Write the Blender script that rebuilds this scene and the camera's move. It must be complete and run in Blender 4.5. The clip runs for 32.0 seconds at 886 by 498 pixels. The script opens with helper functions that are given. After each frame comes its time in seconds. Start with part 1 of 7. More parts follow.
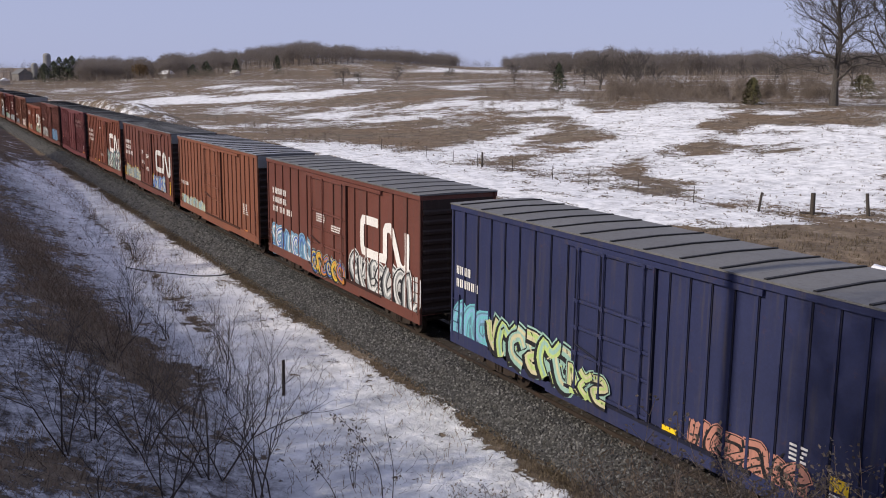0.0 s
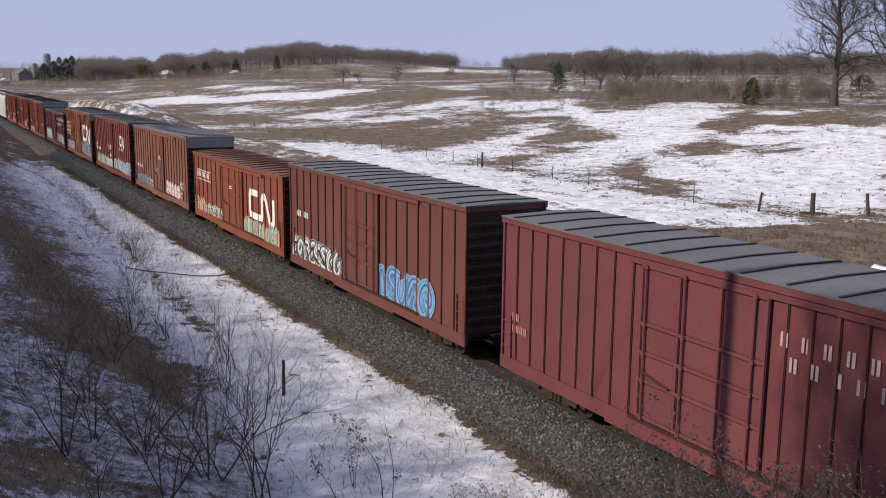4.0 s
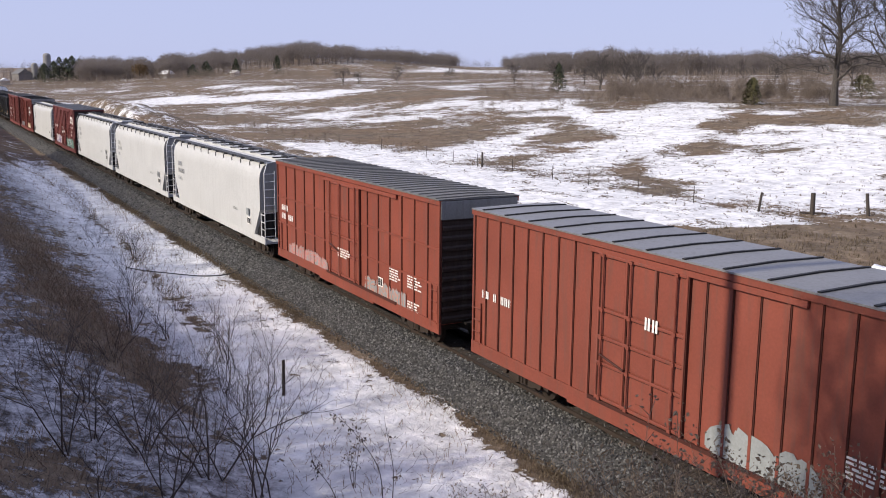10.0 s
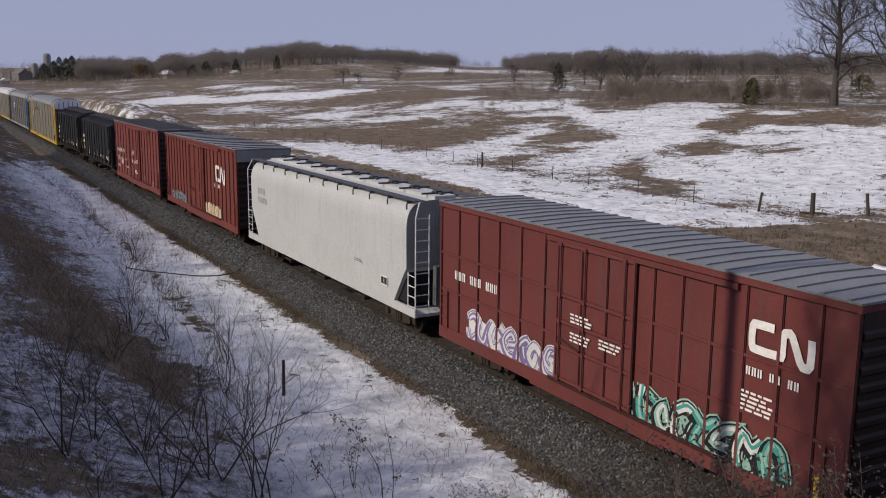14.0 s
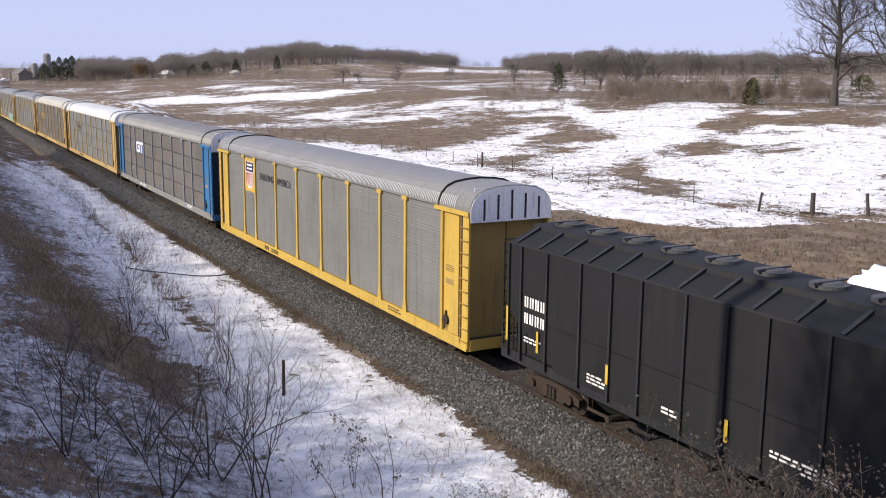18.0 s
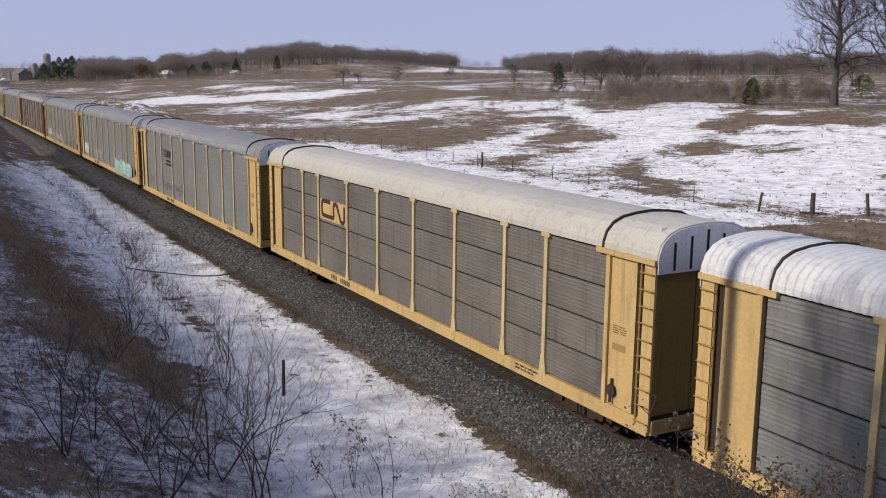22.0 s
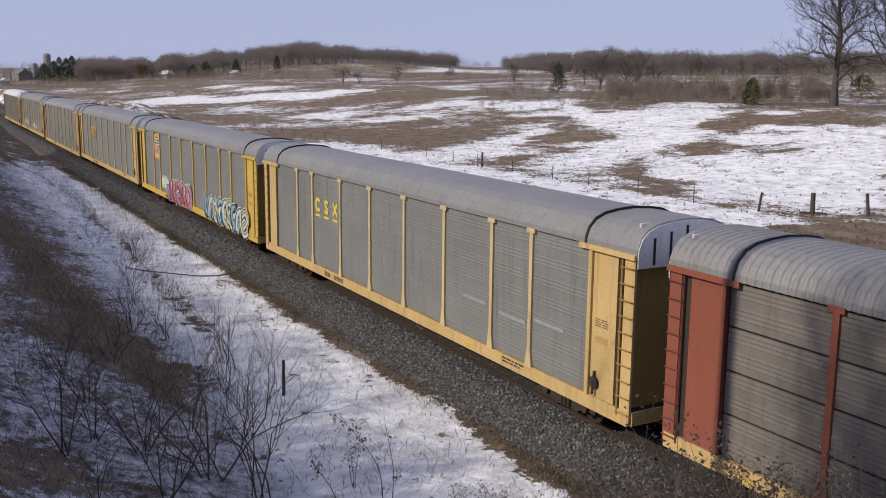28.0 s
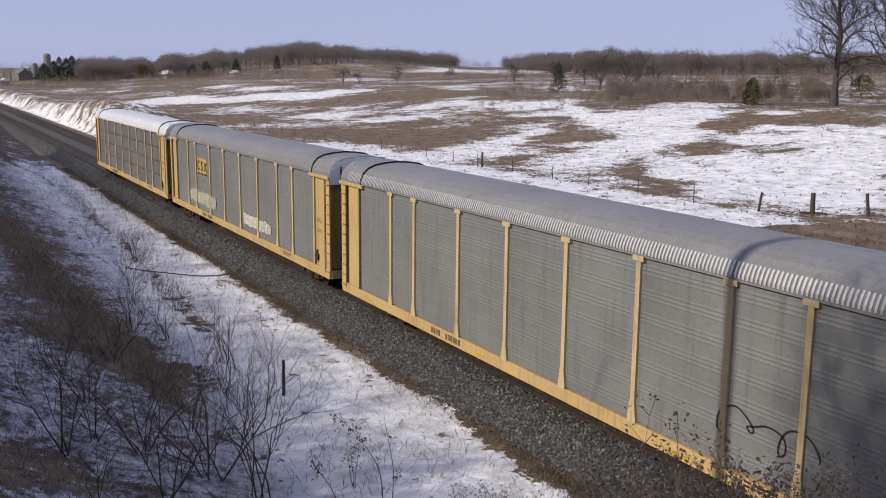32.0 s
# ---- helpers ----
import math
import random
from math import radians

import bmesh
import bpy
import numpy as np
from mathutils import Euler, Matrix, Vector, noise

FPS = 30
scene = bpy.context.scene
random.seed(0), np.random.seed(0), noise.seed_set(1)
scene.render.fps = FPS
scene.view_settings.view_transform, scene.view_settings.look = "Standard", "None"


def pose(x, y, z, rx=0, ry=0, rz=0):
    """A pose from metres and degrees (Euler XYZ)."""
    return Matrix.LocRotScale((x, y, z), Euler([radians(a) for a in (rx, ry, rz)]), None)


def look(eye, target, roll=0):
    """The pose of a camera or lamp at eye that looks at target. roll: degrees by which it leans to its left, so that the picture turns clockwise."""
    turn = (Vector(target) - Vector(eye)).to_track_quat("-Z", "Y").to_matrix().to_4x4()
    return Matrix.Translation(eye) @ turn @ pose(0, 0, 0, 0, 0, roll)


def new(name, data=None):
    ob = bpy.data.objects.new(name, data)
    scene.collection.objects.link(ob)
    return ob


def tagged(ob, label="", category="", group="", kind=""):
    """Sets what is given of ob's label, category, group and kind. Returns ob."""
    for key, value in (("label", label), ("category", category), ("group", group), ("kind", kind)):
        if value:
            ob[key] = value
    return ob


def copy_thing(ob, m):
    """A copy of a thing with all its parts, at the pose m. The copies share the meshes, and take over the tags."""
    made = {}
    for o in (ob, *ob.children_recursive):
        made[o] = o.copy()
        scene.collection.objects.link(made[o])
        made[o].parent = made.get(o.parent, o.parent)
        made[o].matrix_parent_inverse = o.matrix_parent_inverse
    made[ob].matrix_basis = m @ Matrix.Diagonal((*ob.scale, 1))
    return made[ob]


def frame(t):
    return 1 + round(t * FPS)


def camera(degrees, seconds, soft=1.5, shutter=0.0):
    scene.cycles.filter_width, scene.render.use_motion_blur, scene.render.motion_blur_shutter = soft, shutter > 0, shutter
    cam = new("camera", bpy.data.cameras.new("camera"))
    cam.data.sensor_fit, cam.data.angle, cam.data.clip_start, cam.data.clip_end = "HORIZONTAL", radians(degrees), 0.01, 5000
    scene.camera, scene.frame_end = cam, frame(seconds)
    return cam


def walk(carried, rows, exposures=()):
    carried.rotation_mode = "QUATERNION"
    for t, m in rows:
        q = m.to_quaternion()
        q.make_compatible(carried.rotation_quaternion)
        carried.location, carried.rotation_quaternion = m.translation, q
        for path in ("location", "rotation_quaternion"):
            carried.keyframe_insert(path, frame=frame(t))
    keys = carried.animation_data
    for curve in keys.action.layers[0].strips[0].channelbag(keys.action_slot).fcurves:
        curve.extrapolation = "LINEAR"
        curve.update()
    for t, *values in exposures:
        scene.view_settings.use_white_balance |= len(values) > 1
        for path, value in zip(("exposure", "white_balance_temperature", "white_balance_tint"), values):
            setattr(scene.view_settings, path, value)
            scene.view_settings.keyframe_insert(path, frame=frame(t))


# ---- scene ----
cam = camera(49.55, 32.0, soft=1.0)
EYE = Vector((0.0, -16.129, 9.103))
AIM = EYE + 20 * Vector((-0.86083, 0.47613, -0.17963))
walk(cam, [(0.0, look(EYE, AIM, 0.586)), (32.0, look(EYE, AIM, 0.586))],
     exposures=[(t, e, 6520, 15) for t, e in ((0.0, -0.16), (4.0, -0.06), (6.0, -0.06), (7.0, -0.14), (9.0, -0.04), (10.0, 0.2), (10.8, 0.06), (11.2, -0.08), (11.7, -0.5), (13.4, -0.62), (14.5, -0.35), (16.5, 0.22), (18.0, 0.36), (19.0, 0.04), (20.0, 0.04), (21.0, -0.08), (22.0, -0.12), (24.0, -0.12), (28.0, -0.12), (30.0, -0.16), (32.0, -0.12))])

# ---- daylight: low winter sun from behind the near bank ----
SUN_UP, SUN_TO = 31.0, Vector((0.10, 1.0, 0.0)).normalized()
world = bpy.data.worlds.new("world")
scene.world = world
world.use_nodes = True
wn = world.node_tree.nodes
sky = wn.new("ShaderNodeTexSky")
sky.sky_type, sky.sun_disc = "NISHITA", False
sky.sun_elevation = radians(SUN_UP)
sky.sun_rotation = math.atan2(-SUN_TO.x, -SUN_TO.y)
sky.air_density, sky.dust_density, sky.ozone_density, sky.altitude = 0.8, 0.6, 2.0, 0
wn["Background"].inputs["Strength"].default_value = 0.077
# thin high haze evens the blue out
haze = wn.new("ShaderNodeMix")
haze.data_type = "RGBA"
haze.inputs[0].default_value, haze.inputs[7].default_value = 0.85, (6.15, 6.95, 10.2, 1)
world.node_tree.links.new(sky.outputs[0], haze.inputs[6])
world.node_tree.links.new(haze.outputs[2], wn["Background"].inputs["Color"])
sun = new("sun", bpy.data.lights.new("sun", "SUN"))
sun.data.energy, sun.data.angle, sun.data.color = 4.7, radians(0.6), (1.0, 0.925, 0.765)
sun.matrix_world = look((0, 0, 60), Vector((0, 0, 60)) + SUN_TO * math.cos(radians(SUN_UP)) - Vector((0, 0, math.sin(radians(SUN_UP)))))


# ---- materials ----
def nodes_of(name):
    m = bpy.data.materials.new(name)
    m.use_nodes = True
    return m, m.node_tree.nodes, m.node_tree.links, m.node_tree.nodes["Principled BSDF"]


def coords(n, l, stretch=(1, 1, 1), shift=True):
    """Object coordinates, shifted from object to object, stretched."""
    tc, mp = n.new("ShaderNodeTexCoord"), n.new("ShaderNodeMapping")
    mp.inputs["Scale"].default_value = stretch
    l.new(tc.outputs["Object"], mp.inputs["Vector"])
    if shift:
        info, mul = n.new("ShaderNodeObjectInfo"), n.new("ShaderNodeMath")
        mul.operation, mul.inputs[1].default_value = "MULTIPLY", 61.0
        l.new(info.outputs["Random"], mul.inputs[0])
        l.new(mul.outputs[0], mp.inputs["Location"])
    return mp.outputs["Vector"]


def noise_of(n, l, vec, scale, detail=3.0, rough=0.55):
    t = n.new("ShaderNodeTexNoise")
    t.inputs["Scale"].default_value, t.inputs["Detail"].default_value, t.inputs["Roughness"].default_value = scale, detail, rough
    l.new(vec, t.inputs["Vector"])
    return t.outputs["Fac"]


def ramp(n, l, fac, stops):
    r = n.new("ShaderNodeValToRGB")
    e = r.color_ramp.elements
    while len(e) < len(stops):
        e.new(0.5)
    for el, (pos, c) in zip(e, stops):
        el.position, el.color = pos, (*c, 1)
    l.new(fac, r.inputs["Fac"])
    return r.outputs["Color"]


def blend(n, l, fac, a, b, mode="MIX"):
    m = n.new("ShaderNodeMix")
    m.data_type, m.blend_type = "RGBA", mode
    for s, v in ((0, fac), (6, a), (7, b)):
        if isinstance(v, (int, float)):
            m.inputs[s].default_value = v
        elif isinstance(v, tuple):
            m.inputs[s].default_value = (*v, 1)
        else:
            l.new(v, m.inputs[s])
    return m.outputs[2]


def bumped(n, l, bsdf, h, strength, dist=0.02):
    b = n.new("ShaderNodeBump")
    b.inputs["Strength"].default_value, b.inputs["Distance"].default_value = strength, dist
    l.new(h, b.inputs["Height"])
    l.new(b.outputs["Normal"], bsdf.inputs["Normal"])


def tone(c, k):
    return tuple(min(1.0, v * k) for v in c)


def paint(name, col, rough=0.55, metal=0.0, var=0.22, rust=0.0, grime=0.25, bump=0.08, grime_col=(0.075, 0.06, 0.05)):
    """Weathered paint: uneven fading, grain, vertical run marks and some rust specks."""
    m, n, l, b = nodes_of(name)
    v = coords(n, l)
    big, fine = noise_of(n, l, v, 0.45, 4), noise_of(n, l, v, 14, 5, 0.7)
    run = noise_of(n, l, coords(n, l, (5, 5, 0.35)), 1.0, 5, 0.65)
    c = ramp(n, l, big, [(0.3, tone(col, 1 - var)), (0.7, tone(col, 1 + var))])
    c = blend(n, l, 0.5, c, ramp(n, l, fine, [(0.3, tone(col, 0.72)), (0.7, tone(col, 1.22))]))
    c = blend(n, l, ramp(n, l, run, [(0.52, (0, 0, 0)), (0.72, (grime,) * 3)]), c, grime_col)
    if rust:
        spots = noise_of(n, l, v, 3.2, 6, 0.75)
        c = blend(n, l, ramp(n, l, spots, [(0.60, (0, 0, 0)), (0.70, (rust,) * 3)]), c, (0.13, 0.05, 0.022))
    l.new(c, b.inputs["Base Color"])
    b.inputs["Roughness"].default_value, b.inputs["Metallic"].default_value = rough, metal
    b.inputs["Specular IOR Level"].default_value = 0.3
    bumped(n, l, b, big, bump, 0.05)
    return m


MATS = {}


def M(key, *a, **k):
    if key not in MATS:
        MATS[key] = paint(key, *a, **k)
    return MATS[key]


black = M("black_paint", (0.016, 0.017, 0.019), 0.5, var=0.3, grime=0.3)
steel = M("dark_steel", (0.022, 0.019, 0.017), 0.6, 0.3, rust=0.5)
rusty = M("rusty_steel", (0.036, 0.026, 0.021), 0.75, 0.1, rust=0.6)
wheelm = M("wheel_steel", (0.055, 0.042, 0.035), 0.5, 0.5, rust=0.4)
galv = M("galvanised_sheet", (0.225, 0.225, 0.225), 0.45, 0.35, var=0.18, grime=0.35)
galv_dark = M("dull_grey_sheet", (0.135, 0.133, 0.128), 0.6, 0.1, var=0.22, grime=0.45)
seamblack = M("seam_tar", (0.02, 0.02, 0.021), 0.7)
white = M("white_stencil", (0.72, 0.70, 0.67), 0.6, var=0.1, grime=0.12)
yellow_tape = M("yellow_reflector", (0.85, 0.55, 0.02), 0.35, var=0.08, grime=0.05)
# near-black brown for all boxcar ends, their shade put into the colour
end_dark = M("end_shade_brown", (0.022, 0.012, 0.010), 0.6, rust=0.3)


def ground_mat():
    """Patchy old snow over dead grass; the sheet says where snow lies, the grain breaks its edge up."""
    m, n, l, b = nodes_of("snowy_ground")
    at = n.new("ShaderNodeAttribute")
    at.attribute_name = "snow"
    v = coords(n, l, shift=False)
    mid, fine = noise_of(n, l, v, 0.35, 6, 0.68), noise_of(n, l, v, 3.0, 5, 0.7)
    mp = n.new("ShaderNodeMapping")
    mp.inputs["Scale"].default_value, mp.inputs["Rotation"].default_value = (0.25, 1.2, 1), (0, 0, radians(-61))
    tc = n.new("ShaderNodeTexCoord")
    l.new(tc.outputs["Object"], mp.inputs["Vector"])
    streak = noise_of(n, l, mp.outputs["Vector"], 1.1, 5, 0.65)

    def sums(a, bb, k):
        s = n.new("ShaderNodeMath")
        s.operation, s.inputs[1].default_value = "MULTIPLY_ADD", k
        l.new(a, s.inputs[0])
        if isinstance(bb, float):
            s.inputs[2].default_value = bb
        else:
            l.new(bb, s.inputs[2])
        return s.outputs[0]

    cover = sums(at.outputs["Fac"], -1.91, 1.0)
    cover = sums(mid, cover, 2.0)
    cover = sums(fine, cover, 1.95)
    cover = sums(streak, cover, 0.75)
    mask = ramp(n, l, cover, [(0.91, (0, 0, 0)), (0.99, (1, 1, 1))])
    hay = noise_of(n, l, v, 0.09, 4, 0.6)
    grass = ramp(n, l, noise_of(n, l, v, 0.55, 9, 0.85), [(0.36, (0.055, 0.042, 0.030)), (0.48, (0.12, 0.092, 0.064)), (0.56, (0.17, 0.132, 0.092)), (0.66, (0.33, 0.275, 0.215))])
    grass = blend(n, l, ramp(n, l, hay, [(0.4, (0, 0, 0)), (0.65, (0.55,) * 3)]), grass, (0.16, 0.10, 0.055))
    snow = ramp(n, l, noise_of(n, l, v, 0.8, 6, 0.7), [(0.34, (0.47, 0.475, 0.49)), (0.60, (0.81, 0.81, 0.815))])
    # litter specks plus a darker snow tone that paints the bank's shade deeper
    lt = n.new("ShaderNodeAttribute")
    lt.attribute_name = "litter_shade"
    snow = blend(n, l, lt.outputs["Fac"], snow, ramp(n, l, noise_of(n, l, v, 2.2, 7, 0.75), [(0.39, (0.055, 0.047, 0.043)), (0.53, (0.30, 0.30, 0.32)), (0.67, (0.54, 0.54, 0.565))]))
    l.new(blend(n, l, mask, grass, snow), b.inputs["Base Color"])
    b.inputs["Roughness"].default_value = 0.85
    b.inputs["Specular IOR Level"].default_value = 0.25
    bumped(n, l, b, sums(fine, mask, 0.8), 0.8, 0.2)
    return m


def simple(name, stops, scale, rough=0.85, bump=0.5, dist=0.03, island=False, detail=6, thin=0.0):
    """Rough natural surface coloured from grain; thin: the share of light that passes through twigs and leaves."""
    m, n, l, b = nodes_of(name)
    g = noise_of(n, l, coords(n, l), scale, detail, 0.7)
    c = ramp(n, l, g, stops)
    if island:
        geo = n.new("ShaderNodeNewGeometry")
        c = blend(n, l, 0.75, c, ramp(n, l, geo.outputs["Random Per Island"], [(0.0, stops[0][1]), (0.5, stops[len(stops) // 2][1]), (1.0, stops[-1][1])]))
    l.new(c, b.inputs["Base Color"])
    b.inputs["Roughness"].default_value = rough
    bumped(n, l, b, g, bump, dist)
    if thin:
        tr, mx = n.new("ShaderNodeBsdfTranslucent"), n.new("ShaderNodeMixShader")
        l.new(c, tr.inputs["Color"])
        mx.inputs[0].default_value = thin
        l.new(b.outputs[0], mx.inputs[1]), l.new(tr.outputs[0], mx.inputs[2])
        l.new(mx.outputs[0], n["Material Output"].inputs["Surface"])
    return m


snow_ground = ground_mat()
oil_m = simple("oily_ballast", [(0.3, (0.014, 0.011, 0.009)), (0.5, (0.032, 0.025, 0.020)), (0.7, (0.062, 0.049, 0.039))], 5, bump=1.0, dist=0.06)
ballast_m = simple("ballast_bed", [(0.3, (0.018, 0.0175, 0.017)), (0.5, (0.050, 0.048, 0.046)), (0.7, (0.115, 0.111, 0.106))], 5.5, bump=1.0, dist=0.08)
stone_m = simple("ballast_stone", [(0.2, (0.015, 0.015, 0.0147)), (0.55, (0.050, 0.049, 0.047)), (0.95, (0.21, 0.207, 0.20))], 9, island=True)
tie_m = simple("tie_wood", [(0.3, (0.02, 0.015, 0.012)), (0.7, (0.06, 0.045, 0.034))], 12)
bark = simple("grey_bark", [(0.3, (0.028, 0.024, 0.021)), (0.7, (0.085, 0.073, 0.065))], 6)
bark_dark = simple("dark_bark", [(0.3, (0.03, 0.023, 0.02)), (0.7, (0.095, 0.074, 0.06))], 6)
straw = simple("dead_grass", [(0.2, (0.07, 0.052, 0.034)), (0.5, (0.135, 0.103, 0.066)), (0.8, (0.25, 0.195, 0.13))], 4, island=True, thin=0.3)
dead_leaf = simple("dead_leaf", [(0.2, (0.07, 0.052, 0.036)), (0.5, (0.16, 0.122, 0.085)), (0.8, (0.34, 0.275, 0.20))], 6, island=True, thin=0.35)
needles = simple("conifer_needles", [(0.2, (0.012, 0.018, 0.011)), (0.5, (0.03, 0.042, 0.02)), (0.8, (0.07, 0.075, 0.03))], 5, island=True)
cedar = simple("winter_cedar", [(0.2, (0.035, 0.033, 0.013)), (0.5, (0.075, 0.069, 0.025)), (0.8, (0.125, 0.11, 0.04))], 5, island=True)
wood_m = simple("fence_wood", [(0.3, (0.02, 0.016, 0.013)), (0.7, (0.07, 0.055, 0.044))], 9)
snow_m = simple("piled_snow", [(0.3, (0.66, 0.67, 0.70)), (0.65, (0.84, 0.84, 0.85))], 2.5, bump=0.8, dist=0.15)
far_wood = simple("far_wood", [(0.2, (0.13, 0.112, 0.102)), (0.5, (0.185, 0.16, 0.145)), (0.8, (0.26, 0.224, 0.20))], 0.05, island=True, thin=0.5)
brush_m = simple("brown_brush", [(0.2, (0.15, 0.12, 0.095)), (0.5, (0.21, 0.17, 0.135)), (0.8, (0.30, 0.245, 0.195))], 0.1, island=True, thin=0.5)
willow = simple("willow_twigs", [(0.2, (0.09, 0.062, 0.034)), (0.8, (0.17, 0.115, 0.06))], 0.4, island=True, thin=0.5)
stalk_m = simple("bank_stalks", [(0.2, (0.15, 0.105, 0.07)), (0.5, (0.26, 0.19, 0.13)), (0.8, (0.40, 0.31, 0.22))], 4, island=True, thin=0.3)
wire_m = M("fence_wire", (0.12, 0.11, 0.10), 0.5, 0.6)
concrete = simple("silo_concrete", [(0.3, (0.15, 0.15, 0.15)), (0.7, (0.26, 0.255, 0.25))], 1.5, bump=0.2)


# ---- mesh helpers ----
def mesh_of(bm, name, mats):
    me = bpy.data.meshes.new(name)
    bm.to_mesh(me)
    bm.free()
    for m in mats if isinstance(mats, (list, tuple)) else [mats]:
        me.materials.append(m)
    return me


def part(name, bm, material, parent, label=""):
    """One mesh object under a thing or a part."""
    me = bm if isinstance(bm, bpy.types.Mesh) else mesh_of(bm, name, material)
    ob = new(name, me)
    ob.parent = parent
    if label:
        ob["label"] = label
    return ob


def thing(name, label, category, group="", kind="", data=None, at=None):
    ob = new(name, data)
    if data is None:
        ob.empty_display_size = 0.3
    if at is not None:
        ob.matrix_world = at
    return tagged(ob, label, category, group, kind)


def box(bm, x0, x1, y0, y1, z0, z1, mi=0, bevel=0.0):
    vs = [bm.verts.new((x, y, z)) for x in (x0, x1) for y in (y0, y1) for z in (z0, z1)]
    fs = [bm.faces.new([vs[i] for i in q]) for q in ((0, 1, 3, 2), (4, 6, 7, 5), (0, 4, 5, 1), (2, 3, 7, 6), (0, 2, 6, 4), (1, 5, 7, 3))]
    for f in fs:
        f.material_index = mi
    if bevel:
        r = bmesh.ops.bevel(bm, geom=list({e for f in fs for e in f.edges}), offset=bevel, segments=1, affect="EDGES")
        for f in r["faces"]:
            f.material_index = mi
    return bm


def boxes(*list_of):
    bm = bmesh.new()
    for b in list_of:
        box(bm, *b)
    return bm


def prism(bm, prof, x0, x1, mi=0, caps=True):
    """A profile of (y, z) points drawn out along x, closed."""
    a = [bm.verts.new((x0, y, z)) for y, z in prof]
    b = [bm.verts.new((x1, y, z)) for y, z in prof]
    k = len(prof)
    for i in range(k):
        bm.faces.new((a[i], a[(i + 1) % k], b[(i + 1) % k], b[i])).material_index = mi
    if caps:
        bm.faces.new(a[::-1]).material_index = mi
        bm.faces.new(b).material_index = mi
    return bm


def tube(bm, p, q, r0, r1=None, k=6, mi=0):
    p, q = Vector(p), Vector(q)
    r1 = r0 if r1 is None else r1
    d = q - p
    if d.length < 1e-6:
        return bm
    u = d.orthogonal().normalized()
    w = d.normalized().cross(u)
    ring = []
    for c, r in ((p, r0), (q, r1)):
        ring.append([bm.verts.new(c + r * (math.cos(2 * math.pi * i / k) * u + math.sin(2 * math.pi * i / k) * w)) for i in range(k)])
    for i in range(k):
        bm.faces.new((ring[0][i], ring[0][(i + 1) % k], ring[1][(i + 1) % k], ring[1][i])).material_index = mi
    if k > 3:
        bm.faces.new(ring[0][::-1]).material_index = mi
        bm.faces.new(ring[1]).material_index = mi
    return bm


def tri_mesh(name, pts, mat):
    """A mesh of loose triangles from an array (n, 3, 3)."""
    k = len(pts)
    me = bpy.data.meshes.new(name)
    me.vertices.add(k * 3)
    me.vertices.foreach_set("co", pts.reshape(-1).astype(np.float32))
    me.loops.add(k * 3)
    me.loops.foreach_set("vertex_index", np.arange(k * 3, dtype=np.int32))
    me.polygons.add(k)
    me.polygons.foreach_set("loop_start", np.arange(k, dtype=np.int32) * 3)
    me.update(calc_edges=True)
    me.materials.append(mat)
    return me


class Soup:
    """Triangles gathered fast, for stuff."""

    def __init__(self, rmin=0.0):
        self.v, self.f, self.rmin = [], [], rmin

    def tri(self, a, b, c):
        k = len(self.v)
        self.v += [a, b, c]
        self.f.append((k, k + 1, k + 2))

    def stick(self, p, q, r0, r1, k=3):
        d = (q[0] - p[0], q[1] - p[1], q[2] - p[2])
        n = math.sqrt(d[0] ** 2 + d[1] ** 2 + d[2] ** 2) + 1e-9
        d = (d[0] / n, d[1] / n, d[2] / n)
        u = (d[1], -d[0], 0.0) if abs(d[2]) < 0.9 else (0.0, d[2], -d[1])
        m = math.sqrt(u[0] ** 2 + u[1] ** 2 + u[2] ** 2) + 1e-9
        u = (u[0] / m, u[1] / m, u[2] / m)
        w = (d[1] * u[2] - d[2] * u[1], d[2] * u[0] - d[0] * u[2], d[0] * u[1] - d[1] * u[0])
        b = len(self.v)
        for c, r in ((p, max(r0, self.rmin)), (q, max(r1, self.rmin))):
            for i in range(k):
                ca, sa = math.cos(6.2832 * i / k) * r, math.sin(6.2832 * i / k) * r
                self.v.append((c[0] + ca * u[0] + sa * w[0], c[1] + ca * u[1] + sa * w[1], c[2] + ca * u[2] + sa * w[2]))
        for i in range(k):
            j = (i + 1) % k
            self.f.append((b + i, b + j, b + k + j, b + k + i))

    def mesh(self, name, mat):
        me = bpy.data.meshes.new(name)
        me.from_pydata(self.v, [], self.f)
        me.materials.append(mat)
        return me


# ---- the lie of the land ----
def vnoise(x, y, seed=0):
    """Smooth value noise on arrays."""
    xi, yi = np.floor(x), np.floor(y)
    xf, yf = x - xi, y - yi
    xf, yf = xf * xf * (3 - 2 * xf), yf * yf * (3 - 2 * yf)

    def h(a, b):
        s = np.sin(a * 127.1 + b * 311.7 + seed * 74.7) * 43758.5453
        return s - np.floor(s)

    return (h(xi, yi) * (1 - xf) + h(xi + 1, yi) * xf) * (1 - yf) + (h(xi, yi + 1) * (1 - xf) + h(xi + 1, yi + 1) * xf) * yf


def fbm(x, y, seed=0, octaves=4):
    return sum(vnoise(x * 2 ** i, y * 2 ** i, seed + 7 * i) * 0.5 ** i for i in range(octaves)) / (2 - 0.5 ** (octaves - 1))


def step(a, b, v):
    t = np.clip((v - a) / (b - a), 0, 1)
    return t * t * (3 - 2 * t)


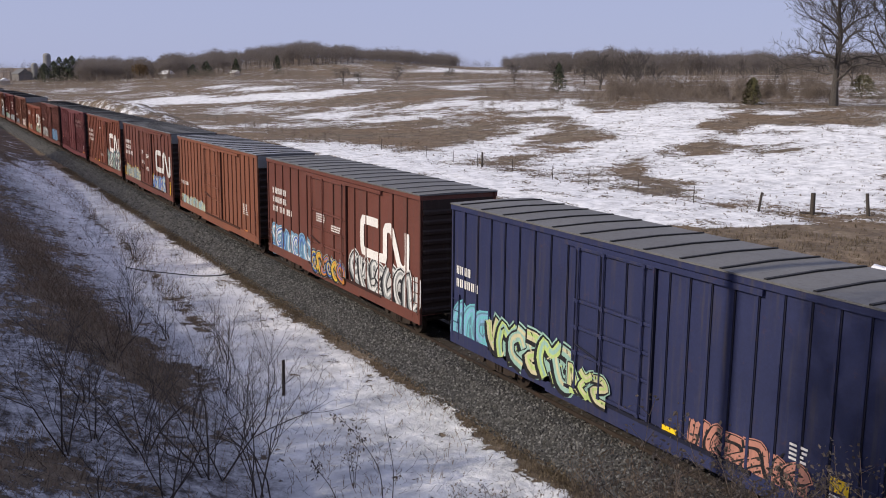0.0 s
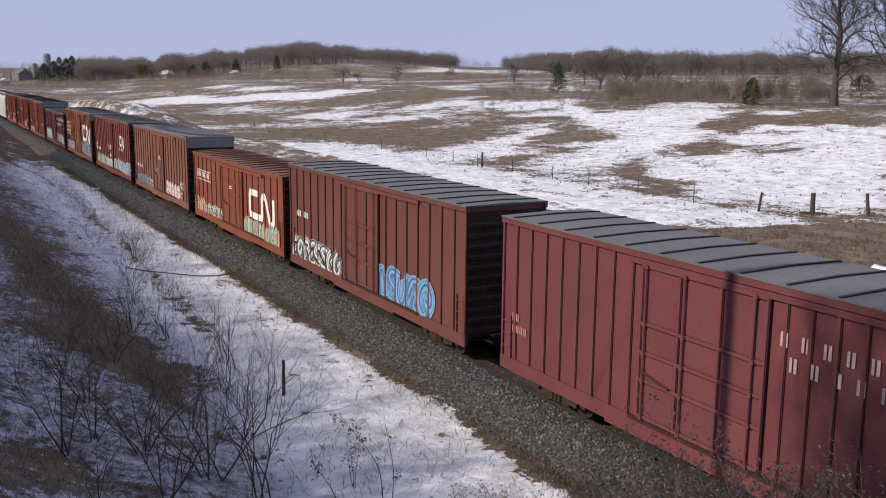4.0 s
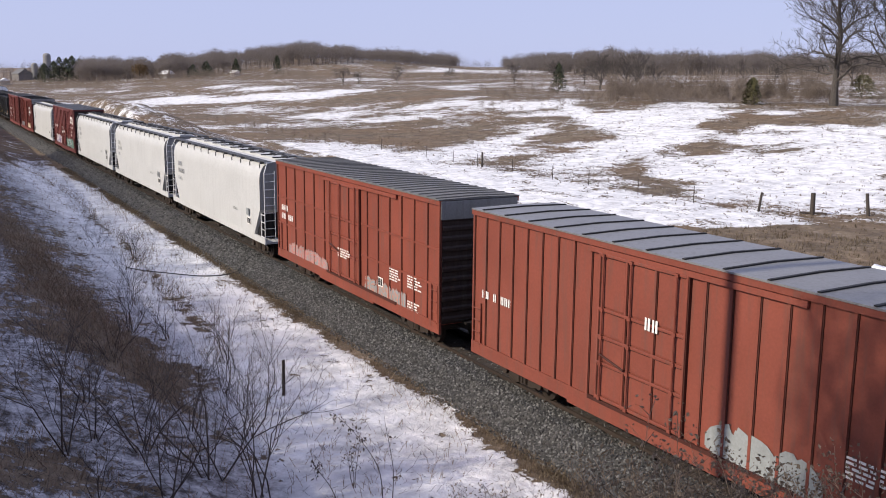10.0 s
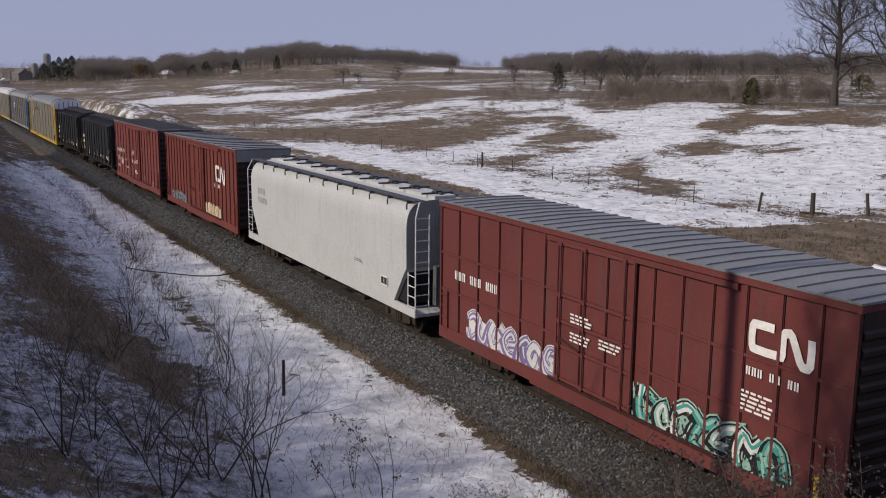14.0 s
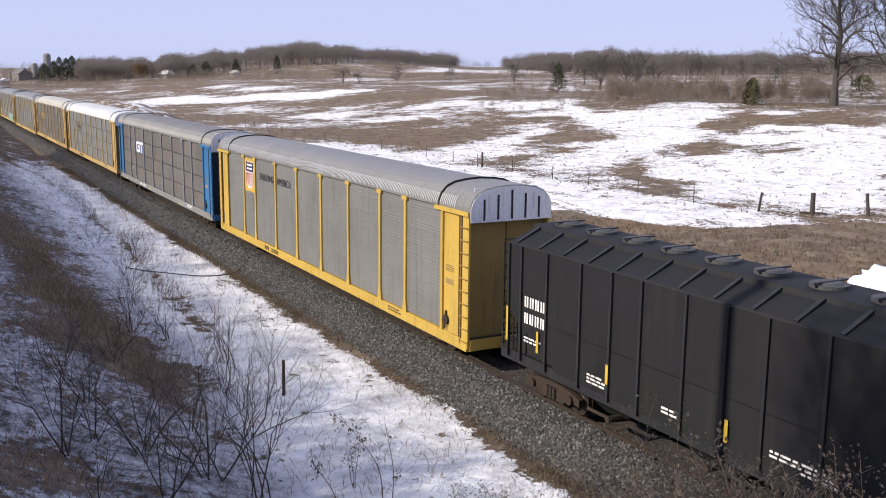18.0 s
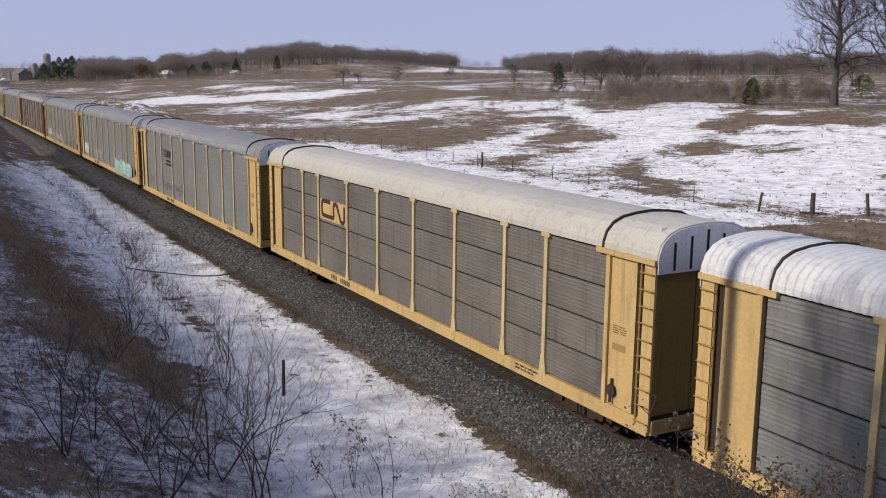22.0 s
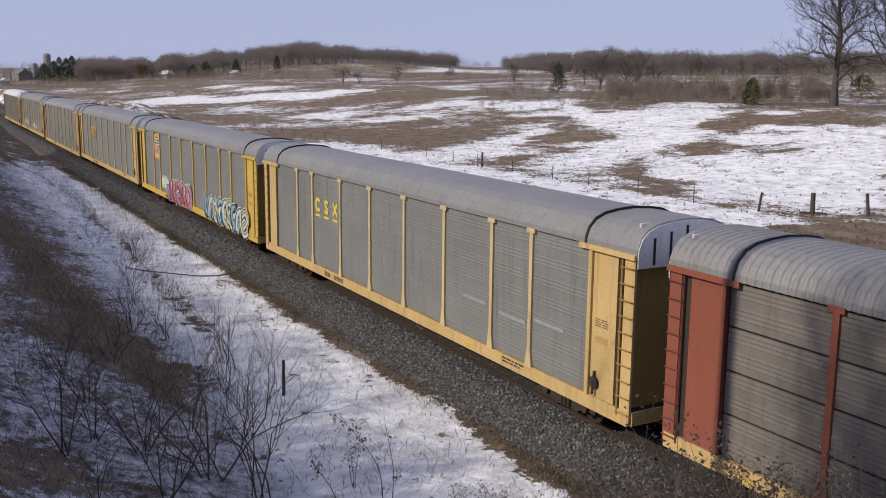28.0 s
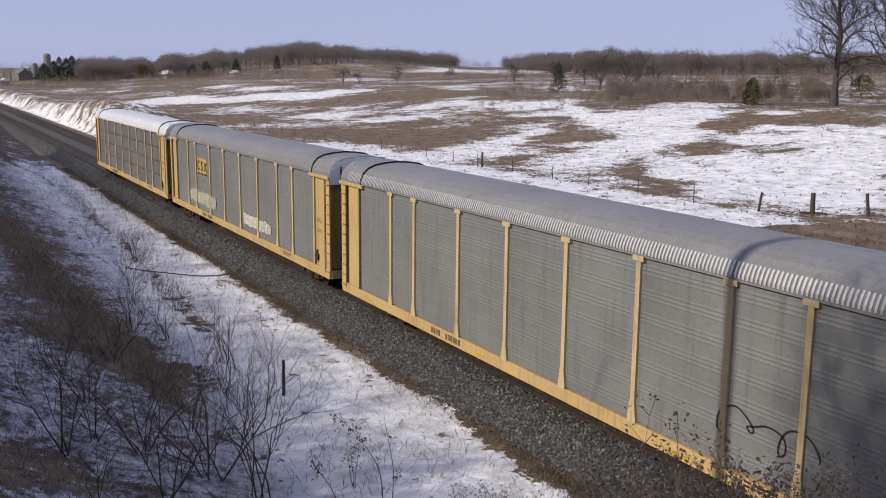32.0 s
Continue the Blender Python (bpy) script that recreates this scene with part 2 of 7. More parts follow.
def height(x, y):
    """Ground height: cutting with a near bank, flat strip, track bed, ditch, field rising to wooded ridges."""
    x, y = np.asarray(x, float), np.asarray(y, float)
    z = np.full(np.broadcast(x, y).shape, -0.55)
    bumps = fbm(x * 0.35, y * 0.35, 3) - 0.5
    # near bank, steeper above the brush
    wob = 1.6 * (fbm(x * 0.06, y * 0.0 + 2, 5) - 0.5)
    d = np.clip(-9.8 + wob + 4.0 * step(-26, -90, x) + 2.0 * step(-90, -140, x) - y, 0, None)
    bank = 0.30 * np.clip(d, 0, 5.8) + 0.92 * np.clip(d - 5.8, 0, 8.0)
    z = z + bank + bumps * (0.25 + 0.5 * step(0, 4, d)) * step(2.9, 4.5, -y)
    # the mound the camera stands on
    mound = 7.35 - 0.425 * np.hypot(x * 1.0, y + 16.1) + 0.2 * bumps
    z = np.where(y < -3.2, np.maximum(z, mound * step(3.2, 6.5, -y) - 0.55 * (1 - step(3.2, 6.5, -y))), z)
    # far side: ditch, low grass bank, field
    z = z - 0.35 * step(7.2, 9.5, y) * (1 - step(13, 19, y))
    z = z + 0.55 * step(17, 28, y) + bumps * 0.35 * step(8, 11, y)
    z = z + 4.9 * step(8.5, 12.0, y) * (1 - step(14, 25, y)) * step(-112, -150, x) * (1 - 0.45 * step(-165, -230, x)) * (0.75 + 0.5 * fbm(x * 0.12, y * 0.3, 8))
    z = z + 4.7 * step(38, 108, y) + 3.6 * step(105, 260, y) + 9.0 * step(250, 620, y)
    r = np.hypot(x, y + 16)
    z = z + 4.5 * step(430, 640, r) * step(100, 170, y) * (1 - step(285, 320, y)) * step(-250, -420, x)
    z = z + 6.5 * np.exp(-(((x + 585) / 130) ** 2 + ((y - 205) / 62) ** 2))
    z = z + 1.3 * (fbm(x * 0.02, y * 0.02, 11) - 0.5) * step(45, 90, y)
    return z



def axis(*spans):
    out = []
    for a, b, s in spans:
        out += list(np.arange(a, b, s))
    return np.array(out)


gx = axis((-4200, -1200, 150), (-1200, -400, 20), (-400, -130, 3), (-130, -60, 1), (-60, 4, 0.5), (4, 40, 3), (40, 400, 40), (400, 2601, 200))
gy = axis((-2600, -400, 200), (-400, -60, 30), (-60, -26, 2), (-26, 42, 0.5), (42, 120, 1), (120, 420, 4), (420, 1000, 20), (1000, 4301, 150))
GX, GY = np.meshgrid(gx, gy, indexing="ij")
GZ = height(GX, GY)


def brush_band(x, y):
    """The strips of brown brush that run slantwise down the near bank."""
    w = 1.3 * (fbm(x * 0.16, y * 0.5, 51) - 0.5)
    at = (-130, -95, -70, -57, -47, -38, -33, -29, -27, -24, -22)
    mid = np.interp(x, at, (-9.0, -11.0, -13.0, -12.2, -11.4, -11.0, -10.9, -10.4, -9.9, -9.3, -9.0))
    half = np.interp(x, at, (1.0, 1.1, 1.2, 1.1, 1.3, 1.45, 1.4, 1.05, 0.7, 0.3, 0.05))
    one = np.exp(-((y - mid + w) / half) ** 2) * step(-24, -30, x) * (0.55 + 0.9 * fbm(x * 0.5, y * 0.9, 57))
    mid2 = np.interp(x, (-100, -93, -78, -55, -42, -36, -30), (-8.0, -6.3, -5.6, -6.1, -6.8, -7.0, -7.6))
    two = 0.75 * np.exp(-((y - mid2 + 0.6 * w) / 0.42) ** 2) * step(-28, -34, x)
    mid3 = np.interp(x, (-100, -76, -55, -46), (-3.4, -3.6, -5.0, -6.2))
    three = 0.5 * np.exp(-((y - mid3 + 0.5 * w) / 0.35) ** 2) * step(-44, -50, x)
    return np.clip(one + two + three, 0, 1)


def snow_cover(x, y):
    """How much snow lies: 1 closed, 0 bare."""
    r = np.hypot(x, y + 16)
    c = 0.27 + 0.75 * (fbm(x * 0.045, y * 0.055, 21, 5) - 0.46) + 0.55 * (fbm(x * 0.16, y * 0.10, 23, 3) - 0.46) - 0.12 * step(320, 480, r)
    c = c + 0.16 * step(-120, -75, x) * step(31, 38, y) * (1 - step(96, 116, y))
    wx, wy = x + 9 * (fbm(x * 0.13, y * 0.13, 91) - 0.5), y + 9 * (fbm(x * 0.13, y * 0.13, 93) - 0.5)
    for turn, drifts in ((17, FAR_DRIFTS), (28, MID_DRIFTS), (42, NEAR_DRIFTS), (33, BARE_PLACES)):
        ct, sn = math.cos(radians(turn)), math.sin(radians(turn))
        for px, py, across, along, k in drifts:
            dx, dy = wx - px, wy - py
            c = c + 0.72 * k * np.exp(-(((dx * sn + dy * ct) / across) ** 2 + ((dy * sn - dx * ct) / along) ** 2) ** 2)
    c = np.where(y > 28, np.clip(c, -0.1, 0.84), c)
    # bare grass bank beside the far track
    edge = np.interp(x, (-150, -100, -65, -56, -48, -43, -41.5, -40, -30), (25, 24, 23.0, 22.5, 23.5, 25.5, 31, 36, 38)) - 1.5 * (vnoise(x * 0.3, y * 0.3, 71) - 0.5)
    c = np.where((y > 7.0) & (y < 42), -0.35 + (np.maximum(c, 0.80 * step(-140, -110, x) * step(39, 31, y)) + 0.35) * step(edge - 1.2, edge + 1.6, y), c)
    c = np.where((y > 7.5) & (y < 25) & (x < -100), 0.30 + 0.9 * (fbm(x * 0.30 + y * 0.35, y * 0.08, 31) - 0.42) + 0.35 * step(12, 8.5, y), c)
    # near strip and bank
    strip = 0.95 + 0.35 * (fbm(x * 0.3, y * 0.3, 41) - 0.5) - 1.25 * step(-3.75, -2.8, y + 1.1 * (fbm(x * 0.22, y * 0.2, 44) - 0.5)) * (0.3 + fbm(x * 0.25, y * 0.3, 43))
    c = np.where(y <= 7.0, strip, c)
    # shaded bank: littered old snow, thinned to deepen the shade, with strips of bare brush
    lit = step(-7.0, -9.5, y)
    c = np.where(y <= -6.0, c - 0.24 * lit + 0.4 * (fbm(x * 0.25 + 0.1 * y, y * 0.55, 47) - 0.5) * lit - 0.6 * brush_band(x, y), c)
    c = np.where((y <= -2.6) & (y > -12), c - 0.75 * step(-88, -125, x), c)
    foot = np.hypot(x, y + 16)
    c = np.where((y <= 7.0) & (foot < 17) & (y > -11.5), c - 0.8 * step(17, 13, foot) * step(-11.5, -9.5, y), c)
    c = np.where((y > -2.45) & (y < 7), -0.3, c)
    return c


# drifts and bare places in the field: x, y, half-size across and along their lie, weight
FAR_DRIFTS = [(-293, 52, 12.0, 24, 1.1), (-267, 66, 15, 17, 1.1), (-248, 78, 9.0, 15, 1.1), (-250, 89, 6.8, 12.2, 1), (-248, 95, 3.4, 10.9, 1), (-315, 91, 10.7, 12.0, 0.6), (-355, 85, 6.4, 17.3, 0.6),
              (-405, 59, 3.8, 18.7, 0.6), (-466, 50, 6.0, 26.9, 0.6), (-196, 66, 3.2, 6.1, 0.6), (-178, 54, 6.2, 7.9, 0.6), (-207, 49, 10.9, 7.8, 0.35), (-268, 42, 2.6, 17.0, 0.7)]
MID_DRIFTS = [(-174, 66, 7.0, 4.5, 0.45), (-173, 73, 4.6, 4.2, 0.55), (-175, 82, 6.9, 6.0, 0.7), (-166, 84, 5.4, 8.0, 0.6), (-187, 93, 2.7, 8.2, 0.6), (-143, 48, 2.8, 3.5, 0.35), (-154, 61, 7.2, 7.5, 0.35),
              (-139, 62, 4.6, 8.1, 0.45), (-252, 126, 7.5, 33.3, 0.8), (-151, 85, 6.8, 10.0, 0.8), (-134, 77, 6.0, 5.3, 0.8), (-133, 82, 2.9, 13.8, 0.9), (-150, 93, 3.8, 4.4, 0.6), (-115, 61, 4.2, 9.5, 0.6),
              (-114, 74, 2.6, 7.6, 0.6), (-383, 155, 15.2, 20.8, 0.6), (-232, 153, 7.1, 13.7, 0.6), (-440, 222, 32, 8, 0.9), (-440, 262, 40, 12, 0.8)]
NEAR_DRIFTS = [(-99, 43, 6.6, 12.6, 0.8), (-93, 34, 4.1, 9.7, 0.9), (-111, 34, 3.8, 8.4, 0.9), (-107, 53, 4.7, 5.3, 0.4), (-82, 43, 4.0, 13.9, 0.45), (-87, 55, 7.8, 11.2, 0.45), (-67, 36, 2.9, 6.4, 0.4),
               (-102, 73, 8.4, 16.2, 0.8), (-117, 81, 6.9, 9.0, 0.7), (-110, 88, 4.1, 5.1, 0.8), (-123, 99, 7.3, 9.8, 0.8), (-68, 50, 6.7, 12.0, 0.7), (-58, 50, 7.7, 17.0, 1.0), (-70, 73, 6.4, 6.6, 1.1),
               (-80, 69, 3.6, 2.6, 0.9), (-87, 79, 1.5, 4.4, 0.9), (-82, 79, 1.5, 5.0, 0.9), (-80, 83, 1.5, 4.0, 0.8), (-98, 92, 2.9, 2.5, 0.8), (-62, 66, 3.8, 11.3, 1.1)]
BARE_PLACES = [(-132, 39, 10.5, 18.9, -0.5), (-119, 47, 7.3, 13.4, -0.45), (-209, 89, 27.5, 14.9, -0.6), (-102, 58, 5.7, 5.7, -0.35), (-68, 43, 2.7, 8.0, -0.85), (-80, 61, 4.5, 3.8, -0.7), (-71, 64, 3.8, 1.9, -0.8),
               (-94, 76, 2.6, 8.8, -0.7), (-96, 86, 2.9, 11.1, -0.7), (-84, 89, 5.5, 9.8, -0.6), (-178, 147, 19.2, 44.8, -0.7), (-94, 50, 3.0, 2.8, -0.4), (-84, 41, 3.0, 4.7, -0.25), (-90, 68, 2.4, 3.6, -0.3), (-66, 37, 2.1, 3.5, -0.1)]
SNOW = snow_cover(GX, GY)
XL, YL = list(map(float, gx)), list(map(float, gy))


def np_count(a, v):
    lo, hi = 0, len(a)
    while lo < hi:
        m = (lo + hi) // 2
        if v < a[m]:
            hi = m
        else:
            lo = m + 1
    return lo


def on_sheet(rows, x, y):
    """The value of the ground sheet under a point."""
    i, j = max(0, min(len(XL) - 2, np_count(XL, x) - 1)), max(0, min(len(YL) - 2, np_count(YL, y) - 1))
    u, v = (x - XL[i]) / (XL[i + 1] - XL[i]), (y - YL[j]) / (YL[j + 1] - YL[j])
    a, b = rows[i], rows[i + 1]
    return (a[j] * (1 - u) + b[j] * u) * (1 - v) + (a[j + 1] * (1 - u) + b[j + 1] * u) * v


ZROWS, SROWS = GZ.tolist(), SNOW.tolist()


def ground_z(x, y):
    return on_sheet(ZROWS, x, y)


nx, ny = len(gx), len(gy)
gm = bpy.data.meshes.new("ground")
idx = np.arange(nx * ny).reshape(nx, ny)
quads = np.stack([idx[:-1, :-1], idx[1:, :-1], idx[1:, 1:], idx[:-1, 1:]], -1).reshape(-1, 4)
gm.vertices.add(nx * ny)
gm.vertices.foreach_set("co", np.stack([GX, GY, GZ], -1).ravel())
gm.loops.add(quads.size)
gm.loops.foreach_set("vertex_index", quads.ravel())
gm.polygons.add(len(quads))
gm.polygons.foreach_set("loop_start", np.arange(len(quads)) * 4)
gm.polygons.foreach_set("use_smooth", np.ones(len(quads), bool))
gm.update(calc_edges=True)
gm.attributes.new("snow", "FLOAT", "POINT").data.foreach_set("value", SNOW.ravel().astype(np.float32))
# near bank only: where litter and painted shade darken the snow
LITTER_SHADE = step(-7.0, -10.5, GY + 1.2 * (fbm(GX * 0.2, GY * 0.3, 81) - 0.5))
gm.attributes.new("litter_shade", "FLOAT", "POINT").data.foreach_set("value", LITTER_SHADE.ravel().astype(np.float32))
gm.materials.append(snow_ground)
ground = thing("ground", "field of patchy snow and dead grass beside a railway cutting", "ground", kind="structure", data=gm)

# ---- track bed: two tracks on one bed ----
bed = bmesh.new()
prism(bed, [(-2.85, -0.64), (-1.60, -0.07), (-0.95, -0.06), (-0.86, -0.20), (6.0, -0.20), (7.3, -0.75)], -900, 60)
roadbed = thing("track_bed", "grey crushed-stone ballast bed under two tracks", "track bed", kind="structure", data=mesh_of(bed, "track_bed", ballast_m))
fill = boxes((-880, 55, -0.85, 1.42, -0.4, -0.186), (-880, 55, 2.83, 5.67, -0.4, -0.186))
part("oily_fill", fill, oil_m, roadbed, "dark oil-stained stone between the rails")
rng = random.Random(5)
st = Soup()
for i in range(32000):
    far = i % 3 == 0
    x = -14 - 34 * rng.random() if not far else -48 - 150 * rng.random() ** 1.5
    y = -2.9 + 2.05 * rng.random() if rng.random() < 0.9 else -0.5 + 1.5 * rng.random()
    z = (-0.20 if y > -0.86 else -0.07) if y > -1.60 else -0.07 - (-1.60 - y) * 0.456
    s = rng.uniform(0.020, 0.058) * (1.4 if far else 1)
    if y < -2.72:
        z = -0.56
    a = rng.random() * 6.28
    pts = [(x + s * math.cos(a + k * 1.57) * rng.uniform(0.7, 1.3), y + s * math.sin(a + k * 1.57) * rng.uniform(0.7, 1.3), z + s * rng.uniform(-0.2, 0.5)) for k in range(4)]
    top = (x + s * rng.uniform(-0.4, 0.4), y + s * rng.uniform(-0.4, 0.4), z + s * rng.uniform(0.7, 1.3))
    b = len(st.v)
    st.v += pts + [top]
    st.f += [(b, b + 1, b + 4), (b + 1, b + 2, b + 4), (b + 2, b + 3, b + 4), (b + 3, b, b + 4)]
thing("ballast_stones", "loose grey ballast stones on the shoulder of the track", "ballast", kind="stuff", data=st.mesh("ballast_stones", stone_m))

RAIL = [(-0.07, -0.18), (0.07, -0.18), (0.07, -0.165), (0.015, -0.14), (0.015, -0.04), (0.036, -0.03), (0.036, 0.0), (-0.036, 0.0), (-0.036, -0.03), (-0.015, -0.04), (-0.015, -0.14), (-0.07, -0.165)]
for ty in (0.0, 4.25):
    for sgn in (-0.7525, 0.7525):
        bm = bmesh.new()
        prism(bm, [(a + ty + sgn, b) for a, b in RAIL], -880, 55)
        thing("rail", "rusty steel rail with a worn top", "rail", group="rails", kind="structure", data=mesh_of(bm, "rail", rusty))
tie_me = mesh_of(boxes((-0.115, 0.115, -1.3, 1.3, -0.36, -0.178)), "tie", tie_m)
ties = thing("ties", "row of weathered wooden ties under the near track", "railway ties", kind="structure")
for i in range(190):
    t = part("tie", tie_me, None, ties)
    t.location = (-9 - i * 0.53, rng.uniform(-0.03, 0.03), 0)
bm = bmesh.new()
for i in range(400):
    x = -9 - i * 0.53
    box(bm, x - 0.11, x + 0.11, 2.95, 5.55, -0.36, -0.178)
for i in range(190, 560):
    x = -9 - i * 0.53
    box(bm, x - 0.11, x + 0.11, -1.3, 1.3, -0.36, -0.178)
part("far_ties", bm, tie_m, ties)["kind"] = "stuff"

# ---- rolling stock: x runs from the rear end of a car, z from the rail head ----
TRAIN = []
SHARED = {}


def shared(key, make):
    if key not in SHARED:
        SHARED[key] = make()
    return SHARED[key]


def piece(name, key, make, parent, at=(0, 0, 0), label=""):
    ob = part(name, shared(key, make), None, parent, label)
    ob.location = at
    return ob


def ribbon(bm, pts, w, y, mi=0):
    """A flat painted line of width w through (x, z) points, in the plane y, facing -y."""
    n = len(pts)
    L, R = [], []
    for i, (x, z) in enumerate(pts):
        ax, az = pts[max(i - 1, 0)]
        bx, bz = pts[min(i + 1, n - 1)]
        d1 = Vector((x - ax, z - az)) if i else Vector((bx - x, bz - z))
        d2 = Vector((bx - x, bz - z)) if i < n - 1 else d1
        d1, d2 = d1.normalized(), d2.normalized()
        t = d1 + d2
        t = t.normalized() if t.length > 0.2 else d1
        nrm = Vector((-t.y, t.x))
        k = min(1.6, 1 / max(0.3, abs(nrm.dot(Vector((-d1.y, d1.x)))))) * w / 2
        L.append(bm.verts.new((x + nrm.x * k, y, z + nrm.y * k)))
        R.append(bm.verts.new((x - nrm.x * k, y, z - nrm.y * k)))
    for i in range(n - 1):
        bm.faces.new((L[i], R[i], R[i + 1], L[i + 1])).material_index = mi


def curve_through(pts, k=4):
    out = []
    for i in range(len(pts) - 1):
        p0, p1, p2, p3 = (Vector(pts[max(0, min(len(pts) - 1, j))]) for j in (i - 1, i, i + 1, i + 2))
        for s in range(k):
            t = s / k
            out.append(tuple(0.5 * (2 * p1 + (p2 - p0) * t + (2 * p0 - 5 * p1 + 4 * p2 - p3) * t * t + (3 * p1 - p0 - 3 * p2 + p3) * t ** 3)))
    out.append(tuple(pts[-1]))
    return out


def spray(name, c):
    return M("spray_" + name, tone(c, 0.82), 0.5, var=0.22, grime=0.35, bump=0.03)


SPRAY = {k: spray(k, c) for k, c in dict(cyan=(0.16, 0.5, 0.55), lime=(0.48, 0.62, 0.22), cream=(0.62, 0.58, 0.36), blue=(0.05, 0.13, 0.42), sky=(0.22, 0.42, 0.62),
         white=(0.72, 0.72, 0.70), black=(0.015, 0.015, 0.018), pink=(0.55, 0.20, 0.19), salmon=(0.52, 0.24, 0.18), teal=(0.06, 0.34, 0.29), grey=(0.30, 0.32, 0.32),
         yellow=(0.66, 0.52, 0.06), orange=(0.62, 0.24, 0.05), mint=(0.32, 0.52, 0.44), red=(0.38, 0.05, 0.05), steelblue=(0.12, 0.24, 0.33), violet=(0.22, 0.17, 0.36)).items()}


# bent strokes of sprayed shapes in a unit box
FORMS = (([(0.9, 0.9), (0.35, 1.0), (0.1, 0.76), (0.5, 0.54), (0.9, 0.32), (0.65, 0.02), (0.08, 0.1)],),
         ([(0.0, 0.3), (0.2, 0.9), (0.6, 1.0), (0.8, 0.6), (0.55, 0.35)], [(0.3, 0.0), (0.75, 0.15), (1.0, 0.8)]),
         ([(0.5, 1.0), (0.1, 0.72), (0.14, 0.26), (0.5, 0.0), (0.9, 0.28), (0.8, 0.6), (0.5, 0.45)],),
         ([(0.0, 0.0), (0.1, 0.7), (0.5, 0.95), (0.6, 0.5), (0.7, 0.1), (1.0, 0.35), (0.95, 1.0)],),
         ([(0.05, 0.95), (0.3, 0.6), (0.1, 0.2), (0.5, 0.0), (0.95, 0.2)], [(0.4, 0.75), (0.75, 0.95), (0.95, 0.6)]),
         ([(0.1, 0.1), (0.6, 0.25), (0.9, 0.65), (0.5, 0.95), (0.2, 0.65), (0.6, 0.5)],))


def shape_of(r):
    """One of the bent forms, turned or mirrored by chance."""
    fu, fv, swap = r.random() < 0.5, r.random() < 0.5, r.random() < 0.4
    out = []
    for sk in r.choice(FORMS):
        pts = [(1 - u if fu else u, 1 - v if fv else v) for u, v in sk]
        out.append([(v, u) for u, v in pts] if swap else pts)
    return out


def graffiti(car, x0, x1, z0, z1, fills, line, halo, seed, y=-1.468, fat=1.0, label=""):
    """A spray-painted piece: overlapping rounded letter forms with outline, shade and cloud, no readable word."""
    r = random.Random(seed)
    keys = list(dict.fromkeys([halo, line, *fills, "white"]))
    bm = bmesh.new()
    w, h = x1 - x0, z1 - z0
    count = max(2, round(w / (0.55 * h)))
    cw = w / count
    n = count * 5
    low = [(x0 + w * i / n, z0 + r.uniform(0.0, 0.10) * h) for i in range(n + 1)]
    top = [(a, z0 + h * (0.58 + 0.20 * abs(math.sin(3.1416 * i / 5 + 0.4)) + r.uniform(-0.05, 0.05))) for i, (a, b) in enumerate(low)]
    mid = [(a, 0.62 * b + 0.38 * c) for (a, b), (_, c) in zip(low, top)]
    for i in range(n):
        for lo, hi, m in ((low, mid, fills[-1]), (mid, top, halo)):
            bm.faces.new([bm.verts.new((a, y, b)) for a, b in (lo[i], lo[i + 1], hi[i + 1], hi[i])]).material_index = keys.index(m)
    deep = 0
    th = 0.215 * h * fat
    for i in range(count):
        cx, lean = x0 + (i + 0.5) * cw, r.uniform(-0.05, 0.25) * cw
        zt, zb = z1 - r.uniform(0.08, 0.2) * h, z0 + r.uniform(0.06, 0.16) * h
        fill, second = fills[i % len(fills)], fills[(i + 1) % len(fills)]
        sx, tilt = r.uniform(1.1, 1.4), r.uniform(-0.14, 0.14)
        strokes = []
        for sk in shape_of(r):
            pts = [(cx + (u - 0.5 + r.uniform(-0.05, 0.05)) * cw * sx + lean * (v - 0.5), zb + (v + tilt * (u - 0.5) + r.uniform(-0.04, 0.04)) * (zt - zb)) for u, v in sk]
            strokes.append(curve_through(pts, 3) if len(pts) > 2 else pts)
        for k, dx, dz, m in ((1.65, 0.0, 0.0, halo), (1.3, -0.06, -0.05, line), (1.3, 0.0, 0.0, line), (0.92, 0.0, 0.0, fill), (0.34, 0.012, 0.03, second)):
            for sk in strokes:
                deep += 1
                ribbon(bm, [(max(x0, min(x1, a + dx * h)), max(z0 + 0.02, min(z1, b + dz * h))) for a, b in sk], th * k, y - 0.002 - 0.00014 * deep, keys.index(m))
        for k in range(5):
            a, b = cx + r.uniform(-0.5, 0.5) * cw, r.uniform(zb, zt)
            deep += 1
            ribbon(bm, [(a, b), (a + r.uniform(-0.1, 0.14) * h, b + r.uniform(0.04, 0.12) * h)], r.uniform(0.02, 0.05) * h, y - 0.002 - 0.00014 * deep, keys.index(r.choice(fills + [line, halo])))
    ob = part("graffiti", bm, [SPRAY[k] for k in keys], car, label)
    ob["kind"] = "stuff"
    return ob


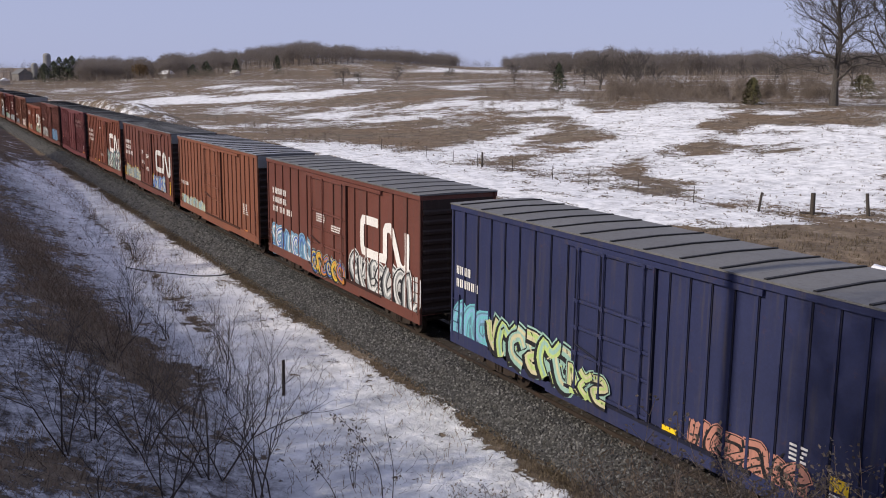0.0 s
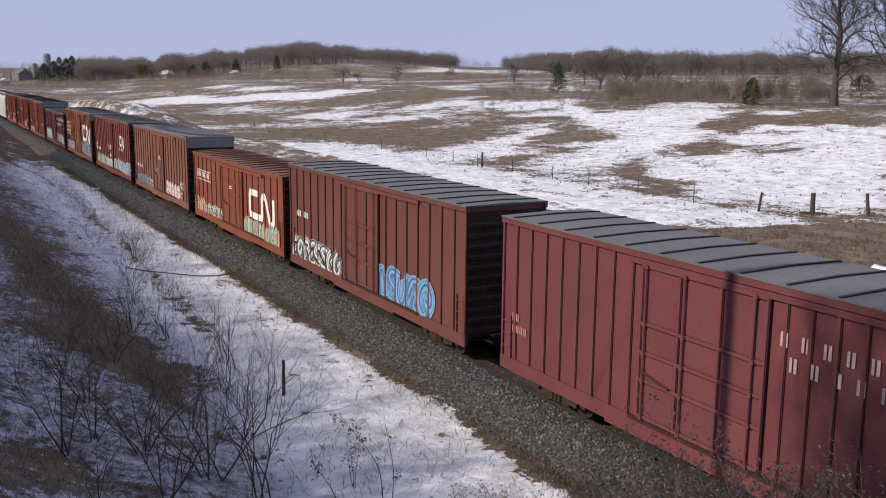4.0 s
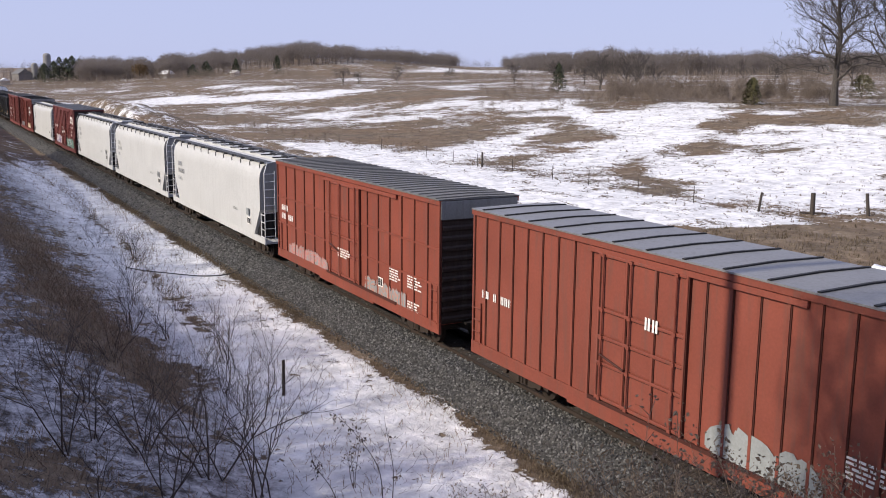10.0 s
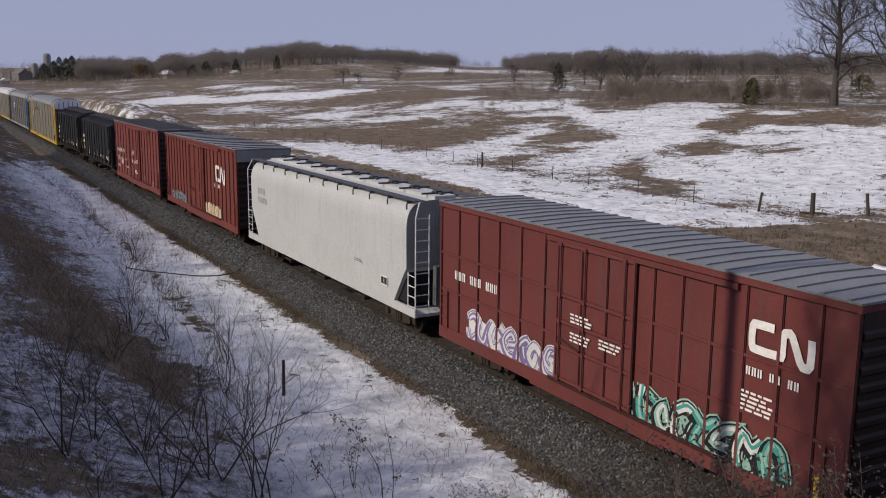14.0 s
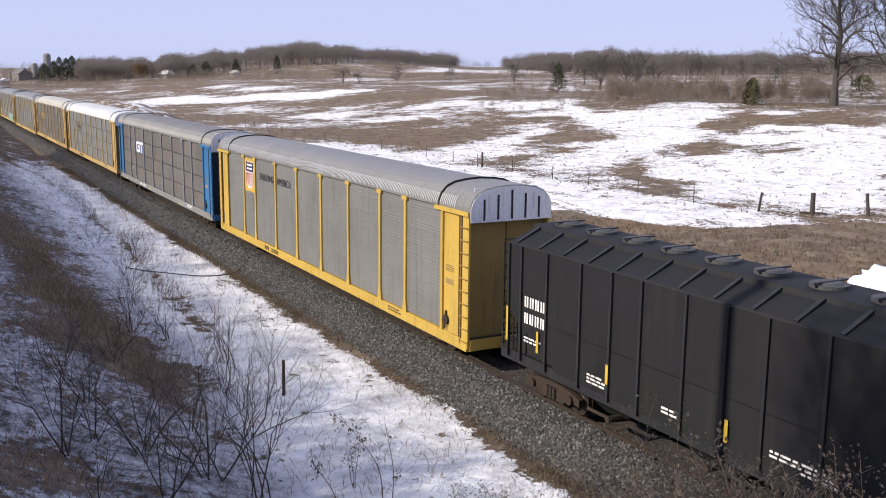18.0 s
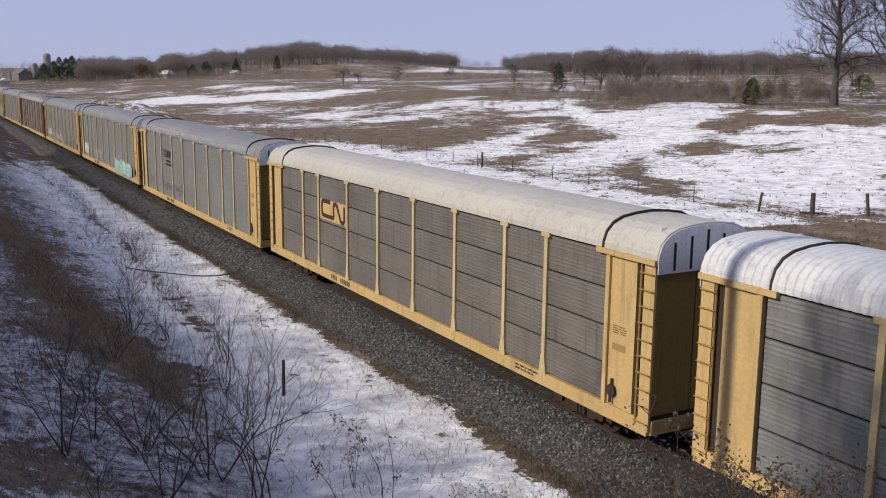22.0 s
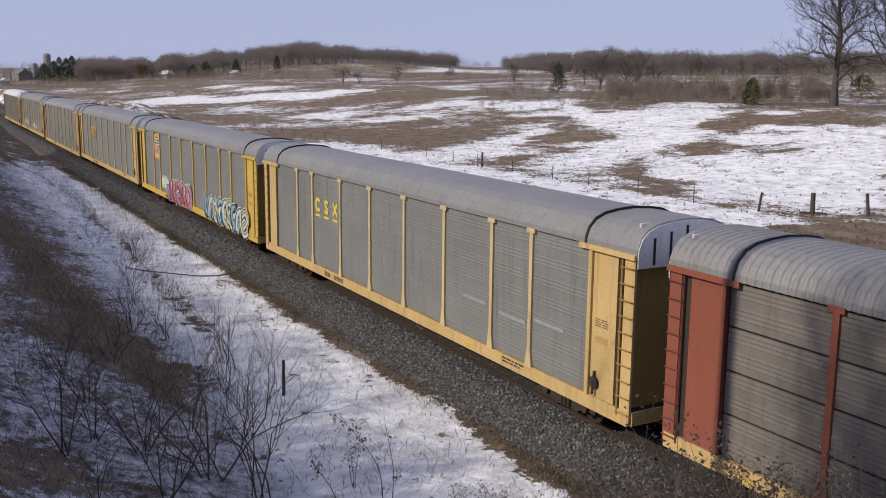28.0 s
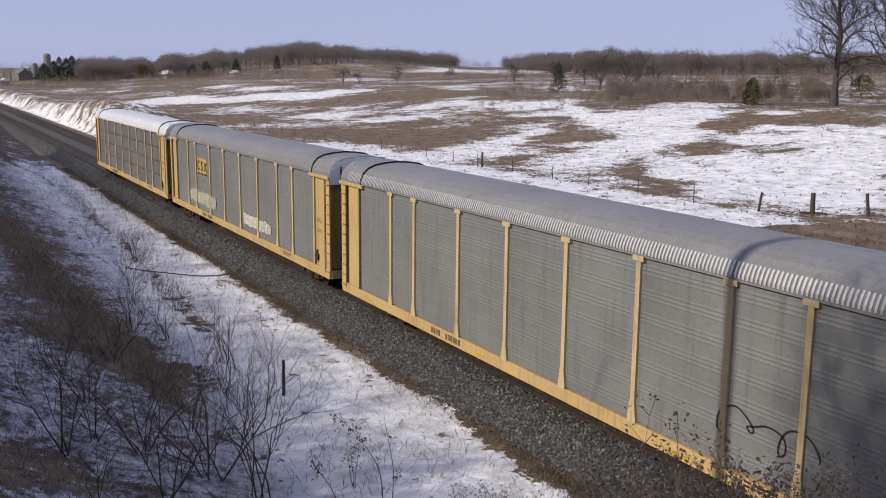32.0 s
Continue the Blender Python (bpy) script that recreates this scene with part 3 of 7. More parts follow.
def scrawl(car, x0, x1, z0, z1, col, seed, y=-1.47, w=0.05):
    """A thin sprayed tag that cannot be read."""
    r = random.Random(seed)
    bm = bmesh.new()
    h, n = z1 - z0, max(12, int(9 * (x1 - x0) / (z1 - z0)))
    loop, pts = r.uniform(0.75, 1.0), []
    for i in range(n + 1):
        a = i * 6.283 / 7 * loop
        pts.append((x0 + (x1 - x0) * i / n - 0.30 * h * math.sin(a), z0 + h * (0.45 - 0.42 * math.cos(a) * (0.6 + 0.4 * math.sin(i * 0.37 + seed))) + r.uniform(-0.03, 0.03) * h))
    ribbon(bm, curve_through(pts, 3), w, y)
    return part("graffiti_tag", bm, SPRAY[col], car)


def bars(car, words, x, z, h, mat, y=-1.472, gap=0.26, name="lettering", wide=0.6):
    """Rows of plain bars, one to a character, where lettering stands."""
    made = None
    for row in words if isinstance(words, (list, tuple)) else [words]:
        px = x
        for ch in row:
            if ch != " ":
                made = piece("letter_bar", "bar%s%.3f%.3f" % (mat.name, h, wide), lambda: mesh_of(boxes((0, 0.36 * wide * h, 0, 0.004, 0, h), (0.60 * wide * h, wide * h, 0, 0.004, 0, h)), "letter_bar", mat), car, (px, y, z))
            px += (wide + gap) * h
        z -= h * 1.55
    return made


def fine_print(car, x, z, w, lines, mat=None, y=-1.472, h=0.05):
    r = random.Random(int(x * 31 + z * 17))
    bm = bmesh.new()
    for i in range(lines):
        px = x
        while px < x + w * r.uniform(0.7, 1.0):
            k = r.uniform(0.08, 0.26)
            box(bm, px, px + k, y, y + 0.004, z - i * h * 1.9, z - i * h * 1.9 + h)
            px += k + 0.05
    ob = part("stencil", bm, mat or white, car)
    ob["kind"] = "stuff"
    return ob


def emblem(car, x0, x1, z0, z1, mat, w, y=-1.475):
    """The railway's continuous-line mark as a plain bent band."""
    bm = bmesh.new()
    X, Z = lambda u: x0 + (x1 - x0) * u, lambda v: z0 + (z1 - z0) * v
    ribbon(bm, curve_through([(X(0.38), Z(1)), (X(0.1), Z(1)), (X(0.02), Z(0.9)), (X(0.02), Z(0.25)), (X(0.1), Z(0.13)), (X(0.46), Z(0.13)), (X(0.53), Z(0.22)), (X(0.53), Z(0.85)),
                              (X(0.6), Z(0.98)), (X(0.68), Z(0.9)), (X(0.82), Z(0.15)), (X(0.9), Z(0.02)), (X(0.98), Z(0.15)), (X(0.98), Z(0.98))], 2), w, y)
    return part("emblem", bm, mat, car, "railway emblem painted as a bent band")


def wheelset_me():
    bm = bmesh.new()
    for s in (-1, 1):
        tube(bm, (0, s * 0.70, 0), (0, s * 0.83, 0), 0.445, 0.445, 20)
        tube(bm, (0, s * 0.672, 0), (0, s * 0.70, 0), 0.475, 0.475, 20)
        tube(bm, (0, s * 0.83, 0), (0, s * 0.86, 0), 0.30, 0.24, 16)
    tube(bm, (0, -1.08, 0), (0, 1.08, 0), 0.085, 0.085, 8)
    return mesh_of(bm, "wheelset", wheelm)


def side_frame_me():
    bm = bmesh.new()
    prof = [(-1.25, 0.36), (-1.25, 0.56), (-1.02, 0.64), (-0.55, 0.72), (0.55, 0.72), (1.02, 0.64), (1.25, 0.56), (1.25, 0.36), (0.95, 0.40), (0.42, 0.24), (-0.42, 0.24), (-0.95, 0.40)]
    a = [bm.verts.new((x, -0.07, z)) for x, z in prof]
    b = [bm.verts.new((x, 0.07, z)) for x, z in prof]
    k = len(prof)
    bm.faces.new(a[::-1]), bm.faces.new(b)
    for i in range(k):
        bm.faces.new((a[i], a[(i + 1) % k], b[(i + 1) % k], b[i]))
    for x in (-0.885, 0.885):
        tube(bm, (x, -0.16, 0.46), (x, 0.12, 0.46), 0.13, 0.13, 10)
    for x in (-0.16, 0, 0.16):
        tube(bm, (x, -0.1, 0.3), (x, -0.1, 0.6), 0.06, 0.06, 8)
    bmesh.ops.recalc_face_normals(bm, faces=bm.faces)
    return mesh_of(bm, "side_frame", rusty)


def running_gear(car, L, inset=2.35):
    for x in (inset, L - inset):
        tr = piece("truck", "bolster", lambda: mesh_of(boxes((-0.22, 0.22, -1.05, 1.05, 0.42, 0.74), (-0.5, 0.5, -0.3, 0.3, 0.70, 0.86)), "truck", rusty), car, (x, 0, 0), "rusty two-axle truck")
        for y in (-1.02, 1.02):
            piece("side_frame", "side_frame", side_frame_me, tr, (0, y, 0))
        for dx in (-0.885, 0.885):
            piece("wheelset", "wheelset", wheelset_me, tr, (dx, 0, 0.455))
    for x, s in ((0, -1), (L, 1)):
        piece("coupler", "coupler%d" % s, lambda: mesh_of(boxes((min(0, s * 0.62), max(0, s * 0.62), -0.1, 0.1, 0.72, 0.95), (min(s * 0.5, s * 0.78), max(s * 0.5, s * 0.78), -0.16, 0.16, 0.68, 1.0)), "coupler", steel), car, (x, 0, 0))


def ladder_me(h, w, n, mat, key):
    bm = bmesh.new()
    for x in (0, w):
        box(bm, x - 0.022, x + 0.022, -0.05, -0.008, 0, h)
    for i in range(n):
        z = h * (i + 0.5) / n
        tube(bm, (0, -0.06, z), (w, -0.06, z), 0.016, 0.016, 5)
    return mesh_of(bm, "ladder", mat)


def pressed_end_me(s, eave):
    bm = bmesh.new()
    n = 11
    out = [(0.0, 1.0)]
    for i in range(n):
        z = 1.05 + (eave - 1.75) * i / (n - 1)
        out += [(0.02, z), (0.07, z + 0.06), (0.07, z + 0.15), (0.02, z + 0.21)]
    out += [(0.02, eave - 0.16), (0.0, eave - 0.16)]
    a = [bm.verts.new((s * o, -1.38, z)) for o, z in out]
    b = [bm.verts.new((s * o, 1.38, z)) for o, z in out]
    for i in range(len(out) - 1):
        bm.faces.new((a[i], b[i], b[i + 1], a[i + 1]) if s > 0 else (a[i + 1], b[i + 1], b[i], a[i]))
    bm.faces.new(a), bm.faces.new(b[::-1])
    bmesh.ops.recalc_face_normals(bm, faces=bm.faces)
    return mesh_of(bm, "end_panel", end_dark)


def boxcar(rear, key, col, label, eave=5.1, L=15.75, ribs=(8, 8), door=(6.3, 9.4), door_col=None, roof=None, seams=13, capped=False, grid=False, seam_mat=None, rust=0.25, high_ladder=False, hump=0.0, sill=0.62):
    car = thing("boxcar", label, "boxcar", group="freight train")
    TRAIN.append((car, rear))
    col = tuple(0.74 * v + 0.008 for v in col)
    m = M(key, col, 0.55, var=0.24, rust=rust + 0.15, grime=0.5)
    dm = M(key + "_door", door_col, 0.5, var=0.16, rust=rust, grime=0.35) if door_col else m
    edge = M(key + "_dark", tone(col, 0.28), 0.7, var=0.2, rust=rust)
    rm = roof or galv_dark
    part("body", box(bmesh.new(), 0.06, L - 0.06, -1.44, 1.44, 0.98, eave - 0.02), m, car)
    bm = bmesh.new()
    for y0, y1 in ((-1.49, -1.40), (1.40, 1.49)):
        prism(bm, [(y0, sill + 0.06), (y1, sill + 0.06), (y1, 1.06), (y0, 1.06)], 0.02, L - 0.02)
        prism(bm, [(y0 + 0.01, sill - 0.02), (y1 - 0.01, sill - 0.02), (y1 - 0.01, sill + 0.06), (y0 + 0.01, sill + 0.06)], door[0] - 1.2, door[1] + 1.2)
    part("side_sill", bm, m, car)
    bm = bmesh.new()
    for y0, y1 in ((-1.51, -1.40), (1.40, 1.51)):
        box(bm, 0.0, L, y0, y1, eave - 0.15, eave - 0.002)
    part("top_chord", bm, m, car)
    # corner and side posts
    nl, nr = ribs
    xs = [0.04] + [door[0] * (i + 1) / (nl + 0.6) for i in range(nl)] + [door[1] + (L - door[1]) * (i + 0.6) / (nr + 0.6) for i in range(nr)] + [L - 0.12]
    rib_key = "rib%s%.2f" % (key, eave)
    for x in xs:
        # dark strip beside each near post paints its shaded side
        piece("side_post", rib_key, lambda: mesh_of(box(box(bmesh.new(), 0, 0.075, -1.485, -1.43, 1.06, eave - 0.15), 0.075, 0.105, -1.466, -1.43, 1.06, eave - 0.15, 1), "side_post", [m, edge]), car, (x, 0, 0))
        piece("side_post", rib_key + "b", lambda: mesh_of(box(bmesh.new(), 0, 0.075, 1.43, 1.49, 1.06, eave - 0.15), "side_post", m), car, (x, 0, 0))
    if grid:
        for z in (2.25, 3.45):
            for xa, xb in ((0.1, door[0] - 0.1), (door[1] + 0.1, L - 0.1)):
                part("side_rail", boxes((xa, xb, -1.476, -1.43, z, z + 0.07)), m, car)
    # ends with pressed ribs; the galvanised roof sheet may fold down over the top
    for x, s in ((0.06, -1), (L - 0.06, 1)):
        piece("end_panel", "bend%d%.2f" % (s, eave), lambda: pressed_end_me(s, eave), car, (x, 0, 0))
        if capped:
            part("roof_end_sheet", boxes((min(x, x + s * 0.075), max(x, x + s * 0.075), -1.45, 1.45, eave - 0.62, eave - 0.02)), galv, car, "galvanised sheet folded over the car end")
        piece("ladder", "endladder" + key, lambda: ladder_me(eave - 1.5 if high_ladder else 1.45, 0.42, 9 if high_ladder else 4, m, key), car, (x + (0.06 if s < 0 else -0.50), -1.45, 0.85))
        bm = bmesh.new()
        tube(bm, (x + s * 0.08, -0.9, 1.1), (x + s * 0.08, 1.0, 1.1), 0.025, 0.025, 6)
        box(bm, min(x, x + s * 0.3), max(x, x + s * 0.3), -0.6, 0.6, 0.98, 1.03)
        part("end_platform", bm, steel, car)
    # roof
    bm = bmesh.new()
    e2 = eave + 0.012
    prism(bm, [(-1.53, eave), (1.53, eave), (1.53, e2 + 0.03), (0, e2 + 0.06), (-1.53, e2 + 0.03)], 0.0, L)
    part("roof", bm, rm, car)
    for i in range(seams):
        x = L * (i + 0.5) / seams
        hgt = 0.035 + hump
        piece("roof_seam", "seam%s%.2f%.2f" % (seam_mat.name if seam_mat else "", eave, hump), lambda: mesh_of(prism(prism(bmesh.new(), [(-1.5, e2 + 0.031), (0, e2 + 0.061), (0, e2 + 0.061 + hgt), (-1.5, e2 + 0.031 + 0.03)], -0.04 - hump, 0.04 + hump),
              [(0, e2 + 0.061), (1.5, e2 + 0.031), (1.5, e2 + 0.061), (0, e2 + 0.061 + hgt)], -0.04 - hump, 0.04 + hump), "roof_seam", seam_mat or seamblack), car, (x, 0, 0))
    # plug door with locking bars
    d0, d1 = door
    top = eave - 0.28
    dr = part("door", boxes((d0, d1, -1.495, -1.435, 1.10, top)), dm, car, "sliding plug door with locking bars")
    third = (d1 - d0) / 3
    tiers = [1.16, 2.05, 2.72, 3.42, top - 0.04]
    for z0, z1 in zip(tiers, tiers[1:]):
        for k in range(3):
            part("door_panel", box(bmesh.new(), d0 + third * k + 0.09, d0 + third * (k + 1) - 0.05, -1.512, -1.49, z0 + 0.07, z1 - 0.03, 0, 0.01), dm, dr)
    for z in tiers:
        part("door_rail", box(bmesh.new(), d0 + 0.02, d1 - 0.02, -1.555, -1.49, z - 0.03, z + 0.045, 0, 0.01), dm, dr)
        # dark line below each rail stands for the shadow it throws
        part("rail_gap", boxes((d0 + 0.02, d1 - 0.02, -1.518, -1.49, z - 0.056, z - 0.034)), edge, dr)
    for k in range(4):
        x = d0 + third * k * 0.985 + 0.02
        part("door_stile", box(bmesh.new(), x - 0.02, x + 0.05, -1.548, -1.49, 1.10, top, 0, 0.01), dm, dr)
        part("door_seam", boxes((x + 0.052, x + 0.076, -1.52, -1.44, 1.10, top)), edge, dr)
    for x in (d0 + 0.22, d0 + third + 0.22, d1 - 0.3):
        bm = tube(bmesh.new(), (x, -1.575, 1.15), (x, -1.575, top), 0.028, 0.028, 6)
        for z in tiers:
            box(bm, x - 0.055, x + 0.055, -1.60, -1.53, z - 0.04, z + 0.04)
        part("locking_bar", bm, dm, dr)
    bm = tube(bmesh.new(), (d0 + 0.22, -1.60, 2.3), (d0 + 1.15, -1.60, 2.12), 0.028, 0.028, 6)
    part("door_lever", bm, edge, dr)
    bm = boxes((d0 - 0.5, d1 + 3.2, -1.53, -1.45, eave - 0.30, eave - 0.17))
    part("door_track_upper", bm, m, car)
    bm = boxes((d0 - 0.3, d1 + 3.2, -1.53, -1.45, 1.0, 1.09))
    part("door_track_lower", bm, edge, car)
    part("far_door", boxes((d0, d1, 1.435, 1.51, 1.10, eave - 0.28)), dm, car)
    # centre sill and brake gear below the floor
    bm = boxes((0.3, L - 0.3, -0.22, 0.22, 0.62, 1.0), (L * 0.42, L * 0.47, -0.9, -0.5, 0.55, 0.85), (L * 0.55, L * 0.64, -0.8, -0.45, 0.6, 0.9))
    part("underframe", bm, steel, car)
    running_gear(car, L)
    return car


def reflectors(car, spots, y=-1.474, mat=None):
    for x, z, w, h in spots:
        part("reflector", boxes((x, x + w, y, y + 0.003, z, z + h)), mat or yellow_tape, car)


def plate(car, x, z, w=0.42, h=0.34, y=-1.476):
    bm = boxes((x, x + w, y, y + 0.006, z, z + h))
    p = part("data_plate", bm, white, car, "white-framed black data plate")
    part("plate_field", boxes((x + 0.04, x + w / 2 - 0.02, y - 0.003, y, z + 0.04, z + h - 0.04), (x + w / 2 + 0.02, x + w - 0.04, y - 0.003, y, z + 0.04, z + h - 0.04)), black, p)


# ---- covered hoppers ----
def round_hatch():
    """Dished round roof hatch with a weathered rim and a hold-down bar."""
    bm = bmesh.new()
    tube(bm, (0, 0, 4.90), (0, 0, 4.99), 0.40, 0.40, 20)
    tube(bm, (0, 0, 4.985), (0, 0, 5.03), 0.31, 0.24, 20)
    lid = boxes((-0.04, 0.04, -0.52, 0.52, 5.01, 5.05))
    for f in lid.faces:
        bm.faces.new([bm.verts.new(v.co) for v in f.verts])
    return mesh_of(bm, "hatch_cover", M("hatch_grey", (0.055, 0.056, 0.058), 0.6, var=0.25, grime=0.3))


def hopper(rear, key, col, label, L, style):
    car = thing("covered_hopper", label, "covered hopper", group="freight train")
    TRAIN.append((car, rear))
    pale = style == "pale"
    m = M(key, col, 0.45 if pale else 0.75, var=0.1 if pale else 0.25, grime=0.16 if pale else 0.1, rust=0.0 if pale else 0.05)
    # pale cars: end bracing in a darker grey that holds its shade
    dark = black if not pale else M("hopper_end_shade", (0.10, 0.11, 0.12), 0.6)
    if pale:
        side = [(-1.50, 2.45), (-1.505, 3.9), (-1.495, 4.05), (-1.47, 4.2), (-1.43, 4.34), (-1.37, 4.47), (-1.29, 4.58), (-1.18, 4.67), (-0.8, 4.78), (0, 4.84)]
    else:
        side = [(-1.52, 2.45), (-1.52, 4.42), (-1.50, 4.46), (-0.75, 4.78), (-0.7, 4.9), (0, 4.92)]
    prof = side + [(-y, z) for y, z in side[-2::-1]]
    e = 0.75 if pale else 0.45
    bm = prism(bmesh.new(), prof, e, L - e)
    # end faces take a darker, grimy paint that also carries their shade
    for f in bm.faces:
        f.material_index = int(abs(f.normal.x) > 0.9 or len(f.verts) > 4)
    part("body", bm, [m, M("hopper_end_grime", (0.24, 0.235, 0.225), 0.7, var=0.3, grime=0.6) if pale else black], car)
    # lower body with raked ends
    bm = bmesh.new()
    b0, b1, zb = (1.75, 0.78, 1.12) if pale else (2.9, 0.5, 1.25)
    yb, yt = (1.497, 1.50) if pale else (1.52, 1.52)
    lo = [bm.verts.new(v) for v in ((b0, -yb, zb), (L - b0, -yb, zb), (L - b0, yb, zb), (b0, yb, zb))]
    hi = [bm.verts.new(v) for v in ((b1, -yt, 2.46), (L - b1, -yt, 2.46), (L - b1, yt, 2.46), (b1, yt, 2.46))]
    for i in range(4):
        bm.faces.new((lo[i], lo[(i + 1) % 4], hi[(i + 1) % 4], hi[i]))
    bm.faces.new(lo[::-1]), bm.faces.new(hi)
    part("lower_body", bm, m, car)
    zs = 0.84 if pale else 1.02
    bm = boxes((0.1, L - 0.1, -1.50, -1.40, zs, zs + 0.3), (0.1, L - 0.1, 1.40, 1.50, zs, zs + 0.3), (0.1, 1.3, -1.4, 1.4, zs + 0.02, zs + 0.12), (L - 1.3, L - 0.1, -1.4, 1.4, zs + 0.02, zs + 0.12))
    part("side_sill", bm, m if pale else black, car)
    # discharge bays below
    for i in range(3):
        cx = L * (0.28 + 0.22 * i)
        bm = bmesh.new()
        a = [bm.verts.new((cx + sx * 1.6, sy * 1.2, 1.15)) for sx, sy in ((-1, -1), (1, -1), (1, 1), (-1, 1))]
        b = [bm.verts.new((cx + sx * 0.35, sy * 0.7, 0.42)) for sx, sy in ((-1, -1), (1, -1), (1, 1), (-1, 1))]
        for k in range(4):
            bm.faces.new((b[k], b[(k + 1) % 4], a[(k + 1) % 4], a[k]))
        bm.faces.new(b[::-1])
        bay = part("discharge_bay", bm, dark if not pale else steel, car)
        bm = bmesh.new()
        tube(bm, (cx - 0.5, -1.2, 0.55), (cx + 0.5, -1.2, 0.55), 0.05, 0.05, 8)
        tube(bm, (cx + 0.4, -1.3, 0.55), (cx + 0.4, -0.7, 0.55), 0.09, 0.09, 8)
        part("outlet_gate", bm, rusty, bay)
    # roof walks, hatches
    if pale:
        for s in (-1, 1):
            bm = boxes((0.4, L - 0.4, min(s * 0.98, s * 1.36), max(s * 0.98, s * 1.36), 4.82, 4.85))
            part("roof_walk", bm, M("walk_grating", (0.06, 0.062, 0.066), 0.6), car)
            for i in range(12):
                piece("walk_bracket", "wb%d" % s, lambda: mesh_of(boxes((0, 0.022, min(s * 1.2, s * 1.42), max(s * 1.2, s * 1.42), 4.70, 4.82), (0.0, 0.022, min(s * 1.40, s * 1.45), max(s * 1.40, s * 1.45), 4.5, 4.70)), "walk_bracket", M("bracket_dark", (0.10, 0.10, 0.10), 0.6)), car, (0.9 + i * (L - 1.8) / 11, 0, 0))
        part("hatch_trough", boxes((0.7, L - 0.7, -0.42, 0.42, 4.80, 4.93)), m, car)
        for i in range(10):
            x = 1.3 + i * (L - 2.6) / 9
            piece("hatch_clamp", "clamp", lambda: mesh_of(boxes((-0.04, 0.04, -0.62, 0.62, 4.93, 4.99), (-0.35, 0.35, -0.05, 0.05, 4.93, 5.0), (-0.12, 0.12, -0.12, 0.12, 4.93, 5.05)), "hatch_clamp", M("clamp_dark", (0.05, 0.05, 0.05), 0.6)), car, (x, 0, 0))
    else:
        xs = [0.47, 1.1] + [1.1 + (L - 2.2) * k / 11 for k in (1.0, 2.2, 3.2, 4.1, 5.3, 6.3, 7.2, 8.4, 9.6)] + [L - 1.15, L - 0.55]
        for x in xs:
            piece("side_post", "hp_post", lambda: mesh_of(boxes((0, 0.08, -1.58, -1.50, 1.15, 4.42)), "side_post", black), car, (x, 0, 0))
            piece("side_post", "hp_postf", lambda: mesh_of(boxes((0, 0.08, 1.50, 1.58, 1.15, 4.42)), "side_post", black), car, (x, 0, 0))
        for i in range(14):
            x = 0.8 + i * (L - 1.6) / 13
            piece("roof_rib", "hp_rib", lambda: mesh_of(prism(bmesh.new(), [(-1.5, 4.46), (-0.72, 4.79), (0.72, 4.79), (1.5, 4.46), (1.5, 4.50), (0.76, 4.86), (-0.76, 4.86), (-1.5, 4.50)], -0.05, 0.05), "roof_rib", black), car, (x, 0, 0))
        for i in range(10):
            x = 1.2 + i * (L - 2.4) / 9
            piece("hatch_cover", "hp_hatch", lambda: round_hatch(), car, (x, 0, 0))
    # ends: corner ladders, crossbar, dark block for the recess in shade
    wm = M("ladder_white", (0.62, 0.62, 0.62), 0.5) if pale else black
    for x, s in ((0.12, -1), (L - 0.12, 1)):
        bm = bmesh.new()
        tube(bm, (x, -1.47, zs), (x, -1.47, 4.3 if pale else 4.4), 0.026, 0.026, 6)
        if pale:
            tube(bm, (x, -1.47, 4.3), (x - s * 0.15, -1.25, 4.82), 0.026, 0.026, 6)
        tube(bm, (x - s * 0.55, -1.47, zs), (x - s * 0.55, -1.47, 2.35), 0.024, 0.024, 6)
        for i in range(4):
            z = zs + 0.35 + i * 0.36
            tube(bm, (x, -1.49, z), (x - s * 0.55, -1.49, z), 0.018, 0.018, 5)
        for i in range(9):
            z = zs + 0.4 + i * 0.38
            tube(bm, (x, -1.47, z), (x, -0.95, z), 0.018, 0.018, 5)
        tube(bm, (x, -0.95, zs), (x, -0.95, 4.4), 0.025, 0.025, 6)
        part("ladder", bm, wm, car)
        bm = boxes((min(x - s * 0.3, x - s * 0.55), max(x - s * 0.3, x - s * 0.55), -0.5, 0.5, 1.1, 2.5), (min(x, x - s * 0.2), max(x, x - s * 0.2), -0.25, 0.25, 1.3, 2.0))
        part("end_brace", bm, dark, car)
    # near-black block added behind the raked end, standing for shade in the recess
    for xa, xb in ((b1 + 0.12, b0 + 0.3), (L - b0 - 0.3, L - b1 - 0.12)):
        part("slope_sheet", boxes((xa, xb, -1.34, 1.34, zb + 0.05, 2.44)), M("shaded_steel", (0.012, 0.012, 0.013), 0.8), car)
    part("underframe", boxes((0.3, L - 0.3, -0.25, 0.25, 0.68, 1.05)), steel, car)
    running_gear(car, L, 2.1)
    return car


# ---- covered autoracks ----
YEL = M("rack_yellow", (0.44, 0.308, 0.132), 0.55, var=0.18, rust=0.3, grime=0.4)
POST_FADED = M("rack_post_faded", (0.45, 0.35, 0.185), 0.55, var=0.18, rust=0.3, grime=0.4)
YEL_NEW = M("rack_bright_yellow", (0.46, 0.31, 0.066), 0.5, var=0.18, rust=0.2, grime=0.35)
PANEL = M("rack_panel_grey", (0.182, 0.185, 0.178), 0.5, 0.2, var=0.20, grime=0.4)
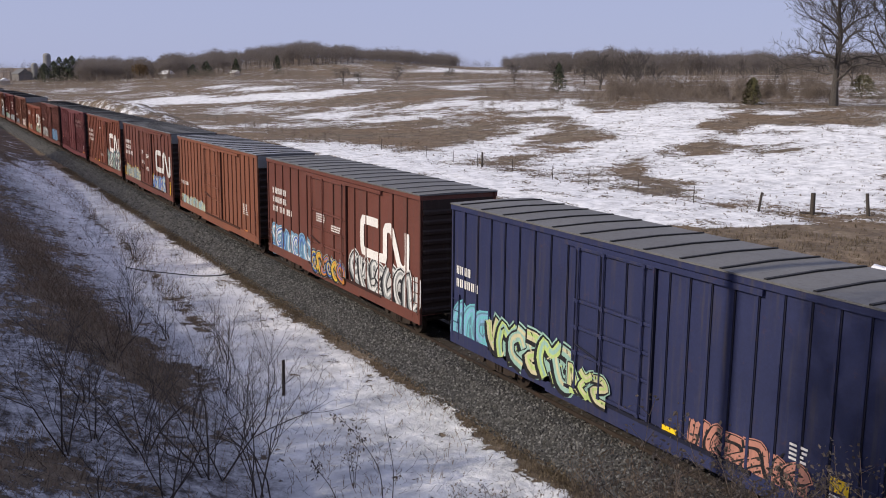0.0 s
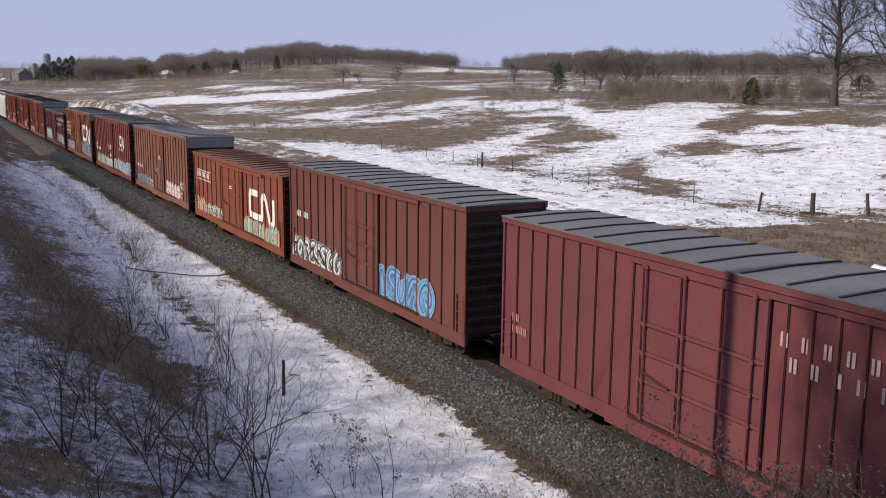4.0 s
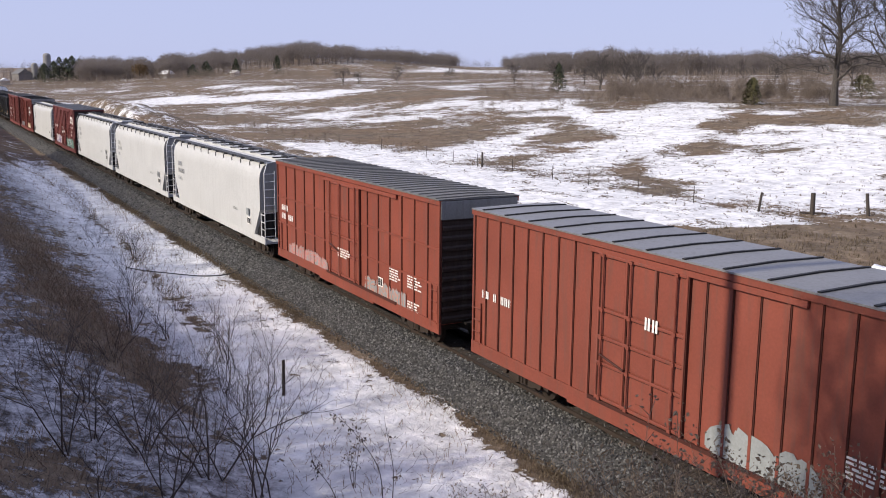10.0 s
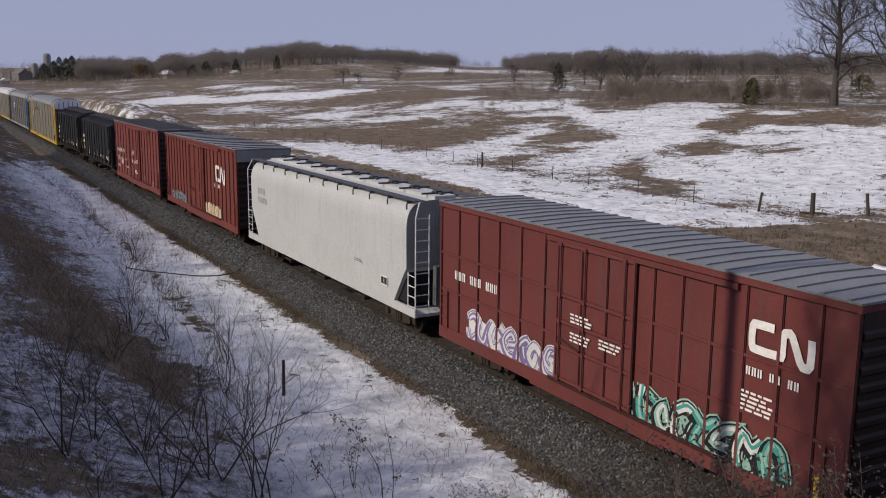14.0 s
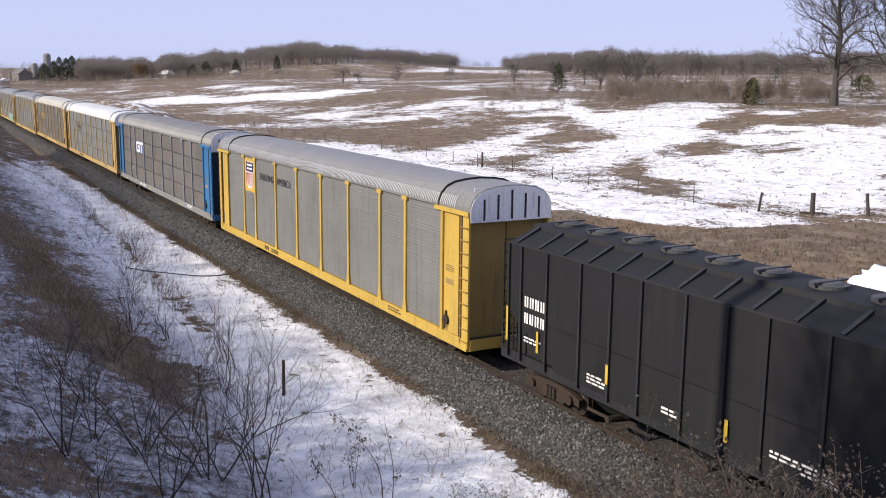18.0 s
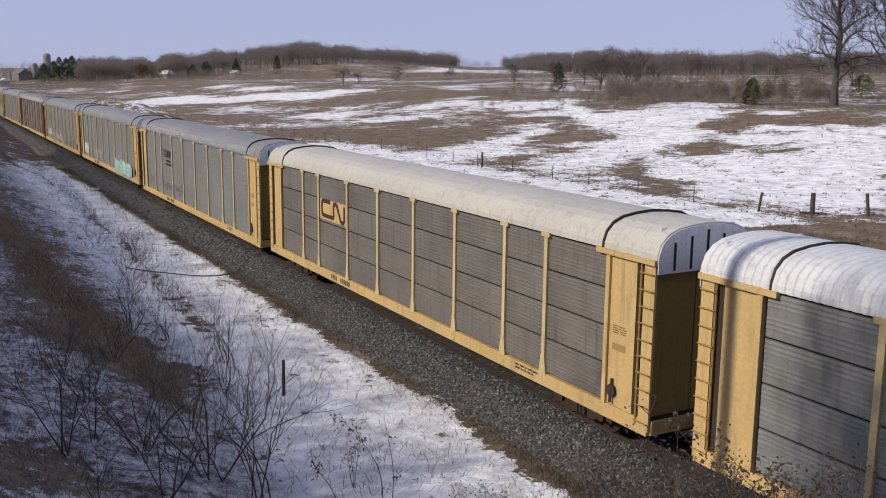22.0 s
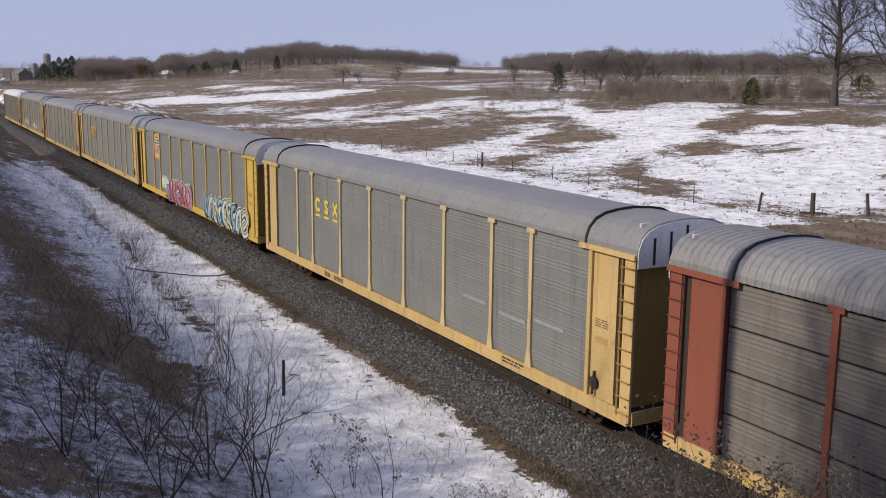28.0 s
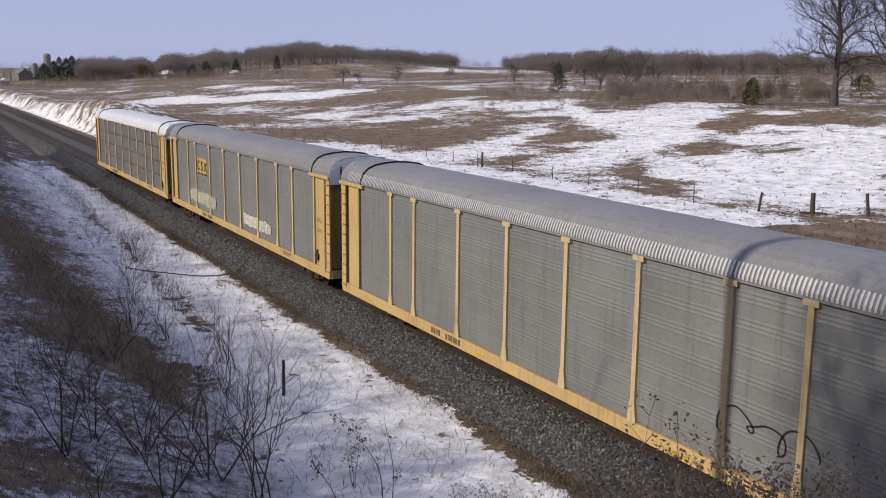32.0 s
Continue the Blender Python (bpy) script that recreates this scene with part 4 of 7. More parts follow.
PANEL_DIRTY = M("rack_panel_dirty", (0.152, 0.140, 0.126), 0.5, 0.25, var=0.38, grime=0.6, rust=0.2)
PANEL_RUST = M("rack_panel_rusted", (0.142, 0.128, 0.115), 0.65, 0.15, var=0.34, grime=0.5, rust=0.45)
ROOFS = dict(grey=M("rack_roof_grey", (0.20, 0.20, 0.198), 0.5, 0.2, var=0.2, grime=0.35), white=M("rack_roof_white", (0.52, 0.53, 0.535), 0.45, var=0.12, grime=0.25),
             cream=M("rack_roof_cream", (0.40, 0.385, 0.34), 0.5, var=0.12, grime=0.3))
POSTS = (1.8, 4.5, 6.3, 9.3, 12.1, 14.95, 17.8, 20.7, 22.75, 25.35)
RL = 27.12


def corrugated_me(w, z0, z1, mat):
    """A pressed side panel: flat bands between groups of three shallow, upward-sloping ribs."""
    bm = bmesh.new()
    n = max(1, round((z1 - z0) / 0.58))
    prof, h = [(-1.4505, z0)], (z1 - z0) / n
    for i in range(n):
        for k in range(3):
            a = z0 + h * (i + 0.36) + 0.098 * k
            prof += [(-1.4505, a), (-1.4595, a + 0.012), (-1.4590, a + 0.022), (-1.4505, a + 0.066)]
    prof += [(-1.4505, z1), (-1.40, z1), (-1.40, z0)]
    prism(bm, prof, 0, w)
    return mesh_of(bm, "side_panel", mat)


def rack_roof_me(kind, mat):
    base = [(-1.50, 4.96), (-1.49, 5.10), (-1.40, 5.34), (-1.20, 5.54), (-0.92, 5.66), (-0.5, 5.73), (0, 5.76), (0.5, 5.73), (0.92, 5.66), (1.20, 5.54), (1.40, 5.34), (1.49, 5.10), (1.50, 4.96)]
    bm = bmesh.new()
    pitch = {"ribbed": 0.21, "fringe": 1.5, "smooth": 1.5}[kind]
    xs = []
    x = 0.0
    while x < RL - 0.05:
        xs += [(x, 0), (x + pitch * 0.3, 0), (x + pitch * 0.45, 1), (x + pitch * 0.85, 1)] if kind == "ribbed" else [(x, 0), (x + 0.04, 0.1), (x + 0.1, 0.1), (x + 0.14, 0)]
        x += pitch
    xs = [(a, b) for a, b in xs if a < RL] + [(RL, 0)]
    rows = []
    for x, on in xs:
        row = []
        for i, (y, z) in enumerate(base):
            o = (0.022 if kind == 'ribbed' else 0.04) * on
            row.append(bm.verts.new((x, y * (1 + o / 1.5), z + o * (0.9 if 1 < i < 11 else 0))))
        rows.append(row)
    for a, b in zip(rows, rows[1:]):
        for i in range(len(base) - 1):
            bm.faces.new((a[i], b[i], b[i + 1], a[i + 1]))
    bm.faces.new(rows[0]), bm.faces.new(rows[-1][::-1])
    for a, b in zip(rows, rows[1:]):
        bm.faces.new((a[0], a[-1], b[-1], b[0]))
    bmesh.ops.recalc_face_normals(bm, faces=bm.faces)
    return mesh_of(bm, "roof", mat)


def autorack(rear, label, trim=None, panel=None, roof="grey", roof_kind="smooth", split=False, end_col=None, sill=None, post=None, cap_pale=True):
    car = thing("autorack", label, "autorack", group="freight train")
    TRAIN.append((car, rear))
    L, trim, panel = RL, trim or YEL, panel or PANEL
    lo = 0.57 if roof_kind == "fringe" else 0.72
    sillm, postm = sill or trim, post or (POST_FADED if trim is YEL else trim)
    # end doors: darker copy of the trim, shade between cars put into the colour
    endm = end_col or M(trim.name + "_shaded_end", {"rack_blue": (0.012, 0.03, 0.06), "rack_red": (0.05, 0.03, 0.02)}.get(trim.name, (0.25, 0.17, 0.05)), 0.65, var=0.25, rust=0.3, grime=0.5)
    bm = bmesh.new()
    for s in (-1, 1):
        y0, y1 = sorted((s * 1.50, s * 1.36))
        prism(bm, [(y0, lo), (y1, lo), (y1, lo + 0.36), (y0, lo + 0.36)], 0.1, L - 0.1)
    part("side_sill", bm, sillm, car)
    part("underframe", boxes((0.2, L - 0.2, -0.3, 0.3, 0.60, 0.9), (0.1, L - 0.1, -1.36, 1.36, lo + 0.3, lo + 0.38)), steel, car)
    # solid near-black block stands for the unlit inside seen through panel gaps
    part("inner_deck", boxes((0.6, L - 0.6, -1.38, 1.38, lo + 0.385, 4.95)), M("rack_inside", (0.02, 0.02, 0.02), 0.8), car)
    rows = [(lo + 0.42, 2.05), (2.10, 3.0), (3.05, 3.95), (4.0, 4.90)] if split else [(lo + 0.40, 4.92)]
    for a, b in zip(POSTS, POSTS[1:]):
        w = round(b - a - 0.1, 3)
        for z0, z1 in rows:
            piece("side_panel", "pan%s%.2f%.2f" % (panel.name, w, z0), lambda: corrugated_me(w, z0, z1, panel), car, (a + 0.05, 0, 0))
            if not split:
                ob = piece("far_panel", "fpan%s%.2f%.2f" % (panel.name, w, z0), lambda: mesh_of(boxes((0, w, 1.40, 1.45, z0, z1)), "far_panel", panel), car, (a + 0.05, 0, 0))
    if split:
        part("far_panels", boxes((1.85, 25.3, 1.40, 1.45, lo + 0.40, 4.92)), panel, car)

    def post_me():
        bm = boxes((-0.075, 0.075, -1.515, -1.38, lo + 0.34, 4.90), (-0.19, 0.19, -1.54, -1.38, 4.86, 4.985))
        v = [bm.verts.new(c) for c in ((-0.16, -1.525, lo + 0.34), (0.16, -1.525, lo + 0.34), (0.078, -1.525, lo + 0.90), (-0.078, -1.525, lo + 0.90), (-0.16, -1.44, lo + 0.34), (0.16, -1.44, lo + 0.34), (0.078, -1.44, lo + 0.90), (-0.078, -1.44, lo + 0.90))]
        for q in ((0, 1, 2, 3), (1, 5, 6, 2), (4, 0, 3, 7)):
            bm.faces.new([v[i] for i in q])
        return mesh_of(bm, "side_post", postm)

    for x in POSTS[1:-1]:
        piece("side_post", "rpost" + postm.name + str(lo), post_me, car, (x, 0, 0))
        piece("far_side_post", "rfpost" + postm.name + str(lo), lambda: mesh_of(boxes((-0.075, 0.075, 1.38, 1.515, lo + 0.34, 4.94)), "far_side_post", postm), car, (x, 0, 0))
    piece("roof", "rroof" + roof + roof_kind, lambda: rack_roof_me(roof_kind, ROOFS[roof]), car)
    if roof_kind == "fringe":
        def flutes():
            bm = bmesh.new()
            prof = [(-1.515, 5.03), (-1.51, 5.11), (-1.45, 5.27), (-1.40, 5.365), (-1.37, 5.33), (-1.42, 5.25), (-1.47, 5.10), (-1.48, 5.03)]
            k = 0.75
            while k < L - 0.9:
                prism(bm, prof, k, k + 0.055)
                k += 0.115
            return mesh_of(bm, "eave_flutes", M("bright_flute", (0.48, 0.48, 0.47), 0.4, 0.3, var=0.15, grime=0.2))
        piece("eave_fluting", "flutes", flutes, car, (0, 0, 0), "row of bright pressed flutes along the eave")["kind"] = "stuff"
    for x in (1.95, L - 1.95):
        arc = ((-1.53, 4.98), (-1.51, 5.16), (-1.42, 5.39), (-1.22, 5.60), (-0.93, 5.725), (-0.5, 5.79), (0, 5.82), (0.5, 5.79), (0.93, 5.725), (1.22, 5.60), (1.42, 5.39), (1.51, 5.16), (1.53, 4.98))
        piece("roof_strap", "strap", lambda: mesh_of(prism(bmesh.new(), list(arc) + [(y * 0.965, z - 0.06) for y, z in arc[::-1]], -0.03, 0.03), "roof_strap", seamblack), car, (x, 0, 0))
    for x0, s in ((0.0, 1), (L, -1)):
        fx = lambda a, b: (min(x0 + s * a, x0 + s * b), max(x0 + s * a, x0 + s * b))
        part("corner_panel", boxes((*fx(0.70, 1.64), -1.46, -1.40, lo + 0.37, 4.86)), trim, car, "painted corner panel")
        part("corner_post", boxes((*fx(1.64, 1.78), -1.53, -1.40, lo + 0.37, 4.90)), trim, car)
        # dark board stands for the shaded opening beside the ladder
        part("corner_slot", boxes((*fx(0.42, 0.70), -1.43, -1.40, lo + 0.37, 4.86)), M("slot_dark", (0.03, 0.022, 0.015), 0.8), car)
        part("ladder_board", boxes((*fx(0.05, 0.42), -1.49, -1.42, lo + 0.1, 4.86)), trim, car)
        part("far_corner_panel", boxes((*fx(0.05, 1.75), 1.40, 1.46, lo + 0.36, 4.9)), trim, car)
        part("top_bracket", boxes((*fx(0.0, 2.15), -1.57, -1.43, 4.84, 4.97)), trim, car)
        bm = bmesh.new()
        tube(bm, (x0 + s * 0.5, -1.50, lo + 0.2), (x0 + s * 0.5, -1.50, 4.8), 0.028, 0.028, 6)
        for i in range(10):
            z = lo + 0.3 + i * 0.4
            tube(bm, (x0 + s * 0.06, -1.535, z), (x0 + s * 0.52, -1.535, z), 0.02, 0.02, 5)
        part("ladder", bm, M(trim.name + "_shade", {"rack_blue": (0.02, 0.07, 0.14), "rack_red": (0.1, 0.03, 0.02)}.get(trim.name, (0.26, 0.15, 0.04)), 0.6), car)
        bm = boxes((*fx(0.28, 0.34), -1.40, -0.02, lo + 0.3, 4.62), (*fx(0.28, 0.34), 0.02, 1.40, lo + 0.3, 4.62))
        dd = part("end_door", bm, endm, car, "folding end doors")
        bm = boxes((*fx(0.26, 0.34), -1.38, -0.04, 4.62, 5.35), (*fx(0.26, 0.34), 0.04, 1.38, 4.62, 5.35), (*fx(0.3, 0.36), -1.15, 1.15, 5.3, 5.66))
        part("end_screen", bm, M("pale_end_screen", (0.78, 0.79, 0.80), 0.42, 0.5, var=0.1, grime=0.2) if cap_pale else galv, dd, "pale upper end screen")
        part("screen_bars", boxes((*fx(0.23, 0.26), -0.85, -0.79, 4.95, 5.5), (*fx(0.23, 0.26), 0.79, 0.85, 4.95, 5.5)), white, dd)
        arch = [(-1.47, 4.64), (-1.48, 4.98), (-1.46, 5.10), (-1.37, 5.33), (-1.17, 5.52), (-0.9, 5.63), (-0.5, 5.70), (0, 5.73), (0.5, 5.70), (0.9, 5.63), (1.17, 5.52), (1.37, 5.33), (1.46, 5.10), (1.48, 4.98), (1.47, 4.64)]
        cap = part("end_cap", prism(bmesh.new(), arch, *fx(-0.03, -0.002)), M("pale_end_screen", (0.78, 0.79, 0.80), 0.42), car, "pale metal cap closing the roof end")
        for yy in (-1.0, -0.5, 0.0, 0.5, 1.0):
            part("cap_slot", boxes((*fx(-0.04, -0.03), yy - 0.035, yy + 0.035, 4.7, 5.6 - 0.25 * abs(yy))), seamblack, cap)
        for yy in (-0.85, 0.79):
            part("cap_bar", boxes((*fx(-0.05, -0.03), yy, yy + 0.06, 5.0, 5.5)), white, cap)
        part("end_sill", boxes((*fx(0.02, 0.2), -1.4, 1.4, lo + 0.02, lo + 0.36)), trim, car)
        if s < 0:
            bm = bmesh.new()
            tube(bm, (x0 - 1.42, -1.54, lo + 0.75), (x0 - 1.42, -1.48, lo + 0.75), 0.16, 0.16, 14)
            tube(bm, (x0 - 1.42, -1.55, lo + 0.45), (x0 - 1.42, -1.50, lo + 1.05), 0.035, 0.035, 6)
            part("hand_brake", bm, rusty, car)
            fine_print(car, x0 - 1.5, 3.1, 0.5, 4, M("faded_print", (0.16, 0.11, 0.05), 0.6), -1.464, 0.03)
            part("notice", boxes((x0 - 1.5, x0 - 1.0, -1.464, -1.461, 2.5, 2.68)), M("faded_notice", (0.30, 0.21, 0.08), 0.6), car)
    bars(car, ["MMMM  MMMMMM"], 7.6, lo + 0.09, 0.19, black if sillm is trim else white, -1.504)
    fine_print(car, 21.4, lo + 0.24, 1.1, 2, black if sillm is trim else white, -1.504, 0.05)
    reflectors(car, [(x, lo + 0.06, 0.5, 0.1) for x in (2.4, 10.5, 19.2)], -1.504, M("dull_tape", (0.42, 0.29, 0.05), 0.5, grime=0.4))
    running_gear(car, L, 3.1)
    return car


def shield(car, x0, x1, z0, z1, y=-1.468):
    """Yellow panel with a striped shield-shaped emblem."""
    p = part("emblem_panel", boxes((x0, x1, y, y + 0.006, z0, z1)), YEL_NEW, car, "yellow panel with a striped shield")
    w, h = x1 - x0, z1 - z0
    cx = (x0 + x1) / 2
    out = [(-0.36, 0.92), (-0.15, 0.88), (0, 0.93), (0.15, 0.88), (0.36, 0.92), (0.40, 0.72), (0.36, 0.45), (0.38, 0.3), (0.22, 0.14), (0, 0.07), (-0.22, 0.14), (-0.38, 0.3), (-0.36, 0.45), (-0.40, 0.72)]
    bm = bmesh.new()
    bm.faces.new([bm.verts.new((cx + a * w, y - 0.004, z0 + b * h)) for a, b in out])
    part("shield", bm, SPRAY["white"], p)
    bm = bmesh.new()
    bm.faces.new([bm.verts.new((cx + a * w * 0.93, y - 0.008, z0 + b * h)) for a, b in ((-0.36, 0.9), (-0.15, 0.865), (0, 0.91), (0.15, 0.865), (0.36, 0.9), (0.40, 0.72), (0.37, 0.6), (-0.37, 0.6), (-0.40, 0.72))])
    part("shield_top", bm, spray("navy", (0.02, 0.014, 0.07)), p)
    part("shield_stripes", boxes(*[(cx + (i - 3) * w * 0.11 - w * 0.028, cx + (i - 3) * w * 0.11 + w * 0.028, y - 0.010, y - 0.006, z0 + h * (0.15 + 0.012 * (i - 3) ** 2), z0 + h * 0.57) for i in range(7)]), SPRAY["red"], p)
    part("shield_bars", boxes(*[(cx - w * 0.26, cx + w * 0.26, y - 0.012, y - 0.009, z0 + h * a, z0 + h * a + h * 0.06) for a in (0.66, 0.77)]), SPRAY["white"], p)


# ---- the train, from its front car in view to its tail ----
BROWN, ORANGE = (0.165, 0.05, 0.034), (0.215, 0.07, 0.030)

c = boxcar(344.0, "navy", (0.020, 0.027, 0.092), "navy blue boxcar with pastel graffiti along its lower side", ribs=(8, 9), door=(6.5, 9.5), rust=0.12)
bars(c, ["MMMM", "MMMMMM"], 0.35, 2.95, 0.26, white)
graffiti(c, 0.15, 2.5, 0.85, 2.15, ["sky", "cyan"], "steelblue", "cyan", 1)
graffiti(c, 2.3, 6.6, 0.85, 2.2, ["cream", "lime", "mint"], "black", "mint", 2, y=-1.49, fat=1.1)
graffiti(c, 6.5, 8.0, 0.9, 1.8, ["cream", "lime"], "black", "mint", 82, y=-1.562)
graffiti(c, 10.9, 14.1, 0.8, 1.85, ["salmon"], "black", "salmon", 3, fat=0.6)
fine_print(c, 7.7, 4.35, 0.7, 3)
fine_print(c, 13.6, 2.0, 0.5, 4)
reflectors(c, [(9.9, 1.05, 0.55, 0.16)])
plate(c, 14.6, 1.05)
reflectors(c, [(14.6, 1.45, 0.42, 0.28)])

c = boxcar(326.15, "brown_one", BROWN, "red-brown boxcar with a large white emblem and graffiti", ribs=(5, 5), door=(5.7, 9.5), seam_mat=galv_dark)
bars(c, ["MMMMMMMM", "MMMMMMMM", "MMM MMM MMM"], 0.75, 3.55, 0.27, white)
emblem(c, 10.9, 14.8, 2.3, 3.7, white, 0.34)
graffiti(c, 0.6, 5.6, 0.8, 2.1, ["sky", "white", "blue"], "steelblue", "sky", 4)
graffiti(c, 5.9, 9.4, 0.8, 1.8, ["blue", "yellow", "orange"], "black", "grey", 5, y=-1.562)
graffiti(c, 9.9, 15.5, 0.85, 2.4, ["grey", "white"], "black", "white", 6)
fine_print(c, 6.5, 3.3, 0.9, 4, y=-1.562)
fine_print(c, 8.1, 3.0, 0.9, 3, y=-1.562)

c = boxcar(308.95, "tan_brown", (0.25, 0.085, 0.045), "faded tan-brown boxcar with narrow side posts", ribs=(8, 8), door=(6.3, 9.4), capped=True, roof=galv)
bars(c, "MMM MMMMM", 0.5, 2.2, 0.22, white)
graffiti(c, 0.6, 5.8, 0.85, 1.6, ["cream", "mint", "sky"], "grey", "cream", 7)
fine_print(c, 13.2, 2.4, 0.8, 6)
reflectors(c, [(13.4, 1.0, 0.5, 0.14)], mat=SPRAY["orange"])

c = boxcar(291.35, "brown_two", BROWN, "dark red-brown boxcar with a large white emblem and yellow reflectors", ribs=(5, 5), door=(6.1, 9.9), capped=True)
bars(c, ["MMMMMMMM", "MMMMMMMM", "MMM MMM MMM"], 0.75, 3.6, 0.27, white)
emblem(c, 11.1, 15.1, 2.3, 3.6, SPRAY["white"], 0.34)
graffiti(c, 0.5, 5.8, 0.8, 2.0, ["grey", "cream", "grey"], "steelblue", "yellow", 8)
graffiti(c, 9.9, 13.6, 0.8, 2.0, ["sky", "violet", "cream"], "blue", "sky", 9)
for xx, zz in ((6.9, 3.4), (6.9, 2.7), (8.3, 3.2), (8.3, 2.3)):
    fine_print(c, xx, zz, 0.9, 3, y=-1.562)
reflectors(c, [(0.15, 1.05, 0.12, 0.7), (7.0, 1.1, 0.5, 0.12), (8.4, 1.05, 0.5, 0.12), (9.95, 1.6, 0.12, 0.45), (14.9, 0.95, 0.16, 0.95), (2.0, 1.1, 0.5, 0.12), (11.0, 1.0, 0.5, 0.12), (13.1, 0.95, 0.5, 0.12)])

c = boxcar(274.0, "rust_orange", (0.205, 0.056, 0.029), "orange-brown boxcar with a white emblem over green and grey graffiti", ribs=(7, 7), door=(6.2, 9.8), capped=True)
bars(c, ["MMM MMM MM", "MMM MMM MM", "MM MMM MMM"], 0.7, 3.5, 0.25, white)
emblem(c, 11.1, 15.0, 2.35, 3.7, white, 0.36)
graffiti(c, 9.7, 15.3, 0.8, 2.45, ["mint", "grey", "white"], "black", "steelblue", 10, fat=1.15)
scrawl(c, 15.0, 15.6, 2.0, 2.6, "pink", 11)
fine_print(c, 6.9, 4.1, 0.5, 2, y=-1.562)
fine_print(c, 7.2, 1.9, 0.8, 3, y=-1.562)
reflectors(c, [(0.2, 0.95, 0.4, 0.13), (3.2, 1.0, 0.5, 0.13), (5.2, 1.05, 0.5, 0.13), (10.6, 1.0, 0.4, 0.13), (13.2, 0.95, 0.4, 0.13), (15.2, 0.9, 0.3, 0.16)])

c = boxcar(256.1, "maroon_one", (0.17, 0.04, 0.045), "faded maroon boxcar with rows of pale lettering", ribs=(8, 9), door=(6.1, 9.9))
bars(c, ["M M M M M M M M M", " M M M M M M M"], 10.2, 3.9, 0.30, M("faded_stencil", (0.42, 0.30, 0.28), 0.6))
bars(c, ["MM", "MMMM"], 0.6, 2.2, 0.22, SPRAY["salmon"])
reflectors(c, [(14.3, 1.1, 0.7, 0.16)], mat=SPRAY["orange"])
plate(c, 14.4, 1.5)

c = boxcar(238.3, "brown_three", (0.16, 0.048, 0.035), "brown boxcar with white and blue graffiti", ribs=(7, 7))
bars(c, "MMM MMM", 0.8, 2.9, 0.25, white)
graffiti(c, 0.4, 5.8, 0.85, 2.1, ["white", "grey"], "black", "grey", 12)
graffiti(c, 9.5, 13.5, 0.85, 2.3, ["sky", "blue"], "steelblue", "sky", 13)

c = boxcar(221.7, "brick_low", (0.25, 0.062, 0.030), "low red-brown boxcar with a rust-streaked ribbed roof", eave=4.38, ribs=(6, 6), door=(6.0, 9.6), roof=M("rusty_roof", (0.16, 0.075, 0.045), 0.7, var=0.4, rust=0.8), seam_mat=M("rusty_roof", (0.16, 0.075, 0.045)), hump=0.06, seams=15)
bars(c, "MMM MMM MM", 0.75, 3.05, 0.3, white)
part("lettering_rule", boxes((0.7, 3.6, -1.476, -1.470, 2.9, 2.94), (0.7, 3.6, -1.476, -1.470, 3.42, 3.46)), white, c)
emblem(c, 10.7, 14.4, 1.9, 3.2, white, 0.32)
graffiti(c, 0.5, 2.2, 0.85, 1.9, ["pink", "cream"], "salmon", "grey", 14)
graffiti(c, 2.3, 6.0, 0.8, 1.7, ["grey", "white"], "black", "lime", 15)
graffiti(c, 9.8, 15.0, 0.8, 1.9, ["pink", "mint", "cream"], "teal", "salmon", 16)
fine_print(c, 7.4, 3.1, 0.5, 2, y=-1.562)
reflectors(c, [(0.1, 1.0, 0.12, 0.8), (4.2, 0.95, 0.4, 0.12)])

c = boxcar(204.4, "dusty_red", (0.235, 0.088, 0.055), "dusty pinkish-red boxcar with a pale roof fold and graffiti", ribs=(8, 8), door=(6.5, 9.5), capped=True, roof=galv)
bars(c, "MM M MMM MM", 0.6, 2.15, 0.22, white)
graffiti(c, 0.9, 5.0, 0.85, 1.7, ["steelblue", "grey"], "black", "sky", 17)
graffiti(c, 4.4, 5.9, 0.85, 1.6, ["white", "grey"], "black", "grey", 18)
graffiti(c, 9.9, 13.6, 0.85, 1.9, ["white", "white"], "pink", "white", 19, fat=1.1)
fine_print(c, 13.8, 2.15, 0.8, 5)
fine_print(c, 8.3, 3.4, 0.6, 3, y=-1.562)
fine_print(c, 7.4, 2.5, 0.5, 3, y=-1.562)
plate(c, 13.9, 1.2)
reflectors(c, [(14.1, 0.85, 0.5, 0.16)], mat=SPRAY["yellow"])

c = boxcar(186.9, "deep_red", (0.185, 0.038, 0.028), "deep red boxcar with a small white emblem and long graffiti", ribs=(8, 8), door=(6.2, 8.9))
bars(c, ["MM", "MM  MM MM"], 0.9, 2.55, 0.24, white)
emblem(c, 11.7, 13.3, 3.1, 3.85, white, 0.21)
bars(c, "M MM MM MM", 11.2, 2.75, 0.2, white)
graffiti(c, 0.9, 4.0, 0.8, 1.9, ["teal", "mint", "cream"], "teal", "cream", 20)
graffiti(c, 3.8, 9.0, 0.75, 1.8, ["cream", "grey", "white"], "black", "yellow", 21)
graffiti(c, 9.1, 15.6, 0.75, 2.0, ["white", "sky", "grey"], "steelblue", "white", 22)
graffiti(c, 6.3, 8.8, 1.12, 1.9, ["white", "sky", "cream"], "steelblue", "grey", 73, y=-1.61)
for xx, zz in ((6.9, 2.9), (7.9, 2.9), (7.6, 2.2)):
    fine_print(c, xx, zz, 0.7, 4, y=-1.562)
